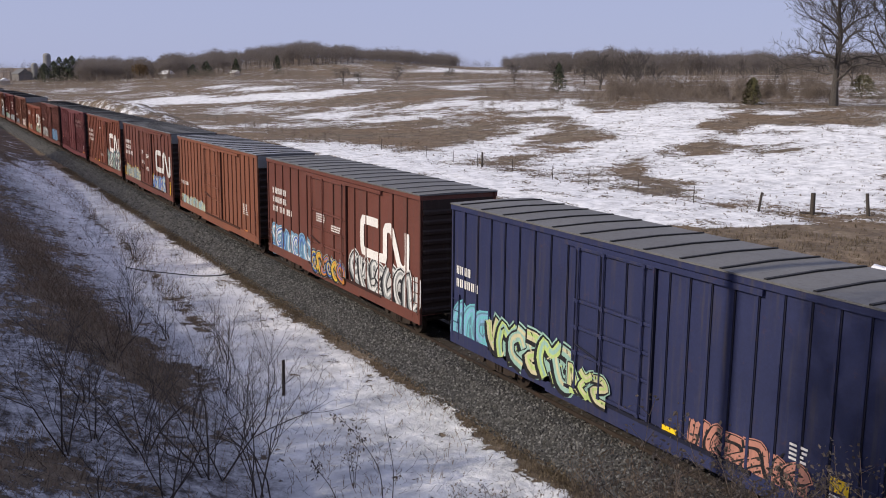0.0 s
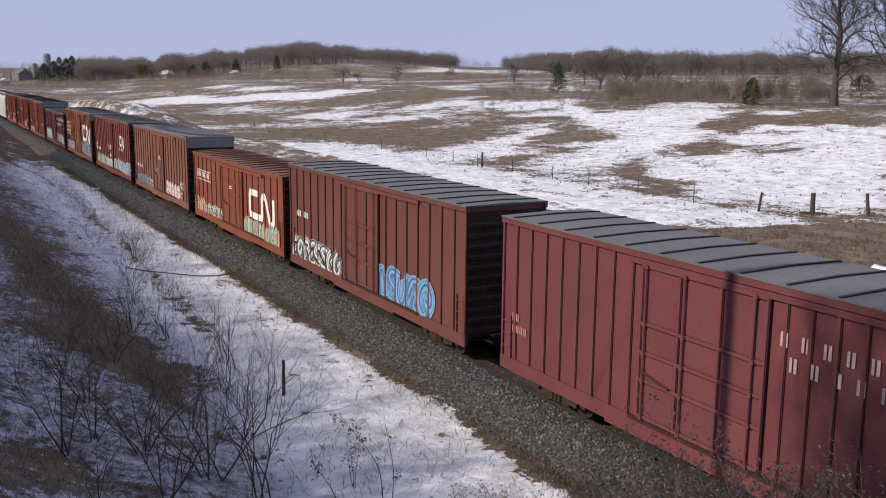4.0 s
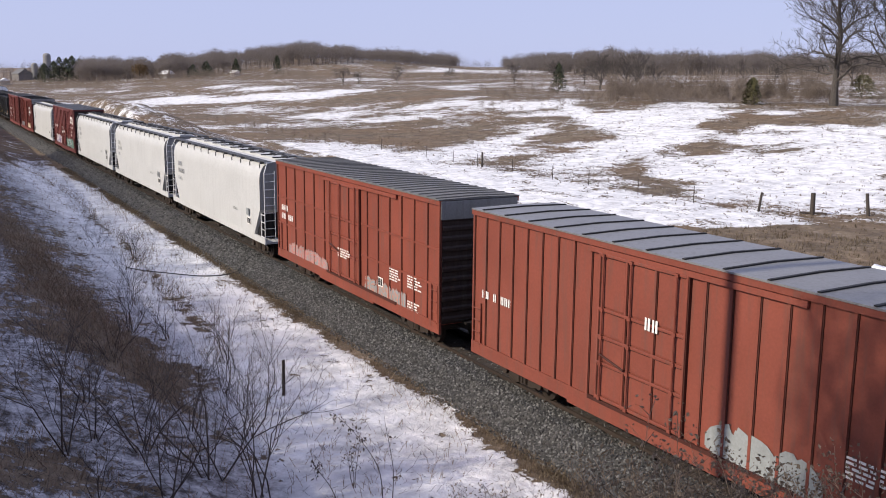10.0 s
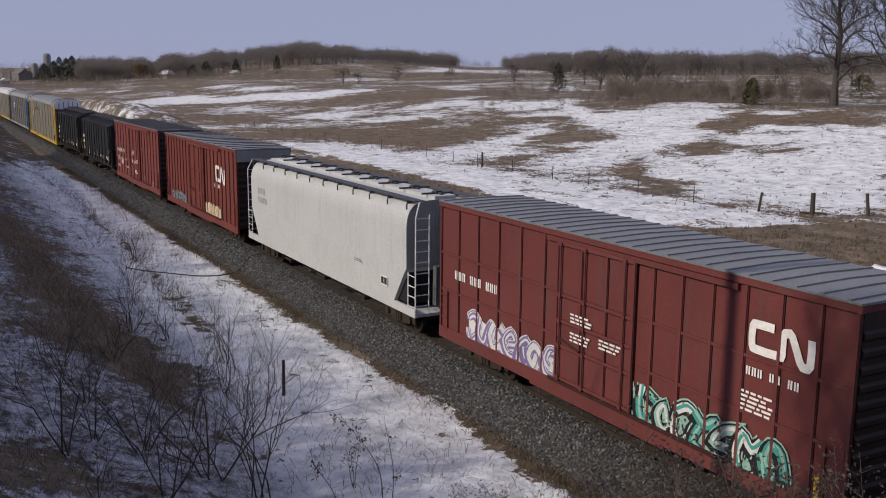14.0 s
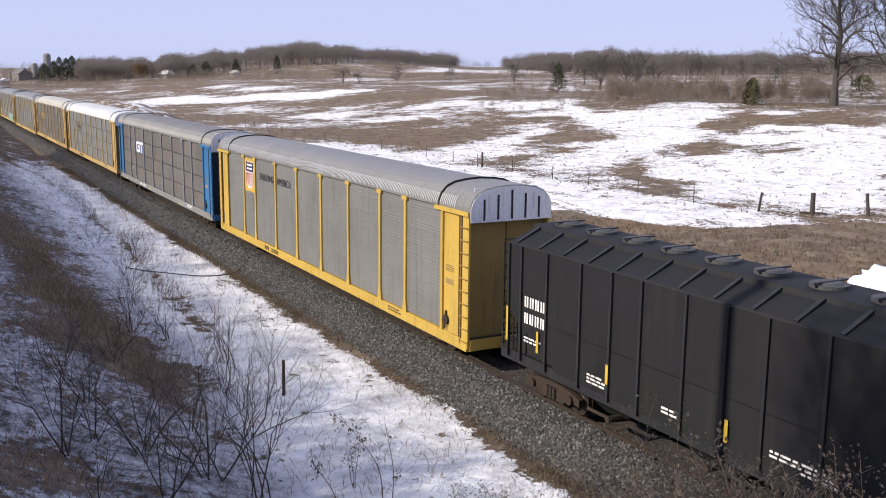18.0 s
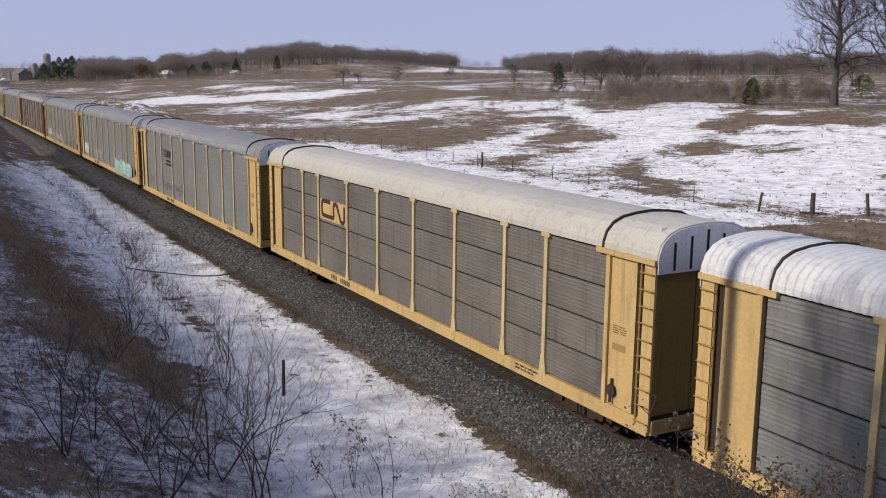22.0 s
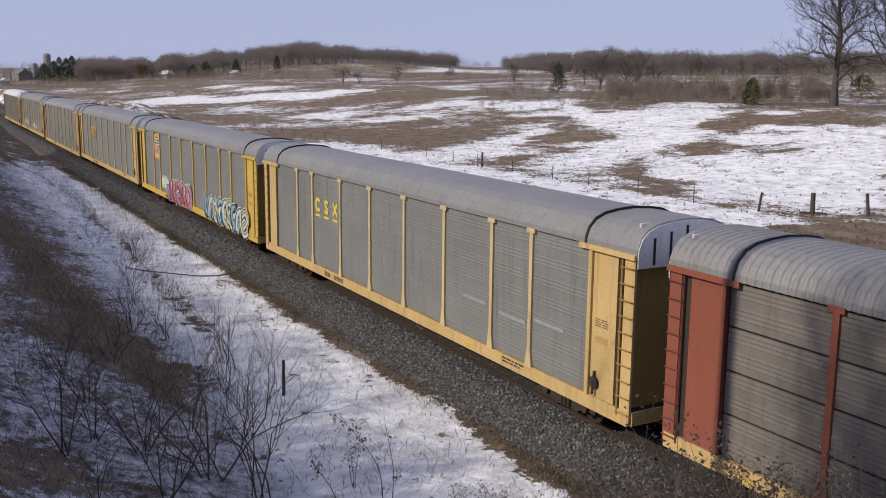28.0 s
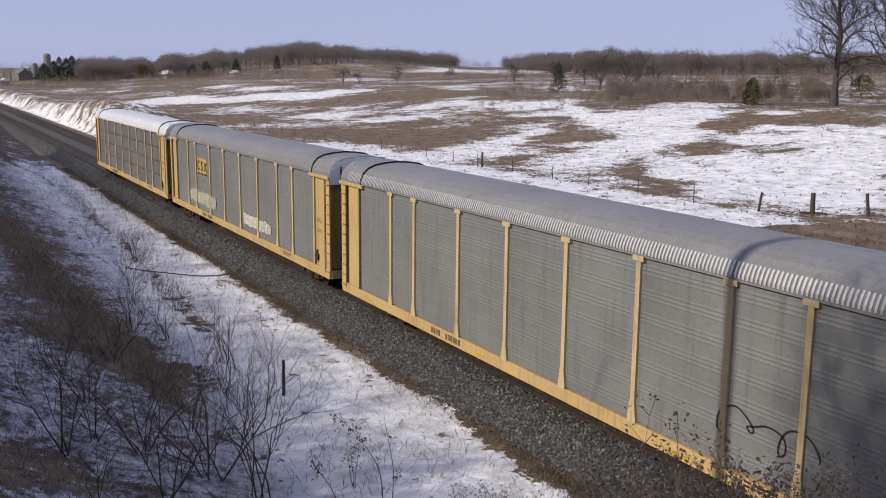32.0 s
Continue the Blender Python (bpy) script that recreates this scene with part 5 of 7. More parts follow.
reflectors(c, [(6.1, 1.2, 0.12, 0.5), (9.6, 1.15, 0.12, 0.5), (13.9, 1.05, 0.12, 0.5)])

c = boxcar(169.0, "bright_orange", ORANGE, "orange-brown boxcar with a white emblem and blue-white graffiti", ribs=(7, 8), door=(5.95, 9.7), capped=True, roof=galv)
bars(c, ["MMM MMM MM", "MMM MMM MM", "MM MMM MMM"], 0.6, 3.55, 0.26, white)
part("lettering_rule", boxes((0.55, 3.6, -1.476, -1.470, 2.52, 2.56)), white, c)
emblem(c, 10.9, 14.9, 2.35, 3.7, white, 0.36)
graffiti(c, 0.4, 5.6, 0.8, 2.0, ["white", "violet", "white"], "black", "blue", 23, fat=0.8)
graffiti(c, 9.6, 15.2, 0.8, 2.3, ["grey", "grey", "sky"], "black", "steelblue", 24, fat=1.2)
for xx, zz in ((7.0, 3.0), (8.3, 2.9), (7.2, 2.2)):
    fine_print(c, xx, zz, 0.8, 4, SPRAY["salmon"], y=-1.562)
reflectors(c, [(0.3, 1.2, 0.12, 0.6), (7.0, 1.2, 0.3, 0.12), (8.4, 1.15, 0.3, 0.12), (15.2, 0.95, 0.14, 0.75)])

c = boxcar(151.25, "maroon_low", (0.125, 0.028, 0.040), "low maroon boxcar with wide-spaced white lettering and graffiti", eave=4.38, ribs=(7, 8), door=(6.2, 9.5), roof=M("grey_brown_roof", (0.13, 0.12, 0.11), 0.65, var=0.25), seam_mat=M("grey_brown_roof", (0.13, 0.12, 0.11)), hump=0.05, seams=15)
bars(c, ["M M M M M M M M M", " M M M M M M M"], 9.9, 3.45, 0.34, white, gap=0.35)
graffiti(c, 0.9, 6.1, 0.8, 2.15, ["white", "sky", "white"], "steelblue", "white", 25, fat=1.1)
graffiti(c, 9.7, 15.2, 0.85, 2.0, ["white", "blue", "pink", "cream"], "black", "sky", 26)
scrawl(c, 14.3, 15.3, 3.4, 3.9, "white", 27)
scrawl(c, 15.0, 15.6, 2.5, 3.0, "white", 28)
scrawl(c, 1.2, 2.2, 2.6, 3.5, "pink", 29)
reflectors(c, [(0.1, 1.1, 0.12, 0.6), (13.6, 1.2, 0.12, 0.6), (15.4, 1.0, 0.14, 0.8)])

c = boxcar(133.65, "brick_one", (0.25, 0.060, 0.035), "brick-red boxcar with thin yellow reflector strips", ribs=(8, 8), door=(6.4, 9.4), capped=True, roof=galv, rust=0.15)
bars(c, ["MM M MM M"], 0.5, 2.2, 0.24, white)
graffiti(c, 0.7, 5.2, 0.85, 1.55, ["grey", "salmon"], "grey", "grey", 30, fat=0.8)
fine_print(c, 13.4, 2.3, 0.8, 5)
fine_print(c, 8.2, 3.5, 0.6, 3, y=-1.562)
plate(c, 13.6, 1.2)
reflectors(c, [(0.15, 1.2, 0.1, 0.6), (2.4, 1.1, 0.1, 0.5), (4.4, 1.05, 0.1, 0.45), (10.3, 1.05, 0.1, 0.45), (11.8, 1.05, 0.1, 0.45), (14.1, 0.95, 0.1, 0.45), (15.5, 0.95, 0.1, 0.8)])
reflectors(c, [(7.6, 1.7, 0.12, 0.4), (7.8, 1.75, 0.12, 0.3)], y=-1.52)

c = boxcar(115.8, "brick_two", (0.245, 0.058, 0.034), "brick-red boxcar with a grey patch of graffiti", ribs=(8, 8), door=(6.2, 9.3), capped=True, roof=galv, rust=0.15)
bars(c, "MM M MMM", 0.6, 2.5, 0.24, white)
bars(c, "MM", 8.0, 3.3, 0.3, white, y=-1.562)
graffiti(c, 10.2, 13.0, 0.9, 1.9, ["grey", "grey"], "grey", "grey", 31)
fine_print(c, 13.6, 2.2, 0.8, 5)

c = boxcar(98.0, "brick_three", (0.26, 0.058, 0.032), "brick-red boxcar with a grid of side posts and rails", ribs=(5, 6), door=(6.4, 9.4), grid=True, rust=0.1, capped=True, seam_mat=galv_dark, seams=26)
bars(c, ["MMMM", "MMM MMM"], 0.6, 2.9, 0.25, white)
graffiti(c, 1.6, 6.1, 0.85, 1.6, ["grey", "salmon"], "pink", "grey", 32, fat=0.7)
graffiti(c, 9.9, 13.2, 0.85, 1.6, ["grey"], "salmon", "grey", 33, fat=0.7)
for xx, zz in ((11.9, 2.2), (13.4, 2.2), (13.4, 1.3)):
    fine_print(c, xx, zz, 0.9, 5)
fine_print(c, 7.4, 2.2, 1.2, 4, y=-1.562)
plate(c, 11.0, 1.4)

PALE = (0.47, 0.475, 0.47)
for k, rear in enumerate((77.6, 57.7, 37.85)):
    c = hopper(rear, "hopper_pale", PALE, "long pale-grey covered hopper with dark roof walks", 18.65, "pale")
    bars(c, ["MMMM", "MMMMMM"], 1.9, 3.3, 0.28, M("faint_stencil", (0.33, 0.335, 0.335), 0.6), y=-1.545)
    fine_print(c, 1.9, 2.6, 0.8, 3, SPRAY["grey"], y=-1.55, h=0.04)
    plate(c, 15.9, 1.55, 0.55, 0.34, y=-1.54)
    part("label_patch", boxes((15.9, 16.3, -1.58, -1.57, 2.0, 2.35)), SPRAY["grey"], c)
    fine_print(c, 13.5, 2.1, 0.7, 2, SPRAY["grey"], y=-1.55, h=0.04)

c = boxcar(20.25, "wine_red", (0.165, 0.034, 0.030), "dark red boxcar with white emblem and white and green graffiti", ribs=(5, 6), door=(6.5, 9.6), grid=True, rust=0.1, roof=galv, seams=26, seam_mat=galv)
bars(c, "MMM MMM MMM", 1.0, 2.75, 0.27, white)
emblem(c, 13.2, 14.73, 3.6, 4.2, white, 0.18)
bars(c, "MMM MM MM", 13.12, 3.1, 0.18, white)
graffiti(c, 1.9, 6.6, 0.85, 2.0, ["white", "violet", "white"], "violet", "white", 34, fat=0.8)
graffiti(c, 9.3, 14.3, 0.8, 2.0, ["white", "teal", "mint"], "black", "mint", 35, fat=0.9)
for xx, zz in ((7.2, 3.0), (7.2, 2.5), (8.4, 2.6)):
    fine_print(c, xx, zz, 0.9, 3, y=-1.562)
fine_print(c, 13.0, 2.7, 0.8, 5)
reflectors(c, [(7.5, 1.05, 0.4, 0.1), (15.0, 1.0, 0.12, 0.6)])

c = hopper(0.0, "hopper_pale", PALE, "long pale-grey covered hopper with dark roof walks", 18.65, "pale")
bars(c, ["MMMM", "MMMMM"], 1.9, 3.3, 0.28, M("faint_stencil", (0.33, 0.335, 0.335), 0.6), y=-1.545)
plate(c, 15.9, 1.55, 0.55, 0.34, y=-1.54)
fine_print(c, 13.5, 2.1, 0.7, 2, SPRAY["grey"], y=-1.55, h=0.04)

c = boxcar(-17.5, "deep_red_two", (0.20, 0.040, 0.028), "red boxcar with a white emblem on its upper side", ribs=(8, 8), capped=True, roof=galv)
emblem(c, 11.8, 13.5, 3.1, 3.9, white, 0.2)
bars(c, "MM  MMM", 11.3, 2.75, 0.2, white)
graffiti(c, 1.5, 5.0, 0.85, 1.6, ["steelblue", "grey"], "black", "grey", 36)
graffiti(c, 9.5, 12.5, 0.9, 1.7, ["cream", "white"], "orange", "cream", 37)

c = boxcar(-35.35, "brick_four", (0.215, 0.047, 0.038), "brick-red boxcar with clean white stencils", ribs=(5, 6), door=(6.2, 9.6), grid=True, rust=0.1, roof=galv, seam_mat=galv_dark, seams=26)
bars(c, "MMM MMM MMM", 0.9, 2.7, 0.3, white)
for xx, zz, ll in ((0.9, 2.3, 4), (0.9, 1.6, 2), (2.3, 2.2, 5), (3.6, 2.2, 1), (4.2, 1.7, 2)):
    fine_print(c, xx, zz, 0.9, ll)
for xx, zz, ll in ((7.0, 3.1, 4), (7.0, 2.4, 3), (8.2, 2.5, 3), (8.0, 1.7, 3)):
    fine_print(c, xx, zz, 0.9, ll, y=-1.562)
scrawl(c, 5.2, 6.0, 1.1, 1.8, "grey", 38)
scrawl(c, 10.5, 11.4, 1.0, 1.7, "grey", 39)
plate(c, 13.3, 1.0)

for k, rear in enumerate((-52.85, -70.0)):
    c = hopper(rear, "hopper_black", (0.0085, 0.009, 0.0105), "black three-bay covered hopper with side posts", 15.7, "black")
    bars(c, ["MMMM", "MMMM"], 1.3, 2.75, 0.3, white, y=-1.53)
    fine_print(c, 1.3, 1.85, 0.7, 2, y=-1.53)
    for xx, zz, ll in ((4.2, 1.6, 3), (7.0, 1.6, 2), (10.2, 1.7, 2), (11.0, 1.7, 3), (13.2, 1.75, 3)):
        fine_print(c, xx, zz, 0.8, ll, y=-1.53)
    reflectors(c, [(0.45, 1.6, 0.1, 1.0), (1.98, 1.6, 0.1, 0.6), (9.0, 1.5, 0.1, 0.5), (5.0, 1.6, 0.1, 0.5)], y=-1.585, mat=M("dull_reflector", (0.5, 0.33, 0.04), 0.5))
    plate(c, 14.0, 1.45, 0.5, 0.35, y=-1.535)
    reflectors(c, [(14.75, 1.5, 0.1, 1.0)], y=-1.585, mat=SPRAY["orange"])

# autoracks
UP = "grey autorack with bright yellow posts and a striped shield"
STD = "weathered grey autorack with faded yellow posts"
c = autorack(-98.95, UP, trim=YEL_NEW, roof="grey", roof_kind="fringe")
shield(c, 4.6, 6.2, 3.2, 4.86)
lt = bpy.data.curves.new("slogan", "FONT")
lt.body, lt.size, lt.extrude = "BUILDING   AMERICA", 0.45, 0.002
tmp = new("slogan_tmp", lt)
slogan = bpy.data.meshes.new_from_object(tmp.evaluated_get(bpy.context.evaluated_depsgraph_get()))
bpy.data.objects.remove(tmp)
slogan.materials.append(black)
sl = part("slogan", slogan, None, c, "black lettering on the side panels")
sl.matrix_basis = Matrix.Translation((7.02, -1.470, 3.98)) @ Matrix.Rotation(radians(90), 4, "X")

BLUE = M("rack_blue", (0.035, 0.14, 0.30), 0.5, var=0.15, rust=0.2)
c = autorack(-127.6, "grimy grey autorack with blue corner panels and a white two-letter emblem", trim=BLUE, panel=PANEL_DIRTY, roof="grey", roof_kind="ribbed", split=True, post=M("blue_grey_post", (0.18, 0.19, 0.23), 0.55, var=0.2, rust=0.2), sill=M("grey_sill", (0.20, 0.20, 0.20), 0.6, rust=0.3))
part("emblem_field", boxes((6.42, 9.2, -1.468, -1.462, 3.15, 4.0)), M("pale_blue_field", (0.09, 0.13, 0.25), 0.5), c)
bm = bmesh.new()
ribbon(bm, [(7.82, 3.86), (6.88, 3.86), (6.75, 3.75), (6.75, 3.38), (6.88, 3.27), (7.72, 3.27), (7.72, 3.60), (7.25, 3.60)], 0.19, -1.474)
ribbon(bm, [(7.82, 3.861), (9.0, 3.861)], 0.19, -1.475)
ribbon(bm, [(8.42, 3.80), (8.42, 3.18)], 0.24, -1.476)
part("emblem", bm, white, c, "white geometric emblem")
scrawl(c, 5.0, 5.4, 1.7, 2.0, "white", 50)

c = autorack(-156.2, "grey autorack with a bright white ribbed roof", roof="white", roof_kind="ribbed", split=True)
part("emblem", boxes((6.5, 8.0, -1.468, -1.462, 3.55, 3.62), (6.5, 8.2, -1.468, -1.462, 3.72, 3.79), (7.2, 8.9, -1.468, -1.462, 3.3, 3.36), (7.0, 8.9, -1.468, -1.462, 3.15, 3.2), (7.9, 8.9, -1.468, -1.462, 3.45, 3.75)), black, c)

c = autorack(-184.7, "grey autorack with a cream roof and a yellow emblem panel", panel=PANEL_DIRTY, roof="cream", roof_kind="smooth", split=True)
part("emblem_field", boxes((6.42, 9.2, -1.468, -1.462, 3.15, 4.0)), YEL, c)
emblem(c, 6.6, 9.0, 3.24, 3.92, M("emblem_brown", (0.05, 0.025, 0.02), 0.5), 0.17, y=-1.476)

c = autorack(-213.25, STD + " and a rib-edged roof", roof="grey", roof_kind="fringe")
bm = boxes(*[(6.5 + 0.06 * k, 7.7, -1.470, -1.464, 3.92 - 0.11 * k, 3.97 - 0.11 * k) for k in range(5)])
for x0 in (7.8, 8.08, 8.42, 8.66):
    ribbon(bm, [(x0 - 0.08, 3.5), (x0 + 0.08, 3.95)], 0.17, -1.472)
for x0, x1, z in ((7.5, 8.7, 3.2), (7.5, 8.95, 2.98)):
    box(bm, x0, x1, -1.470, -1.464, z, z + 0.13)
part("emblem", bm, black, c, "black mark of slanted bars over two dark lines")
scrawl(c, 1.9, 4.3, 1.3, 2.1, "black", 49, w=0.035)
scrawl(c, 6.4, 9.0, 1.25, 1.9, "black", 51, w=0.04)
scrawl(c, 9.5, 12.0, 1.2, 2.1, "black", 52, w=0.035)

c = autorack(-241.55, STD + " and pale graffiti", roof="grey")
graffiti(c, 2.2, 4.4, 1.3, 2.4, ["white"], "grey", "white", 53, fat=0.5)
scrawl(c, 8.0, 11.6, 1.5, 2.3, "white", 54)
graffiti(c, 17.9, 24.6, 0.95, 2.0, ["mint", "white", "mint"], "teal", "white", 55, y=-1.535)
part("emblem", tube(bmesh.new(), (1.1, -1.472, 4.1), (1.1, -1.462, 4.1), 0.42, 0.42, 20), SPRAY["steelblue"], c, "round blue emblem on the corner panel")

c = autorack(-269.8, STD + " and black and white graffiti", roof="grey")
graffiti(c, 3.0, 6.3, 1.5, 2.3, ["white"], "grey", "white", 56, fat=0.5)
scrawl(c, 6.6, 11.0, 1.4, 2.2, "white", 57)
graffiti(c, 11.3, 15.6, 0.95, 2.0, ["white", "black"], "black", "white", 58)
scrawl(c, 18.5, 24.0, 1.4, 2.1, "grey", 59)

REDTRIM = M("rack_red", (0.20, 0.062, 0.038), 0.5, var=0.15, rust=0.25)
c = autorack(-298.08, "rust-stained grey autorack with red posts and corner panels", trim=REDTRIM, panel=PANEL_RUST, roof="grey", roof_kind="ribbed", split=True, sill=YEL)
part("emblem", boxes((6.5, 8.4, -1.468, -1.462, 3.72, 3.8), (6.5, 8.1, -1.468, -1.462, 3.5, 3.58), (7.0, 8.0, -1.468, -1.462, 3.3, 3.36), (8.0, 8.9, -1.468, -1.462, 3.1, 3.55)), black, c)
part("number_field", boxes((6.0, 10.2, -1.503, -1.50, 0.76, 1.06)), black, c)
bars(c, "MMMM  MMMMMM", 6.3, 0.81, 0.2, white, -1.507)


def yellow_mark(c, x0, z0, dark_field):
    if dark_field:
        part("emblem_field", boxes((x0 - 0.15, x0 + 1.95, -1.466, -1.460, z0 - 0.18, z0 + 0.72)), M("mark_field", (0.40, 0.29, 0.06), 0.5, grime=0.35), c)
    bm = bmesh.new()
    k = 0.14
    step_x = 0.72 if dark_field else 0.92
    for i, sk in enumerate(([[(0.45, 0.46), (0.1, 0.5), (0.0, 0.38), (0.0, 0.16), (0.1, 0.04), (0.45, 0.08)]], [[(0.42, 0.48), (0.02, 0.48)], [(0.06, 0.40), (0.40, 0.14)], [(0.42, 0.06), (0.02, 0.06)]], [[(0.0, 0.52), (0.45, 0.02)], [(0.45, 0.52), (0.0, 0.02)]])):
        for j, q in enumerate(sk):
            ribbon(bm, [(x0 + step_x * i + a, z0 + b) for a, b in q], k, -1.472 - 0.001 * j)
        ribbon(bm, [(x0 + step_x * i - 0.05, z0 - 0.17), (x0 + step_x * i + 0.5, z0 - 0.17)], k * 0.7, -1.472)
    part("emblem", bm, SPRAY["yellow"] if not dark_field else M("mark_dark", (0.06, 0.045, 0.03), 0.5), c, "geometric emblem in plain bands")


c = autorack(-326.3, STD + " and a yellow emblem", roof="grey")
yellow_mark(c, 6.65, 3.4, False)
for xx, zz in ((19.0, 2.3), (21.1, 2.2), (22.9, 2.4)):
    part("worn_streak", boxes((xx, xx + 1.4, -1.468, -1.462, zz, zz + 0.1)), SPRAY["grey"], c)

c = autorack(-354.55, "grey autorack with yellow posts, striped shield and wide graffiti", trim=YEL_NEW, roof="grey")
shield(c, 2.9 + 1.7, 2.9 + 3.3, 3.2, 4.86)
graffiti(c, 6.6, 8.3, 1.4, 2.3, ["grey", "mint"], "white", "white", 61, fat=0.6)
graffiti(c, 8.4, 14.4, 0.75, 2.3, ["pink", "violet", "red"], "black", "white", 62, y=-1.535, fat=1.0)
graffiti(c, 17.6, 25.6, 0.75, 2.3, ["steelblue", "sky", "cream"], "black", "cream", 63, y=-1.535, fat=1.0)

c = autorack(-382.75, STD + " and a small emblem plate", roof="grey")
yellow_mark(c, 6.6, 3.3, True)

c = autorack(-411.0, STD + " and a rib-edged roof", roof="grey", roof_kind="fringe")
scrawl(c, 20.6, 23.0, 1.6, 2.5, "black", 64, w=0.04)

c = autorack(-439.3, STD + " and worn pale graffiti", roof="grey", panel=PANEL)
yellow_mark(c, 6.6, 3.4, True)
graffiti(c, 4.8, 10.2, 1.4, 2.2, ["cream", "grey"], "grey", "cream", 71, fat=0.8)
graffiti(c, 15.4, 19.6, 1.4, 2.0, ["cream", "white"], "grey", "cream", 72, fat=0.7)

c = autorack(-467.6, "grey autorack with a white roof and pale cream posts", roof="white", split=True, panel=PANEL_DIRTY, post=M("post_cream", (0.45, 0.38, 0.27), 0.55, var=0.15))


# ---- growth ----
def grow(soup, twigs, p, d, length, r, level, rg, spread=0.55, up=0.12, kids=(2, 4), stop=0.012, k=5):
    """Bare branching: each limb bends, thins and forks."""
    segs = 3
    pos = Vector(p)
    d = Vector(d)
    marks = []
    for i in range(segs):
        nd = (d + Vector((rg.gauss(0, 0.13), rg.gauss(0, 0.13), rg.gauss(0, 0.10) + up * 0.5))).normalized()
        q = pos + nd * (length / segs)
        rr = r * (1 - 0.32 * (i + 1) / segs)
        (soup if level > 1 else twigs).stick(tuple(pos), tuple(q), r * (1 - 0.32 * i / segs), rr, k if level > 2 else 3)
        pos, d = q, nd
        marks.append((q, nd, rr))
    if level <= 0 or r * 0.6 < stop:
        return
    for j in range(rg.randint(*kids)):
        q, nd, rr = marks[rg.choice((0, 1, 2, 2) if j else (2,))]
        side = nd.orthogonal().normalized()
        side.rotate(Matrix.Rotation(rg.random() * 6.283, 3, nd))
        nd2 = (nd * (1 - spread * rg.uniform(0.55, 1.1)) + side * spread * rg.uniform(0.8, 1.3) + Vector((0, 0, up))).normalized()
        grow(soup, twigs, q, nd2, length * rg.uniform(0.58, 0.86), rr * rg.uniform(0.55, 0.78), level - 1, rg, spread, up, kids, stop, k)


def bare_tree(name, label, x, y, h, r, seed, levels=6, mat=None, group="", trunk_part=0.28, spread=0.55, stop=0.012, limb=1.0, rmin=0.0):
    rg = random.Random(seed)
    t = thing(name, label, "tree", group=group)
    t.location = (x, y, ground_z(x, y) - 0.15)
    limbs, twigs = Soup(), Soup(rmin)
    pos = Vector((0, 0, 0))
    lean = Vector((rg.gauss(0, 0.04), rg.gauss(0, 0.04), 1)).normalized()
    th = h * trunk_part
    limbs.stick((0, 0, 0), tuple(lean * 0.06 * h), r * 1.35, r, 8)
    limbs.stick(tuple(lean * 0.06 * h), tuple(lean * th), r, r * 0.8, 8)
    for i in range(5):
        a = i * 2.4 + rg.random()
        z = th * (0.62 + 0.38 * i / 4)
        d = Vector((math.cos(a) * 0.75, math.sin(a) * 0.75, rg.uniform(0.5, 0.9))).normalized()
        grow(limbs, twigs, lean * z, d, h * rg.uniform(0.2, 0.27), limb * r * rg.uniform(0.32, 0.5), levels - 1, rg, spread, 0.1, (2, 4), stop)
    grow(limbs, twigs, lean * th, lean, h * 0.24, r * 0.75, levels, rg, spread, 0.12, (3, 4), stop)
    part("trunk", limbs.mesh("trunk", mat or bark), None, t, "bare trunk and limbs")
    part("crown", twigs.mesh("crown", mat or bark), None, t, "leafless twigs")
    return t


def shrub_mesh(seed, h, stems, levels=4, r=0.022, lean=0.5):
    rg = random.Random(seed)
    s, tw = Soup(), Soup()
    for i in range(stems):
        a = rg.random() * 6.283
        d = Vector((math.cos(a) * lean * rg.uniform(0.3, 1), math.sin(a) * lean * rg.uniform(0.3, 1), 1)).normalized()
        grow(s, tw, (rg.gauss(0, 0.12), rg.gauss(0, 0.12), 0), d, h * rg.uniform(0.34, 0.46), r * rg.uniform(0.7, 1.1), levels, rg, 0.46, 0.12, (2, 4), 0.0022, 4)
    return s, tw


def conifer(x, y, h, w, seed, label, mat, name="conifer_tree"):
    rg = random.Random(seed)
    t = thing(name, label, "tree")
    t.location = (x, y, ground_z(x, y) - 0.1)
    tr = Soup()
    tr.stick((0, 0, 0), (0, 0, h * 0.95), 0.035 * h * 0.5 + 0.04, 0.02, 6)
    part("trunk", tr.mesh("trunk", bark_dark), None, t)
    s = Soup()
    for i in range(520 if mat is needles else 1000):
        f = rg.random() ** 0.8
        z = h * (0.06 + 0.94 * f)
        rad = w * (1 - f) ** (0.75 if mat is needles else 0.42) * rg.uniform(0.35, 1.08) + 0.04 * w
        a = rg.random() * 6.283
        c = Vector((math.cos(a) * rad, math.sin(a) * rad, z - 0.12 * rad))
        k = h * 0.055 * rg.uniform(0.6, 1.4)
        u = Vector((math.cos(a), math.sin(a), -0.25)) * k
        v = Vector((-math.sin(a), math.cos(a), rg.uniform(-0.3, 0.3))) * k * 0.55
        s.tri(tuple(c - u * 0.6 + v), tuple(c - u * 0.6 - v), tuple(c + u))
        s.tri(tuple(c - u * 0.4 + Vector((0, 0, k * 0.6))), tuple(c - v), tuple(c + u * 0.8))
    part("crown", s.mesh("crown", mat), None, t)
    return t


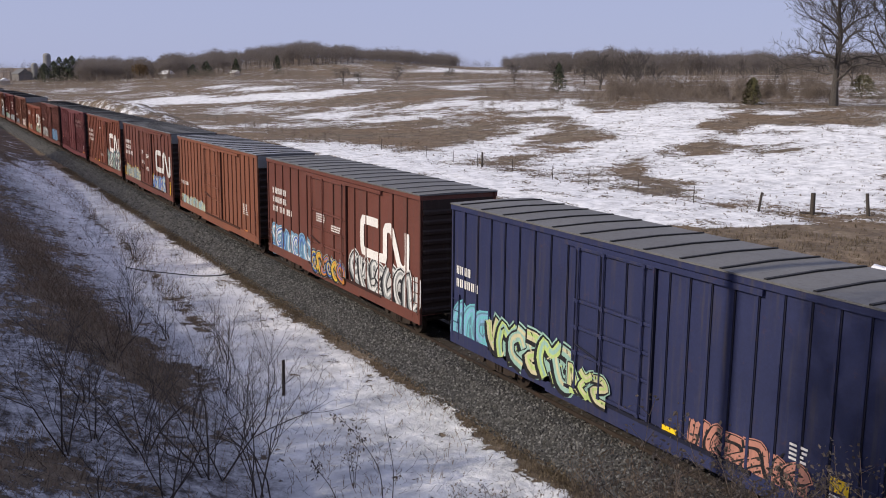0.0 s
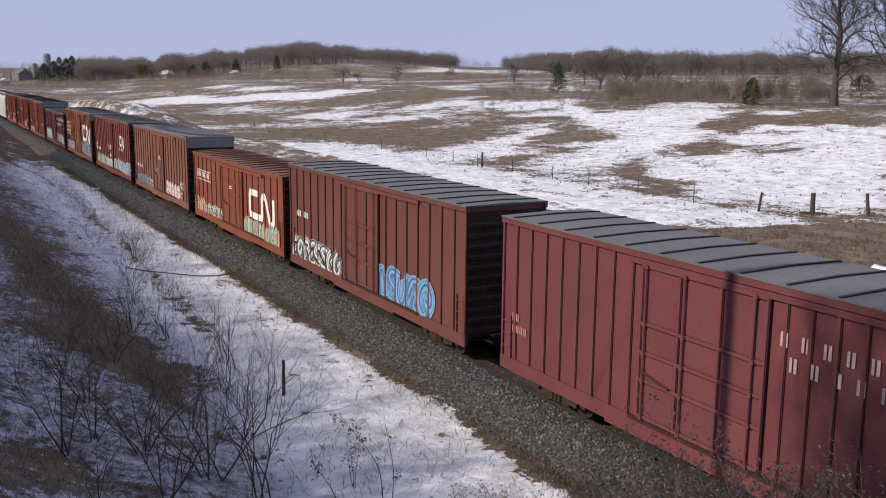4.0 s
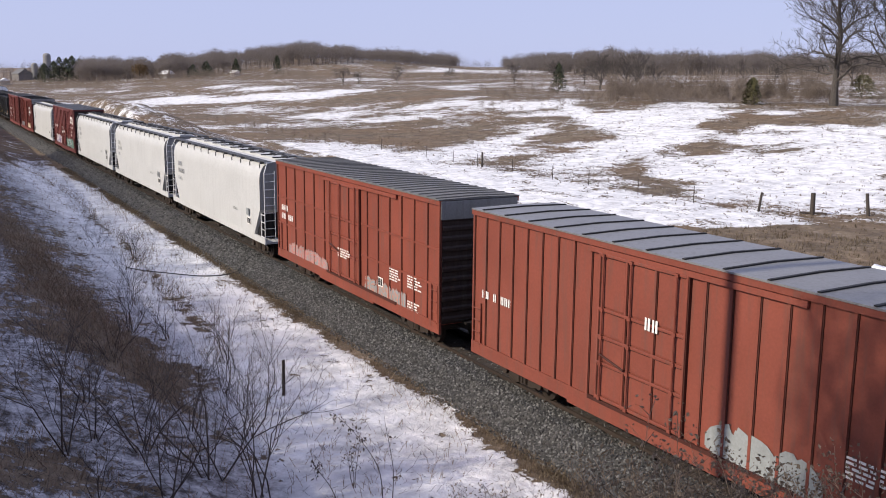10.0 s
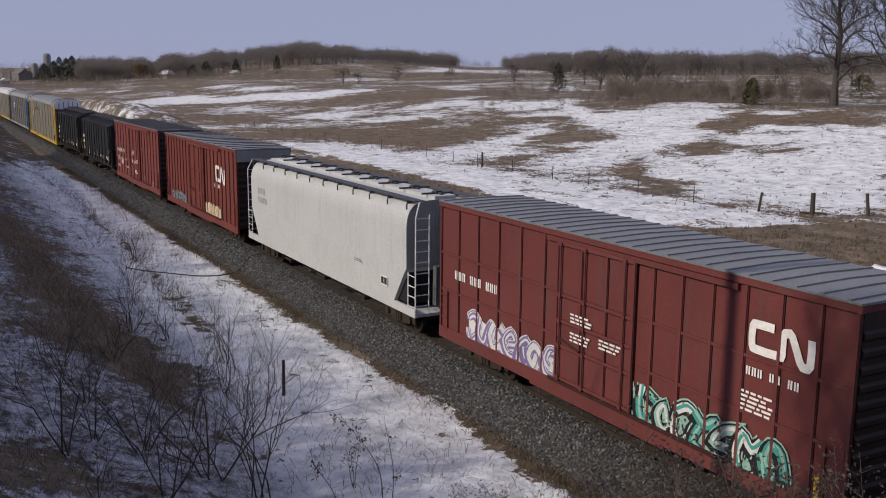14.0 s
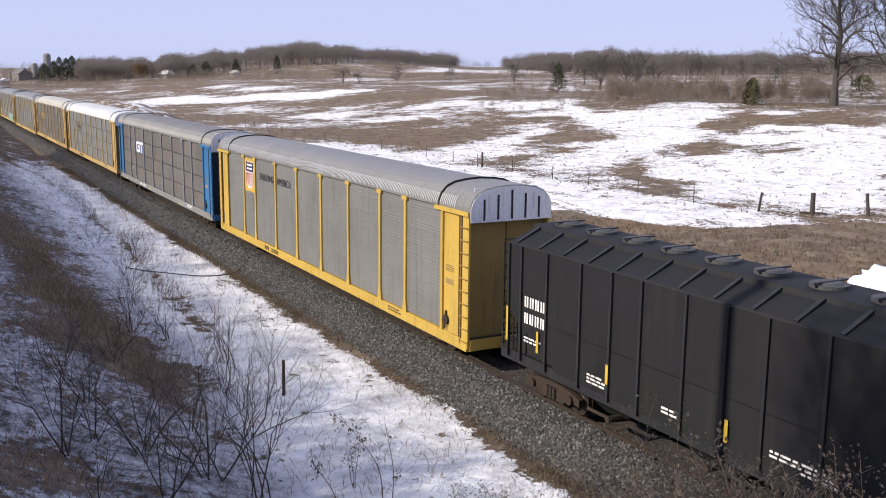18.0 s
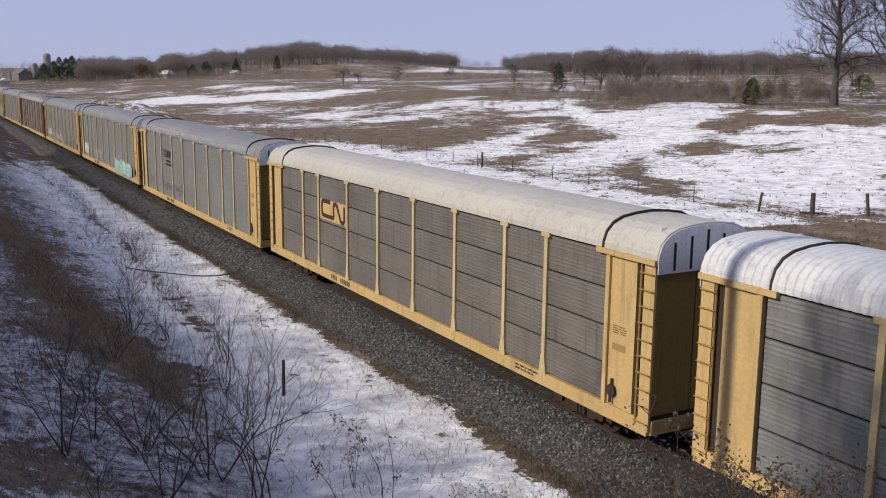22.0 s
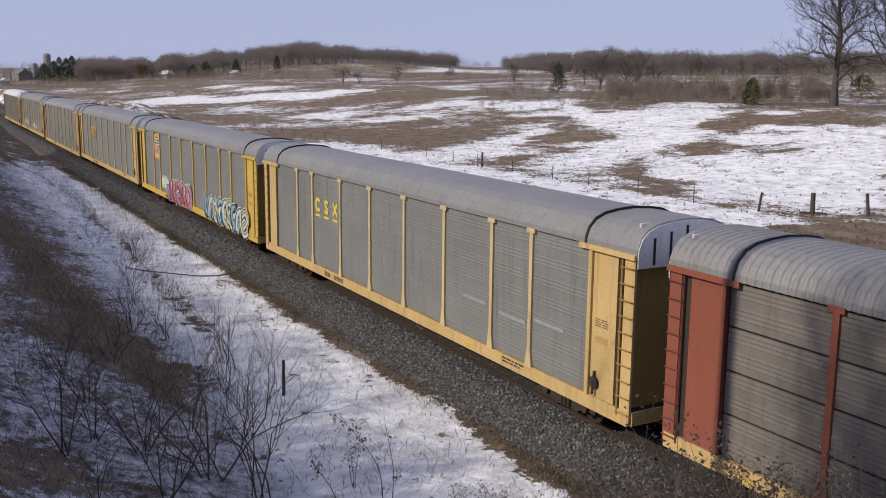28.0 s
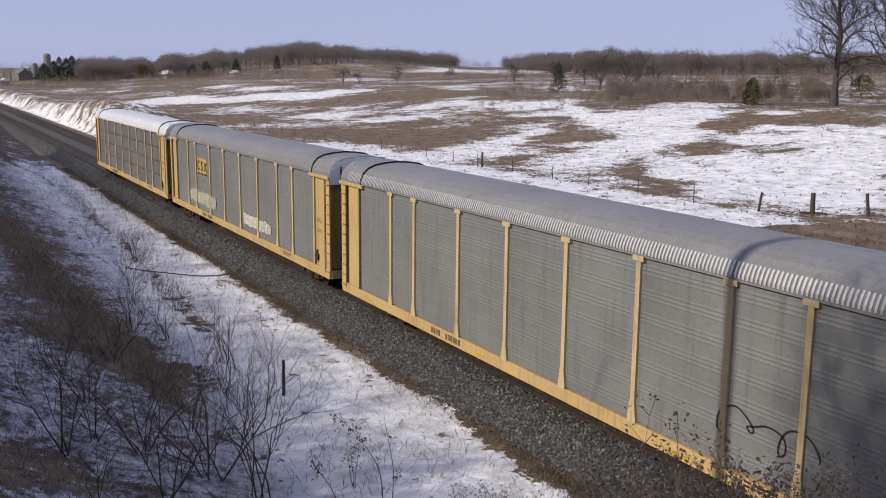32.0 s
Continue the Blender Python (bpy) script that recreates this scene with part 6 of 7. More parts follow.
def old_tree(x, y, h, r, seed, label, limbs_n=20, levels=5, reach=0.21):
    """A straight trunk that runs up to the top, with long limbs along it."""
    rg = random.Random(seed)
    t = thing("bare_tree", label, "tree")
    t.location = (x, y, ground_z(x, y) - 0.15)
    limbs, twigs = Soup(0.035), Soup(0.014)
    pos, top = Vector((0, 0, 0)), 0.78 * h
    spine = [Vector((0, 0, 0))]
    for i in range(8):
        spine.append(Vector((rg.gauss(0, 0.16) * i * 0.35, rg.gauss(0, 0.16) * i * 0.35, top * (i + 1) / 8)))
    rad = lambda f: r * (1.25 - 0.3 * min(1, f * 10) if f < 0.1 else 0.95 - 0.75 * f)
    for i in range(8):
        limbs.stick(tuple(spine[i]), tuple(spine[i + 1]), rad(i / 8), rad((i + 1) / 8), 9)
    for i in range(limbs_n):
        f = 0.17 + 0.8 * i / limbs_n
        k = min(7, int(f * 8))
        p = spine[k].lerp(spine[k + 1], f * 8 - k)
        a = i * 2.4 + rg.uniform(-0.4, 0.4)
        d = Vector((math.cos(a), math.sin(a), rg.uniform(0.15, 0.5) if i < 5 else rg.uniform(0.6, 1.2))).normalized()
        grow(limbs, twigs, p, d, h * reach * rg.uniform(0.6, 1.0) * (1.1 - 0.5 * f), rad(f) * rg.uniform(0.4, 0.6), levels, rg, 0.5, 0.10, (2, 4), 0.003)
    grow(limbs, twigs, spine[8], Vector((0, 0, 1)), h * 0.16, rad(1.0), levels, rg, 0.5, 0.12, (3, 4), 0.003)
    part("trunk", limbs.mesh("trunk", bark), None, t, "stout grey trunk and limbs")
    part("crown", twigs.mesh("crown", bark), None, t, "leafless twigs")


old_tree(-106.9, 114.9, 30.0, 0.62, 12, "large old bare tree with a stout grey trunk")
bare_tree("bare_tree", "slender bare tree behind the old one", -101.5, 121.5, 26.0, 0.36, 27, levels=6, spread=0.5, stop=0.004, rmin=0.022)
bare_tree("bare_tree", "slender bare tree beside the large one", -97.0, 121.0, 23.0, 0.30, 33, levels=6, spread=0.5, stop=0.004, rmin=0.022)
for i, (x, y, h) in enumerate(((-313.9, 117, 9), (-318, 140, 9), (-271, 160, 9), (-300, 152, 7), (-254, 165, 11), (-246, 170, 9), (-210, 148, 12), (-200, 152, 13), (-185, 137, 12), (-179, 141, 9), (-240, 172, 9), (-228, 176, 8), (-330, 130, 6), (-290, 190, 8), (-276, 196, 8), (-262, 204, 9), (-205, 196, 9), (-188, 190, 8), (-168, 196, 9))):
    bare_tree("bare_tree", "bare field tree on the snowy rise", x, y, h, h * 0.017, 60 + i, levels=4, group="field trees", stop=0.004, trunk_part=0.22, rmin=0.025)
conifer(-115.7, 105.8, 4.4, 1.6, 1, "yellow-green cedar bush in dead grass", cedar, "cedar_bush")
conifer(-126.2, 146.4, 4.6, 3.2, 2, "spreading yellow-green cedar bush", cedar, "cedar_bush")
conifer(-195.1, 123.6, 7.0, 2.4, 3, "dark green conifer in the field", needles)
for i, (x, y, h, w) in enumerate(((-474, 149, 9.5, 3.0), (-491, 133, 8, 3.2), (-505, 137, 8, 3), (-642, 64, 13, 6.5), (-648, 68, 15, 6.5), (-640, 71, 14, 6.5), (-650, 76, 15, 7), (-655, 60, 12, 6), (-636, 78, 13, 6.5), (-660, 82, 12, 6), (-648, 58, 11, 6), (-498, 120, 7, 4), (-508, 115, 7, 5), (-515, 124, 8, 5))):
    conifer(x, y, h, w, 10 + i, "dark conifer near the far farm", needles)


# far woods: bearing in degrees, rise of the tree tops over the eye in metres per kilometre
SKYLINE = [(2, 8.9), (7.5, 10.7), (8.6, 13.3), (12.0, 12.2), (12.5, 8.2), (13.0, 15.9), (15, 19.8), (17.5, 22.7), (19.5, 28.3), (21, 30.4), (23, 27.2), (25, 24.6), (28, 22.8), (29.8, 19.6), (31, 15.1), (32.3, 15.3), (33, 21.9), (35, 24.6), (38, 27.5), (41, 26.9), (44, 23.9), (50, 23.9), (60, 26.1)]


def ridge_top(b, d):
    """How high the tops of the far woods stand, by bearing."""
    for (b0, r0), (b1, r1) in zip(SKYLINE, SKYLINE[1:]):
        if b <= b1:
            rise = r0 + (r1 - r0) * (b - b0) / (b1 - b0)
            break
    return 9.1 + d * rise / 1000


def woodland(name, label, span, count, near, far, seed, hmin, hmax, mat, slivers=300, low=False):
    """A far leafless wood, too many trees to count: upright twigs in rounded crowns."""
    rg, rn = random.Random(seed), np.random.default_rng(seed)
    out = []
    for i in range(count):
        b, d = rg.uniform(*span), rg.uniform(near, far)
        x, y = -d * math.cos(radians(b)), -16 + d * math.sin(radians(b))
        z0 = ground_z(x, y)
        h = rg.uniform(hmin, hmax)
        if not low:
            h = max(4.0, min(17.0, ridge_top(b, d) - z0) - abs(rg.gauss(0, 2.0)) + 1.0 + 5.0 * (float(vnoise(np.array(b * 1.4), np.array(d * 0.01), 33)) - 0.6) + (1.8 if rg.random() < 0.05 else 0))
        k = slivers
        a, u, q = rn.random(k) * 6.283, rn.uniform(-1, 1, k), rn.random(k) ** 0.68
        w = np.sqrt(1 - u * u) * q * h * rg.uniform(0.26, 0.40)
        c = np.stack([x + np.cos(a) * w, y + np.sin(a) * w, z0 + h * (0.56 + 0.40 * u * q)], -1)
        d1 = rn.normal(0, 1, (k, 3)) * (0.8, 0.8, 1.0)
        d1 *= (rn.uniform(0.020, 0.046, k) * h / np.linalg.norm(d1, axis=1))[:, None]
        d2 = np.cross(d1, rn.normal(0, 1, (k, 3)))
        d2 *= (rn.uniform(0.006, 0.013, k) * h / (np.linalg.norm(d2, axis=1) + 1e-6))[:, None]
        out.append(np.stack([c - d1 - d2, c - d1 + d2, c + d1], 1))
        if low:
            continue
        p = np.array((x, y, z0 - 0.5))
        s = np.array((-(y + 16) / d, x / d, 0)) * 0.02 * h
        out.append(np.stack([p - s, p + s, p + (0, 0, 0.75 * h)])[None])
    thing(name, label, "woodland", kind="stuff", data=tri_mesh(name, np.concatenate(out), mat))


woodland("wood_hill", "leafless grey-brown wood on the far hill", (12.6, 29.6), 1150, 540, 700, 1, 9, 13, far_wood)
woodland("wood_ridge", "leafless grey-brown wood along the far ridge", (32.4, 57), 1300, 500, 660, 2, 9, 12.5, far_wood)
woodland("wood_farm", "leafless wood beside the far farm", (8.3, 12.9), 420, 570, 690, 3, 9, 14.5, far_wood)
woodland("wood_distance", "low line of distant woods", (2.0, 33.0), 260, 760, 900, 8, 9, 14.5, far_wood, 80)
woodland("hedgerow_brush", "low leafless brush along far field edges", (3.0, 21.0), 1100, 400, 540, 4, 2.0, 6.5, brush_m, 60, True)
woodland("field_brush", "low brown brush under the far ridge", (30.0, 57.0), 1100, 300, 490, 5, 1.2, 5.0, brush_m, 60, True)
rn = np.random.default_rng(6)
for x, y, h in ((-548, 96, 9), (-560, 100, 8)):
    t = thing("willow_tree", "yellow-brown leafless willow by the far farm", "tree")
    t.location = (x, y, ground_z(x, y))
    k = 900
    a, u, q = rn.random(k) * 6.283, rn.uniform(-1, 1, k), rn.random(k) ** 0.4
    w = np.sqrt(1 - u * u) * q * h * 0.5
    c = np.stack([np.cos(a) * w, np.sin(a) * w, h * (0.55 + 0.42 * u * q)], -1)
    d1 = rn.normal(0, 1, (k, 3)) * (0.15, 0.15, 0.35)
    d2 = np.cross(d1, rn.normal(0, 1, (k, 3))) * 0.35
    part("crown", tri_mesh("crown", np.stack([c - d1 - d2, c - d1 + d2, c + d1], 1), willow), None, t)
    part("trunk", tube(bmesh.new(), (0, 0, -0.3), (0, 0, h * 0.6), 0.3, 0.15, 6), bark, t)
rg = random.Random(77)
woodland("thicket", "brown leafless thicket at the field's edge", (38.5, 51.0), 150, 168, 215, 9, 1.0, 5.5, brush_m, 700, True)
woodland("thicket_fringe", "low brown brush along the field's edge", (31.0, 57.0), 420, 165, 250, 10, 0.8, 3.2, brush_m, 260, True)
# shrubs on the near bank: a few wide forms, many plants
forms = []
for i in range(6):
    sh = thing("shrub", "wide leafless dark shrub with many fine twigs in snow", "shrub", group="bank shrubs")
    st, tw = shrub_mesh(200 + i, 4.0 + 0.3 * (i % 3), 4 + i % 3, 6, 0.028, 0.85)
    part("stem", st.mesh("stem", bark_dark), None, sh)["kind"] = "stuff"
    part("crown", tw.mesh("crown", bark_dark), None, sh)["kind"] = "stuff"
    forms.append(sh)
spots = [(-22.1, -13.7, 0.95), (-21.0, -10.5, 1.0), (-20.0, -9.8, 0.8), (-23.3, -12.8, 0.7), (-19.7, -11.9, 0.7), (-22.7, -11.8, 0.8), (-24.8, -10.2, 0.75), (-27.5, -8.4, 0.6), (-30.7, -7.4, 0.6), (-34.8, -8.4, 0.65), (-35.5, -9.6, 0.6),
         (-30.4, -11.1, 0.6), (-29.0, -12.8, 0.6), (-40, -8.6, 0.5), (-44, -8.0, 0.5), (-48, -7.4, 0.45), (-26.0, -12.6, 0.6), (-38.5, -7.2, 0.4), (-19.0, -13.4, 0.5), (-55, -7.6, 0.5), (-23.8, -8.9, 0.55)]
for i, (x, y, k) in enumerate(spots):
    m = pose(x, y, ground_z(x, y) - 0.06, rg.uniform(-4, 4), rg.uniform(-4, 4), rg.uniform(0, 360))
    if i < 6:
        forms[i].matrix_basis = m @ Matrix.Scale(k, 4)
    else:
        copy_thing(forms[i % 6], m @ Matrix.Scale(k / spots[i % 6][2], 4))
# trees and a thicket along the top of the bank, up-sun of the strip
for i, (x, y) in enumerate(((-22, -24), (-27, -22.5), (-34, -23), (-41, -22), (-49, -21), (-58, -20), (-68, -19), (-80, -18))):
    bare_tree("bare_tree", "bare tree on top of the near bank", x, y, 4.6, 0.08, 90 + i, levels=5, group="bank trees", stop=0.008)
rn = np.random.default_rng(17)
for x, y, h, w in ((-12.4, -28.0, 14.5, 3.1), (-7.5, -30.0, 15.5, 4.0)):
    t = thing("bare_tree", "twiggy bare tree on top of the snowy bank", "tree", group="bank trees")
    t.location = (x, y, ground_z(x, y) - 0.2)
    limbs, fine = Soup(), Soup()
    limbs.stick((0, 0, 0), (0, 0, h * 0.6), 0.2, 0.1, 8)
    for i in range(90):
        a, f = rg.random() * 6.283, rg.uniform(0.3, 0.62)
        limbs.stick((0, 0, h * f), (math.cos(a) * w * 0.8, math.sin(a) * w * 0.8, h * min(0.97, f + rg.uniform(0.1, 0.4))), 0.05, 0.015, 4)
    k = 7000
    a, u, q = rn.random(k) * 6.283, rn.uniform(-1, 1, k), rn.random(k) ** 0.5
    r2 = np.sqrt(1 - u * u) * q * w
    c = np.stack([np.cos(a) * r2, np.sin(a) * r2, h * (0.66 + 0.34 * u * q)], -1)
    d1 = rn.normal(0, 1, (k, 3)) * (0.22, 0.22, 0.3)
    d2 = np.cross(d1, rn.normal(0, 1, (k, 3)))
    d2 *= 0.014 / (np.linalg.norm(d2, axis=1)[:, None] + 1e-6)
    part("trunk", limbs.mesh("trunk", bark), None, t)
    part("crown", tri_mesh("crown", np.stack([c - d1 - d2, c - d1 + d2, c + d1], 1), bark), None, t)
s = Soup()
for i in range(5200):
    x = -8 - 112 * rg.random()
    y = -23.0 + 4.0 * min(1, max(0, (-26 - x) / 64)) + rg.gauss(0, 1.1)
    z0, a = ground_z(x, y) - 0.1, rg.random() * 6.283
    h = abs(rg.gauss(0, 1.35)) + 0.7
    dx, dy = math.cos(a) * h * 0.3, math.sin(a) * h * 0.3
    s.stick((x, y, z0), (x + dx, y + dy, z0 + h), 0.018, 0.006, 3)
    for j in range(6):
        f, b = rg.uniform(0.25, 0.95), rg.random() * 6.283
        p = (x + dx * f, y + dy * f, z0 + h * f)
        g = h * rg.uniform(0.15, 0.4)
        s.stick(p, (p[0] + math.cos(b) * g, p[1] + math.sin(b) * g, p[2] + g * 0.8), 0.009, 0.004, 3)
thing("crest_thicket", "leafless thicket along the top of the near bank", "thicket", kind="stuff", data=s.mesh("crest_thicket", bark_dark))
# brush and dead stalks in the bare strips, stray ones between
s = Soup()
rn = np.random.default_rng(91)
bx, by, chance = -19 - 95 * rn.random(60000) ** 1.35, -16 + 12.5 * rn.random(60000), rn.random(60000)
dens = brush_band(bx, by) * (0.25 + 0.75 * step(0.42, 0.58, fbm(bx * 0.5, by * 0.8, 61)))
keep = chance < dens * 0.42 + 0.04
for x, y, dn in zip(bx[keep].tolist(), by[keep].tolist(), dens[keep].tolist()):
    z0 = ground_z(x, y)
    h = rg.uniform(0.15, 0.8) * (0.5 + 0.6 * dn)
    a = rg.random() * 6.283
    w = rg.uniform(0.1, 0.9) * h
    q = (x + math.cos(a) * w, y + math.sin(a) * w, z0 + h)
    s.stick((x, y, z0 - 0.05), q, 0.008, 0.004, 3)
    for j in range(3):
        f = rg.uniform(0.3, 0.95)
        b = rg.random() * 6.283
        p = (x + (q[0] - x) * f, y + (q[1] - y) * f, z0 + h * f)
        s.stick(p, (p[0] + math.cos(b) * 0.3 * h, p[1] + math.sin(b) * 0.3 * h, p[2] + 0.2 * h), 0.005, 0.003, 3)
thing("bank_brush", "tangle of brown dead stalks on the shaded bank", "brush", kind="stuff", data=s.mesh("bank_brush", stalk_m))


def blades(name, label, count, place, hmin, hmax, width, seed, mat):
    rg = random.Random(seed)
    s = Soup()
    for i in range(count):
        got = place(rg)
        if not got:
            continue
        x, y = got
        z0 = ground_z(x, y) - 0.02
        for j in range(4):
            a = rg.random() * 6.283
            h = rg.uniform(hmin, hmax)
            bx, by = x + rg.gauss(0, 0.09), y + rg.gauss(0, 0.09)
            k = width * rg.uniform(0.6, 1.3)
            s.tri((bx - math.sin(a) * k, by + math.cos(a) * k, z0), (bx + math.sin(a) * k, by - math.cos(a) * k, z0), (bx + math.cos(a) * h * 0.5, by + math.sin(a) * h * 0.5, z0 + h))
    thing(name, label, "grass", kind="stuff", data=s.mesh(name, mat))


def toe_spot(r):
    x = -12 - 90 * r.random() ** 1.6
    return (x, r.gauss(-2.98, 0.22)) if float(vnoise(np.array(x * 0.3), np.array(1.0), 12)) > r.uniform(-0.1, 0.8) else None


blades("toe_grass", "matted dead grass along the ballast's edge", 16000, toe_spot, 0.03, 0.13, 0.014, 1, straw)


def bank_spot(r):
    x, y = -12 - 75 * r.random(), 9 + 22 * r.random()
    return (x, y) if on_sheet(SROWS, x, y) < r.uniform(-0.2, 0.25) else None


blades("far_bank_grass", "long dead grass on the bank beyond the tracks", 9000, bank_spot, 0.1, 0.32, 0.025, 2, straw)


def shade_spot(r):
    x, y = -18.5 - 75 * r.random() ** 1.4, -16 + 11.5 * r.random()
    return (x, y) if on_sheet(SROWS, x, y) + r.uniform(-0.3, 0.3) < 0.42 else None


blades("bank_grass", "flattened dead grass on the bare parts of the bank", 20000, shade_spot, 0.06, 0.28, 0.011, 7, stalk_m)


def field_spot(r):
    x, y = -35 - 120 * r.random() ** 1.3, 30 + 85 * r.random()
    return (x, y) if on_sheet(SROWS, x, y) + r.uniform(-0.25, 0.25) < 0.75 else None


blades("field_grass", "tufts of dead grass standing out of the field snow", 9000, field_spot, 0.05, 0.2, 0.05, 3, straw)

# dry weeds by the camera's foot, some with curled leaves
def weed(x, y, h, seed, leaves, label):
    rg = random.Random(seed)
    w = thing("dry_weed", label, "weed", group="dry weeds")
    w.location = (x, y, ground_z(x, y) - 0.05)
    st, lf = Soup(), Soup()
    for k in range(rg.randint(2, 4)):
        a, pos = rg.random() * 6.283, Vector((rg.gauss(0, 0.06), rg.gauss(0, 0.06), 0))
        d = Vector((math.cos(a) * 0.22, math.sin(a) * 0.22, 1)).normalized()
        hh = h * rg.uniform(0.65, 1.0)
        for i in range(7):
            d = (d + Vector((rg.gauss(0, 0.09), rg.gauss(0, 0.09), 0.02))).normalized()
            q = pos + d * hh / 7
            st.stick(tuple(pos), tuple(q), 0.011 * (1 - i * 0.1), 0.010 * (1 - i * 0.11), 4)
            pos = q
            if i > 1:
                for j in range(2):
                    b = rg.random() * 6.283
                    e = pos + Vector((math.cos(b), math.sin(b), 0.8)) * 0.16 * rg.uniform(0.5, 1.5)
                    st.stick(tuple(pos), tuple(e), 0.005, 0.003, 3)
                    for n in range(leaves * 2):
                        c = e + Vector((rg.gauss(0, 0.07), rg.gauss(0, 0.07), rg.gauss(0, 0.07)))
                        u = Vector((rg.gauss(0, 1), rg.gauss(0, 1), rg.gauss(0, 0.8))).normalized() * rg.uniform(0.014, 0.042)
                        v = u.orthogonal().normalized() * u.length * 0.5
                        lf.tri(tuple(c - u), tuple(c + v), tuple(c + u))
                        lf.tri(tuple(c - u), tuple(c + u), tuple(c - v + Vector((0, 0, 0.012))))
    part("stem", st.mesh("stem", bark_dark if leaves < 2 else stalk_m), None, w)["kind"] = "stuff"
    if leaves:
        part("foliage", lf.mesh("foliage", dead_leaf), None, w)["kind"] = "stuff"
    return w


for i in range(150):
    b, d = radians(rg.uniform(33, 57)), rg.uniform(10.0, 15.5)
    x, y = -d * math.cos(b), -16.1 + d * math.sin(b)
    if y > -3.9 or b < radians(rg.uniform(36, 45)):
        continue
    weed(x, y, max(0.5, 9.1 - 0.432 * d - ground_z(x, y)) + rg.choice((-0.1, 0.1, 0.2, 0.3, 0.4, 0.55, 0.8)), 300 + i, rg.choice((1, 2, 3, 4)), "dry weed with curled brown leaves")
for i, (x, y, h) in enumerate(((-19.6, -7.6, 1.2), (-16.8, -5.4, 1.0), (-17.4, -6.0, 0.8), (-16.0, -4.9, 1.0), (-15.4, -5.6, 1.4), (-14.6, -5.2, 1.2))):
    weed(x, y, h, 400 + i, 1, "tall dry weed stalks with a few dark leaves")


def arched_weed(x, y, bend, clusters, seed):
    """A tall stalk that arches over, with dark curled leaves in clusters on short stems."""
    rg = random.Random(seed)
    w = thing("dry_weed", "tall arching dry stalk with dark curled leaves", "weed", group="dry weeds")
    w.location = (x, y, ground_z(x, y) - 0.05)
    path = [Vector(q) for q in curve_through([(0, 0, 0), *bend], 5)]
    st, lf = Soup(), Soup()
    for i, (a, b) in enumerate(zip(path, path[1:])):
        st.stick(tuple(a), tuple(b), 0.013 * (1 - 0.7 * i / len(path)), 0.013 * (1 - 0.7 * (i + 1) / len(path)), 5)
    for f, n in clusters:
        c = path[min(len(path) - 1, int(f * len(path)))]
        tip = c + Vector((rg.uniform(-0.12, 0.12), rg.uniform(-0.12, 0.12), -0.06))
        st.stick(tuple(c), tuple(tip), 0.006, 0.004, 4)
        for k in range(n):
            e = tip + Vector((rg.gauss(0, 0.07), rg.gauss(0, 0.07), rg.gauss(-0.03, 0.08)))
            u = Vector((rg.gauss(0, 1), rg.gauss(0, 1), rg.gauss(0, 1))).normalized() * rg.uniform(0.03, 0.06)
            v = u.orthogonal().normalized() * u.length * 0.45
            lf.tri(tuple(e - u), tuple(e + v), tuple(e + u))
            lf.tri(tuple(e - u), tuple(e + u), tuple(e - v + Vector((0, 0, 0.02))))
    part("stem", st.mesh("stem", bark_dark), None, w)
    part("foliage", lf.mesh("foliage", bark_dark), None, w)["kind"] = "stuff"


arched_weed(-18.9, -7.2, [(-0.05, -0.1, 0.8), (-0.3, -0.55, 1.6), (-0.55, -1.0, 2.1)], [(0.62, 14), (0.7, 18), (0.78, 10), (0.9, 5)], 1)
arched_weed(-18.8, -7.0, [(0.0, 0.02, 0.7), (-0.05, -0.05, 1.3), (-0.1, -0.15, 1.9)], [(0.8, 3)], 2)
arched_weed(-19.2, -8.2, [(-0.1, -0.15, 0.4), (-0.25, -0.4, 0.8), (-0.3, -0.5, 1.0)], [(0.6, 10), (0.8, 14), (0.95, 6)], 3)
arched_weed(-17.3, -5.6, [(0.1, 0.15, 0.35), (0.05, 0.1, 0.7)], [(0.6, 10), (0.95, 8)], 4)
# scrubby sapling beside the cable
sap = thing("sapling", "small scrubby leafless sapling on the snowy bank", "shrub")
st, tw = shrub_mesh(77, 2.0, 5, 5, 0.02, 0.35)
part("stem", st.mesh("stem", bark_dark), None, sap)["kind"] = "stuff"
part("crown", tw.mesh("crown", bark_dark), None, sap)["kind"] = "stuff"
sap.location = (-50.5, -6.5, ground_z(-50.5, -6.5) - 0.05)
s = Soup()
for i in range(6000):
    x, y = -15 - 45 * rg.random() ** 1.2, -15.8 + 12.0 * rg.random() ** 1.7
    z0, a, h = ground_z(x, y), rg.random() * 6.283, rg.uniform(0.05, 0.35)
    s.stick((x, y, z0 - 0.02), (x + math.cos(a) * h * 0.8, y + math.sin(a) * h * 0.8, z0 + h * rg.uniform(0.2, 1)), 0.006, 0.003, 3)
thing("strip_twigs", "scattered twigs and stubble poking through the snow", "twigs", kind="stuff", data=s.mesh("strip_twigs", bark_dark))

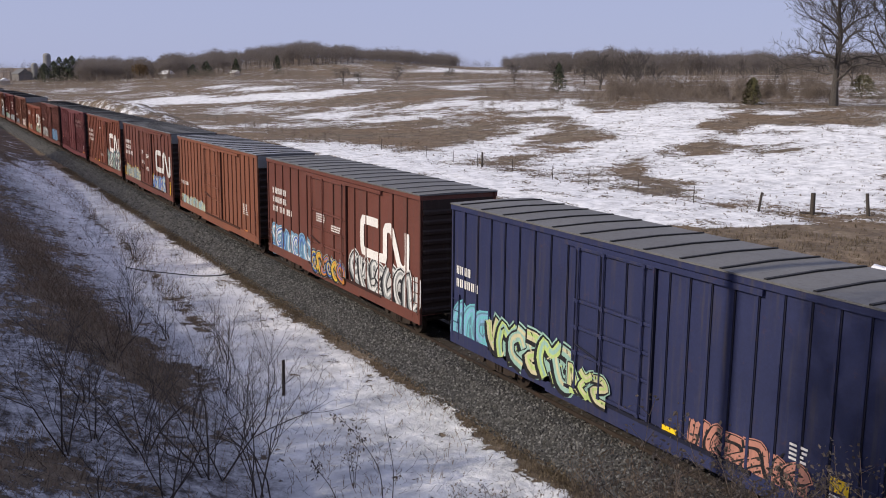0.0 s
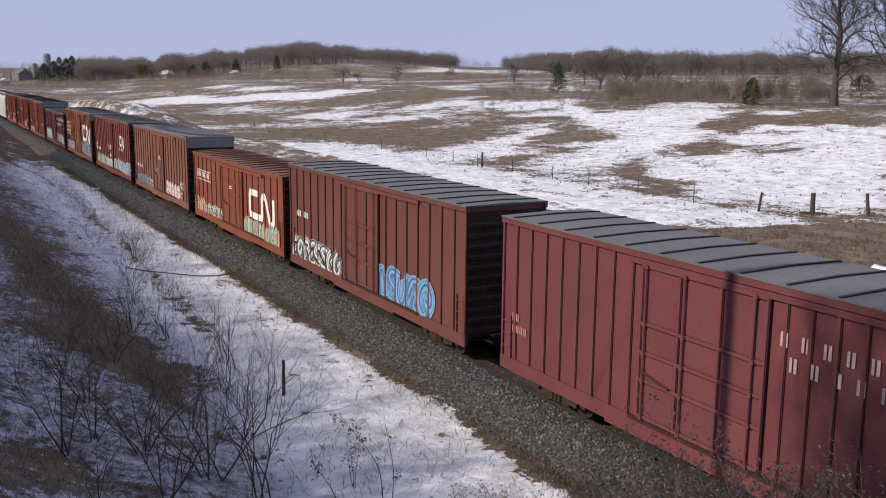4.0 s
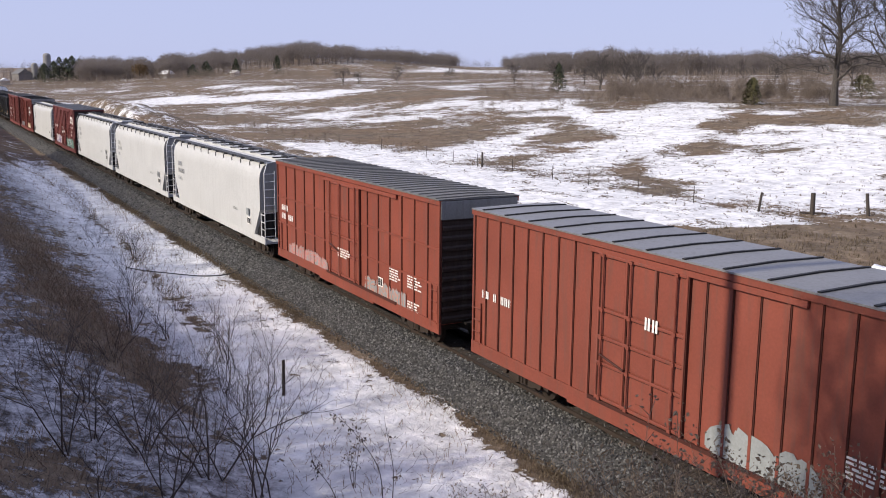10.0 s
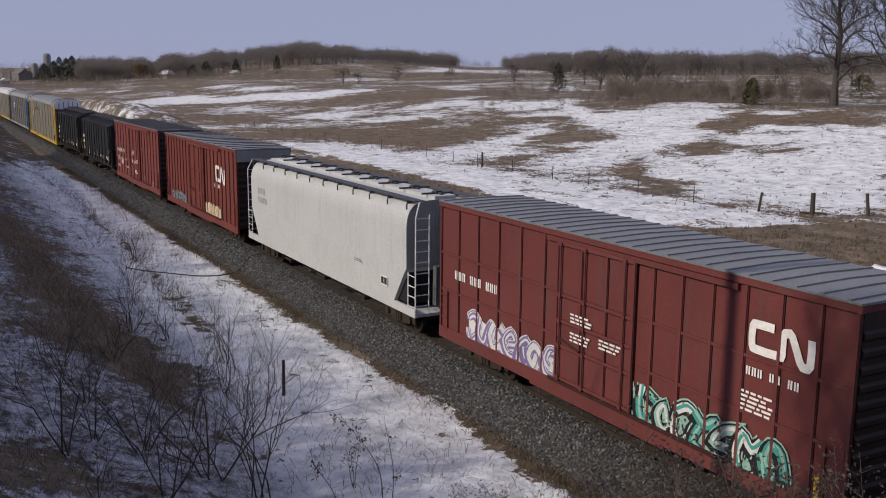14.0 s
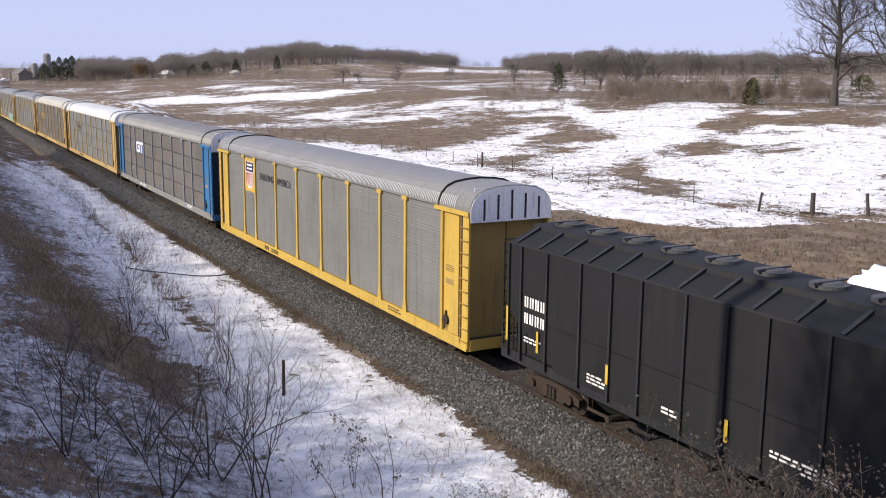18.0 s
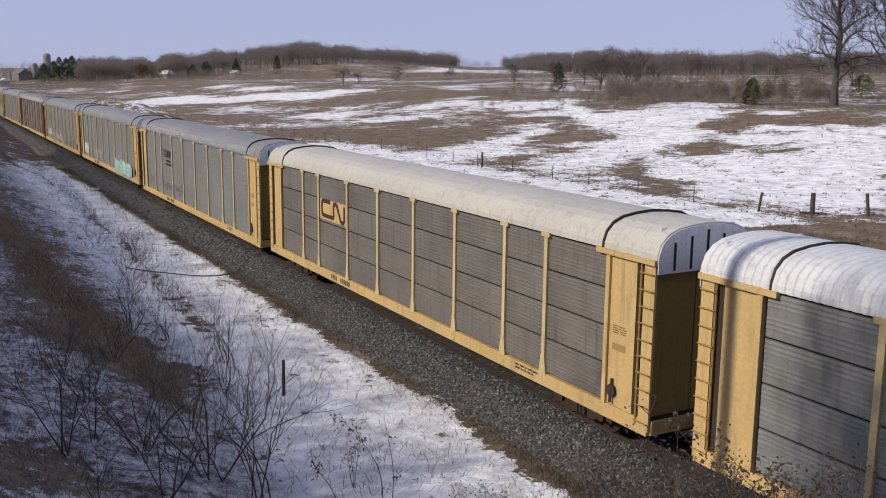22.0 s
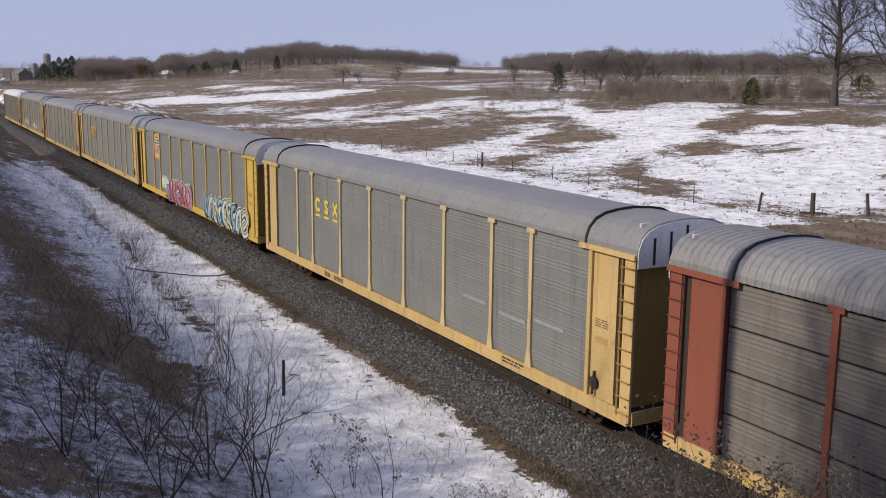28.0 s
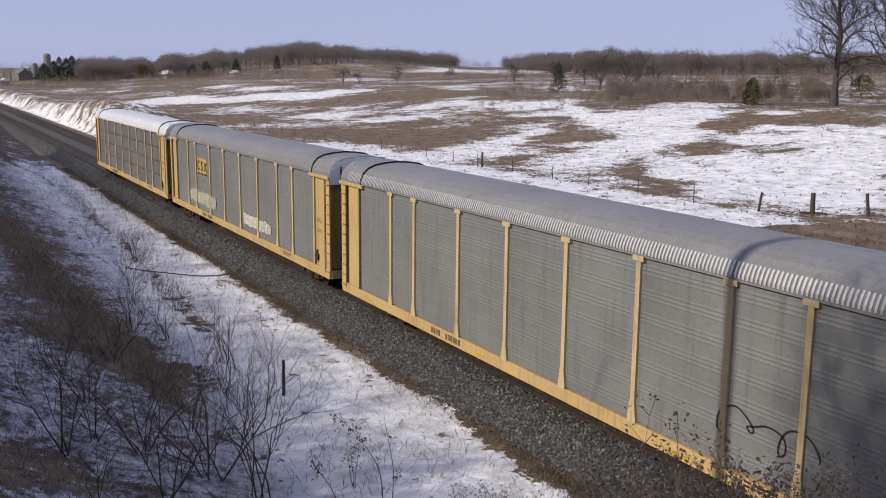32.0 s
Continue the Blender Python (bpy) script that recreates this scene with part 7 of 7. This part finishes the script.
# ---- fence, posts, hose, snow pile ----
for i in range(27):
    x = -51.7 - i * 5.9 - 0.4 * (i % 3)
    y = 33.2 + 0.15 * math.sin(i)
    p = tube(bmesh.new(), (0, 0, -0.3), (rg.uniform(-0.05, 0.05), 0, 1.25), 0.035, 0.03, 6)
    f = thing("fence_post", "thin steel fence post in the snowy field", "fence post", group="field fence", data=mesh_of(p, "fence_post", wood_m))
    f.location = (x, y, ground_z(x, y))
for (x, y, r, tilt, h) in ((-46.5, 34.2, 0.09, 9, 1.35), (-44.2, 36.8, 0.17, -1, 1.45), (-41.9, 39.5, 0.12, -8, 1.5), (-81.5, 33.3, 0.11, 0, 1.5)):
    bm = tube(bmesh.new(), (0, 0, -0.3), (0, 0, h), r, r * 0.9, 10)
    f = thing("wooden_post", "weathered dark wooden fence post leaning in snow", "fence post", group="wooden posts", data=mesh_of(bm, "wooden_post", wood_m))
    f.matrix_basis = pose(x, y, ground_z(x, y), 0, tilt, 0)
bm = tube(bmesh.new(), (0, 0, 0.05), (1.5, 0.9, 0.09), 0.07, 0.06, 8)
f = thing("fallen_rail", "dark fence rail lying in the snow", "fence rail", data=mesh_of(bm, "fallen_rail", wood_m))
f.location = (-44.9, 36.4, ground_z(-44.6, 36.6) + 0.04)
for z in (0.55, 0.85, 1.15):
    bm = bmesh.new()
    for i in range(26):
        xa, xb = -51.7 - i * 5.9, -51.7 - (i + 1) * 5.9
        tube(bm, (xa, 33.2, ground_z(xa, 33.2) + z), (xb, 33.2, ground_z(xb, 33.2) + z - 0.02), 0.006, 0.006, 3)
    thing("fence_wire", "rusty fence wire strung between thin posts", "wire", group="field fence", data=mesh_of(bm, "fence_wire", wire_m))
bm = tube(bmesh.new(), (0, 0, -0.3), (0.03, 0, 1.12), 0.055, 0.05, 8)
f = thing("marker_post", "short rusty marker post in the snow", "post", data=mesh_of(bm, "marker_post", rusty))
f.location = (-26.8, -6.8, ground_z(-26.8, -6.8))
cu = curve_through([(-48.4, -7.3), (-47.2, -6.7), (-45.9, -5.8), (-44.8, -4.7), (-44.5, -3.7), (-45.1, -2.7), (-46.0, -1.9), (-46.5, -1.2), (-46.7, -0.5)], 4)
bm = bmesh.new()
for a, b in zip(cu, cu[1:]):
    za, zb = (max(ground_z(*q), -0.07 - max(0, -1.60 - q[1]) * 0.456) + 0.05 for q in (a, b))
    tube(bm, (*a, za - 0.02), (*b, zb - 0.02), 0.024, 0.024, 6)
thing("cable", "black cable lying over snow and ballast", "cable", data=mesh_of(bm, "cable", black))
bm = bmesh.new()
bmesh.ops.create_icosphere(bm, subdivisions=5, radius=1)
for v in bm.verts:
    n = noise.fractal(v.co * 2.2, 1.0, 2.0, 5) + 0.35 * noise.fractal(v.co * 7.0, 0.8, 2.0, 4)
    v.co = Vector((v.co.x * 5.2, v.co.y * 2.2, max(v.co.z, -0.2) * 3.2)) * (1 + 0.30 * n)
for f in bm.faces:
    f.smooth = True
pile = thing("snow_pile", "lumpy heap of ploughed snow beyond the tracks", "snow pile", data=mesh_of(bm, "snow_pile", snow_m))
pile.location = (-20.3, 17.2, ground_z(-22.4, 17.2) - 0.05)

# a line pole up on the near bank throws its shade on the train
px, py = -16.05, -21.0
pz = ground_z(px, py)
pole = thing("utility_pole", "tall wooden utility pole on the bank", "utility pole")
pole.location = (px, py, pz - 0.4)
part("pole", tube(bmesh.new(), (0, 0, 0), (0, 0, 19.6 - pz), 0.19, 0.15, 12), wood_m, pole)
part("crossarm", boxes((-0.06, 0.06, -1.0, 1.0, 18.3 - pz, 18.45 - pz)), wood_m, pole)

# ---- far farm ----
def silo(x, y, r, h, cap):
    t = thing("silo", "grey concrete farm silo", "silo", group="far farm")
    t.location = (x, y, ground_z(x, y) - 0.3)
    part("drum", tube(bmesh.new(), (0, 0, 0), (0, 0, h), r, r, 20), concrete, t)
    bm = bmesh.new()
    for k in range(4):
        a0, a1 = k * math.pi / 8, (k + 1) * math.pi / 8
        tube(bm, (0, 0, h + r * 0.7 * math.sin(a0)), (0, 0, h + r * 0.7 * math.sin(a1)), r * math.cos(a0), max(0.02, r * math.cos(a1)), 16)
    part("dome", bm, cap, t)


silo(-773.7, 76, 2.7, 17, concrete)
silo(-800, 70, 2.2, 11, concrete)
silo(-790, 22, 1.5, 9, galv_dark)


def farmhouse(x, y, w, d, h, rh, turn, label, wall, roof):
    t = thing("farm_building", label, "farm building", group="far farm")
    t.matrix_basis = pose(x, y, ground_z(x, y) - 0.3, 0, 0, turn)
    part("wall", boxes((-w / 2, w / 2, -d / 2, d / 2, 0, h)), wall, t)
    bm = bmesh.new()
    prism(bm, [(-d / 2 - 0.4, h), (d / 2 + 0.4, h), (d / 2 + 0.4, h + 0.12), (0, h + rh), (-d / 2 - 0.4, h + 0.12)], -w / 2 - 0.4, w / 2 + 0.4)
    part("roof", bm, roof, t)
    for i in range(3):
        wx = -w / 2 + w * (i + 0.5) / 3
        part("window", boxes((wx - 0.5, wx + 0.5, -d / 2 - 0.06, -d / 2 - 0.01, 1.2, 2.6)), black, t)
    part("door", boxes((-0.6, 0.6, -d / 2 - 0.09, -d / 2 - 0.01, 0.3, 2.4)), wood_m, t)


grey_wall = M("grey_siding", (0.28, 0.27, 0.26), 0.7)
farmhouse(-536, 108, 7, 5, 2.4, 2.2, 20, "far farm shed with a snowy roof", grey_wall, snow_m)
farmhouse(-790, 60, 18, 10, 5, 4, 10, "far grey barn beside the silos", M("barn_grey", (0.16, 0.15, 0.145), 0.8), galv_dark)
farmhouse(-490, 132, 4, 3, 2, 1.3, 15, "small far white shed among trees", M("white_siding", (0.6, 0.6, 0.6), 0.7), snow_m)
farmhouse(-620, 34, 8, 5, 2.6, 1.8, 0, "far low house with a snowy roof near the track", grey_wall, snow_m)


# ---- what moves: every car runs on the near track ----
def travel(t):
    u = (t - 16) / 16
    return 375.974 * u + 2.7026 * u * u - 3.3305 * u ** 3 + 0.85 * (max(0.0, t - 29.5) / 2.5) ** 1.5


def motions():
    for car, rear in TRAIN:
        walk(car, [(t, pose(rear + travel(t), 0, 0)) for t in (*range(0, 29, 2), 29, 30, 31, 32)])


motions()
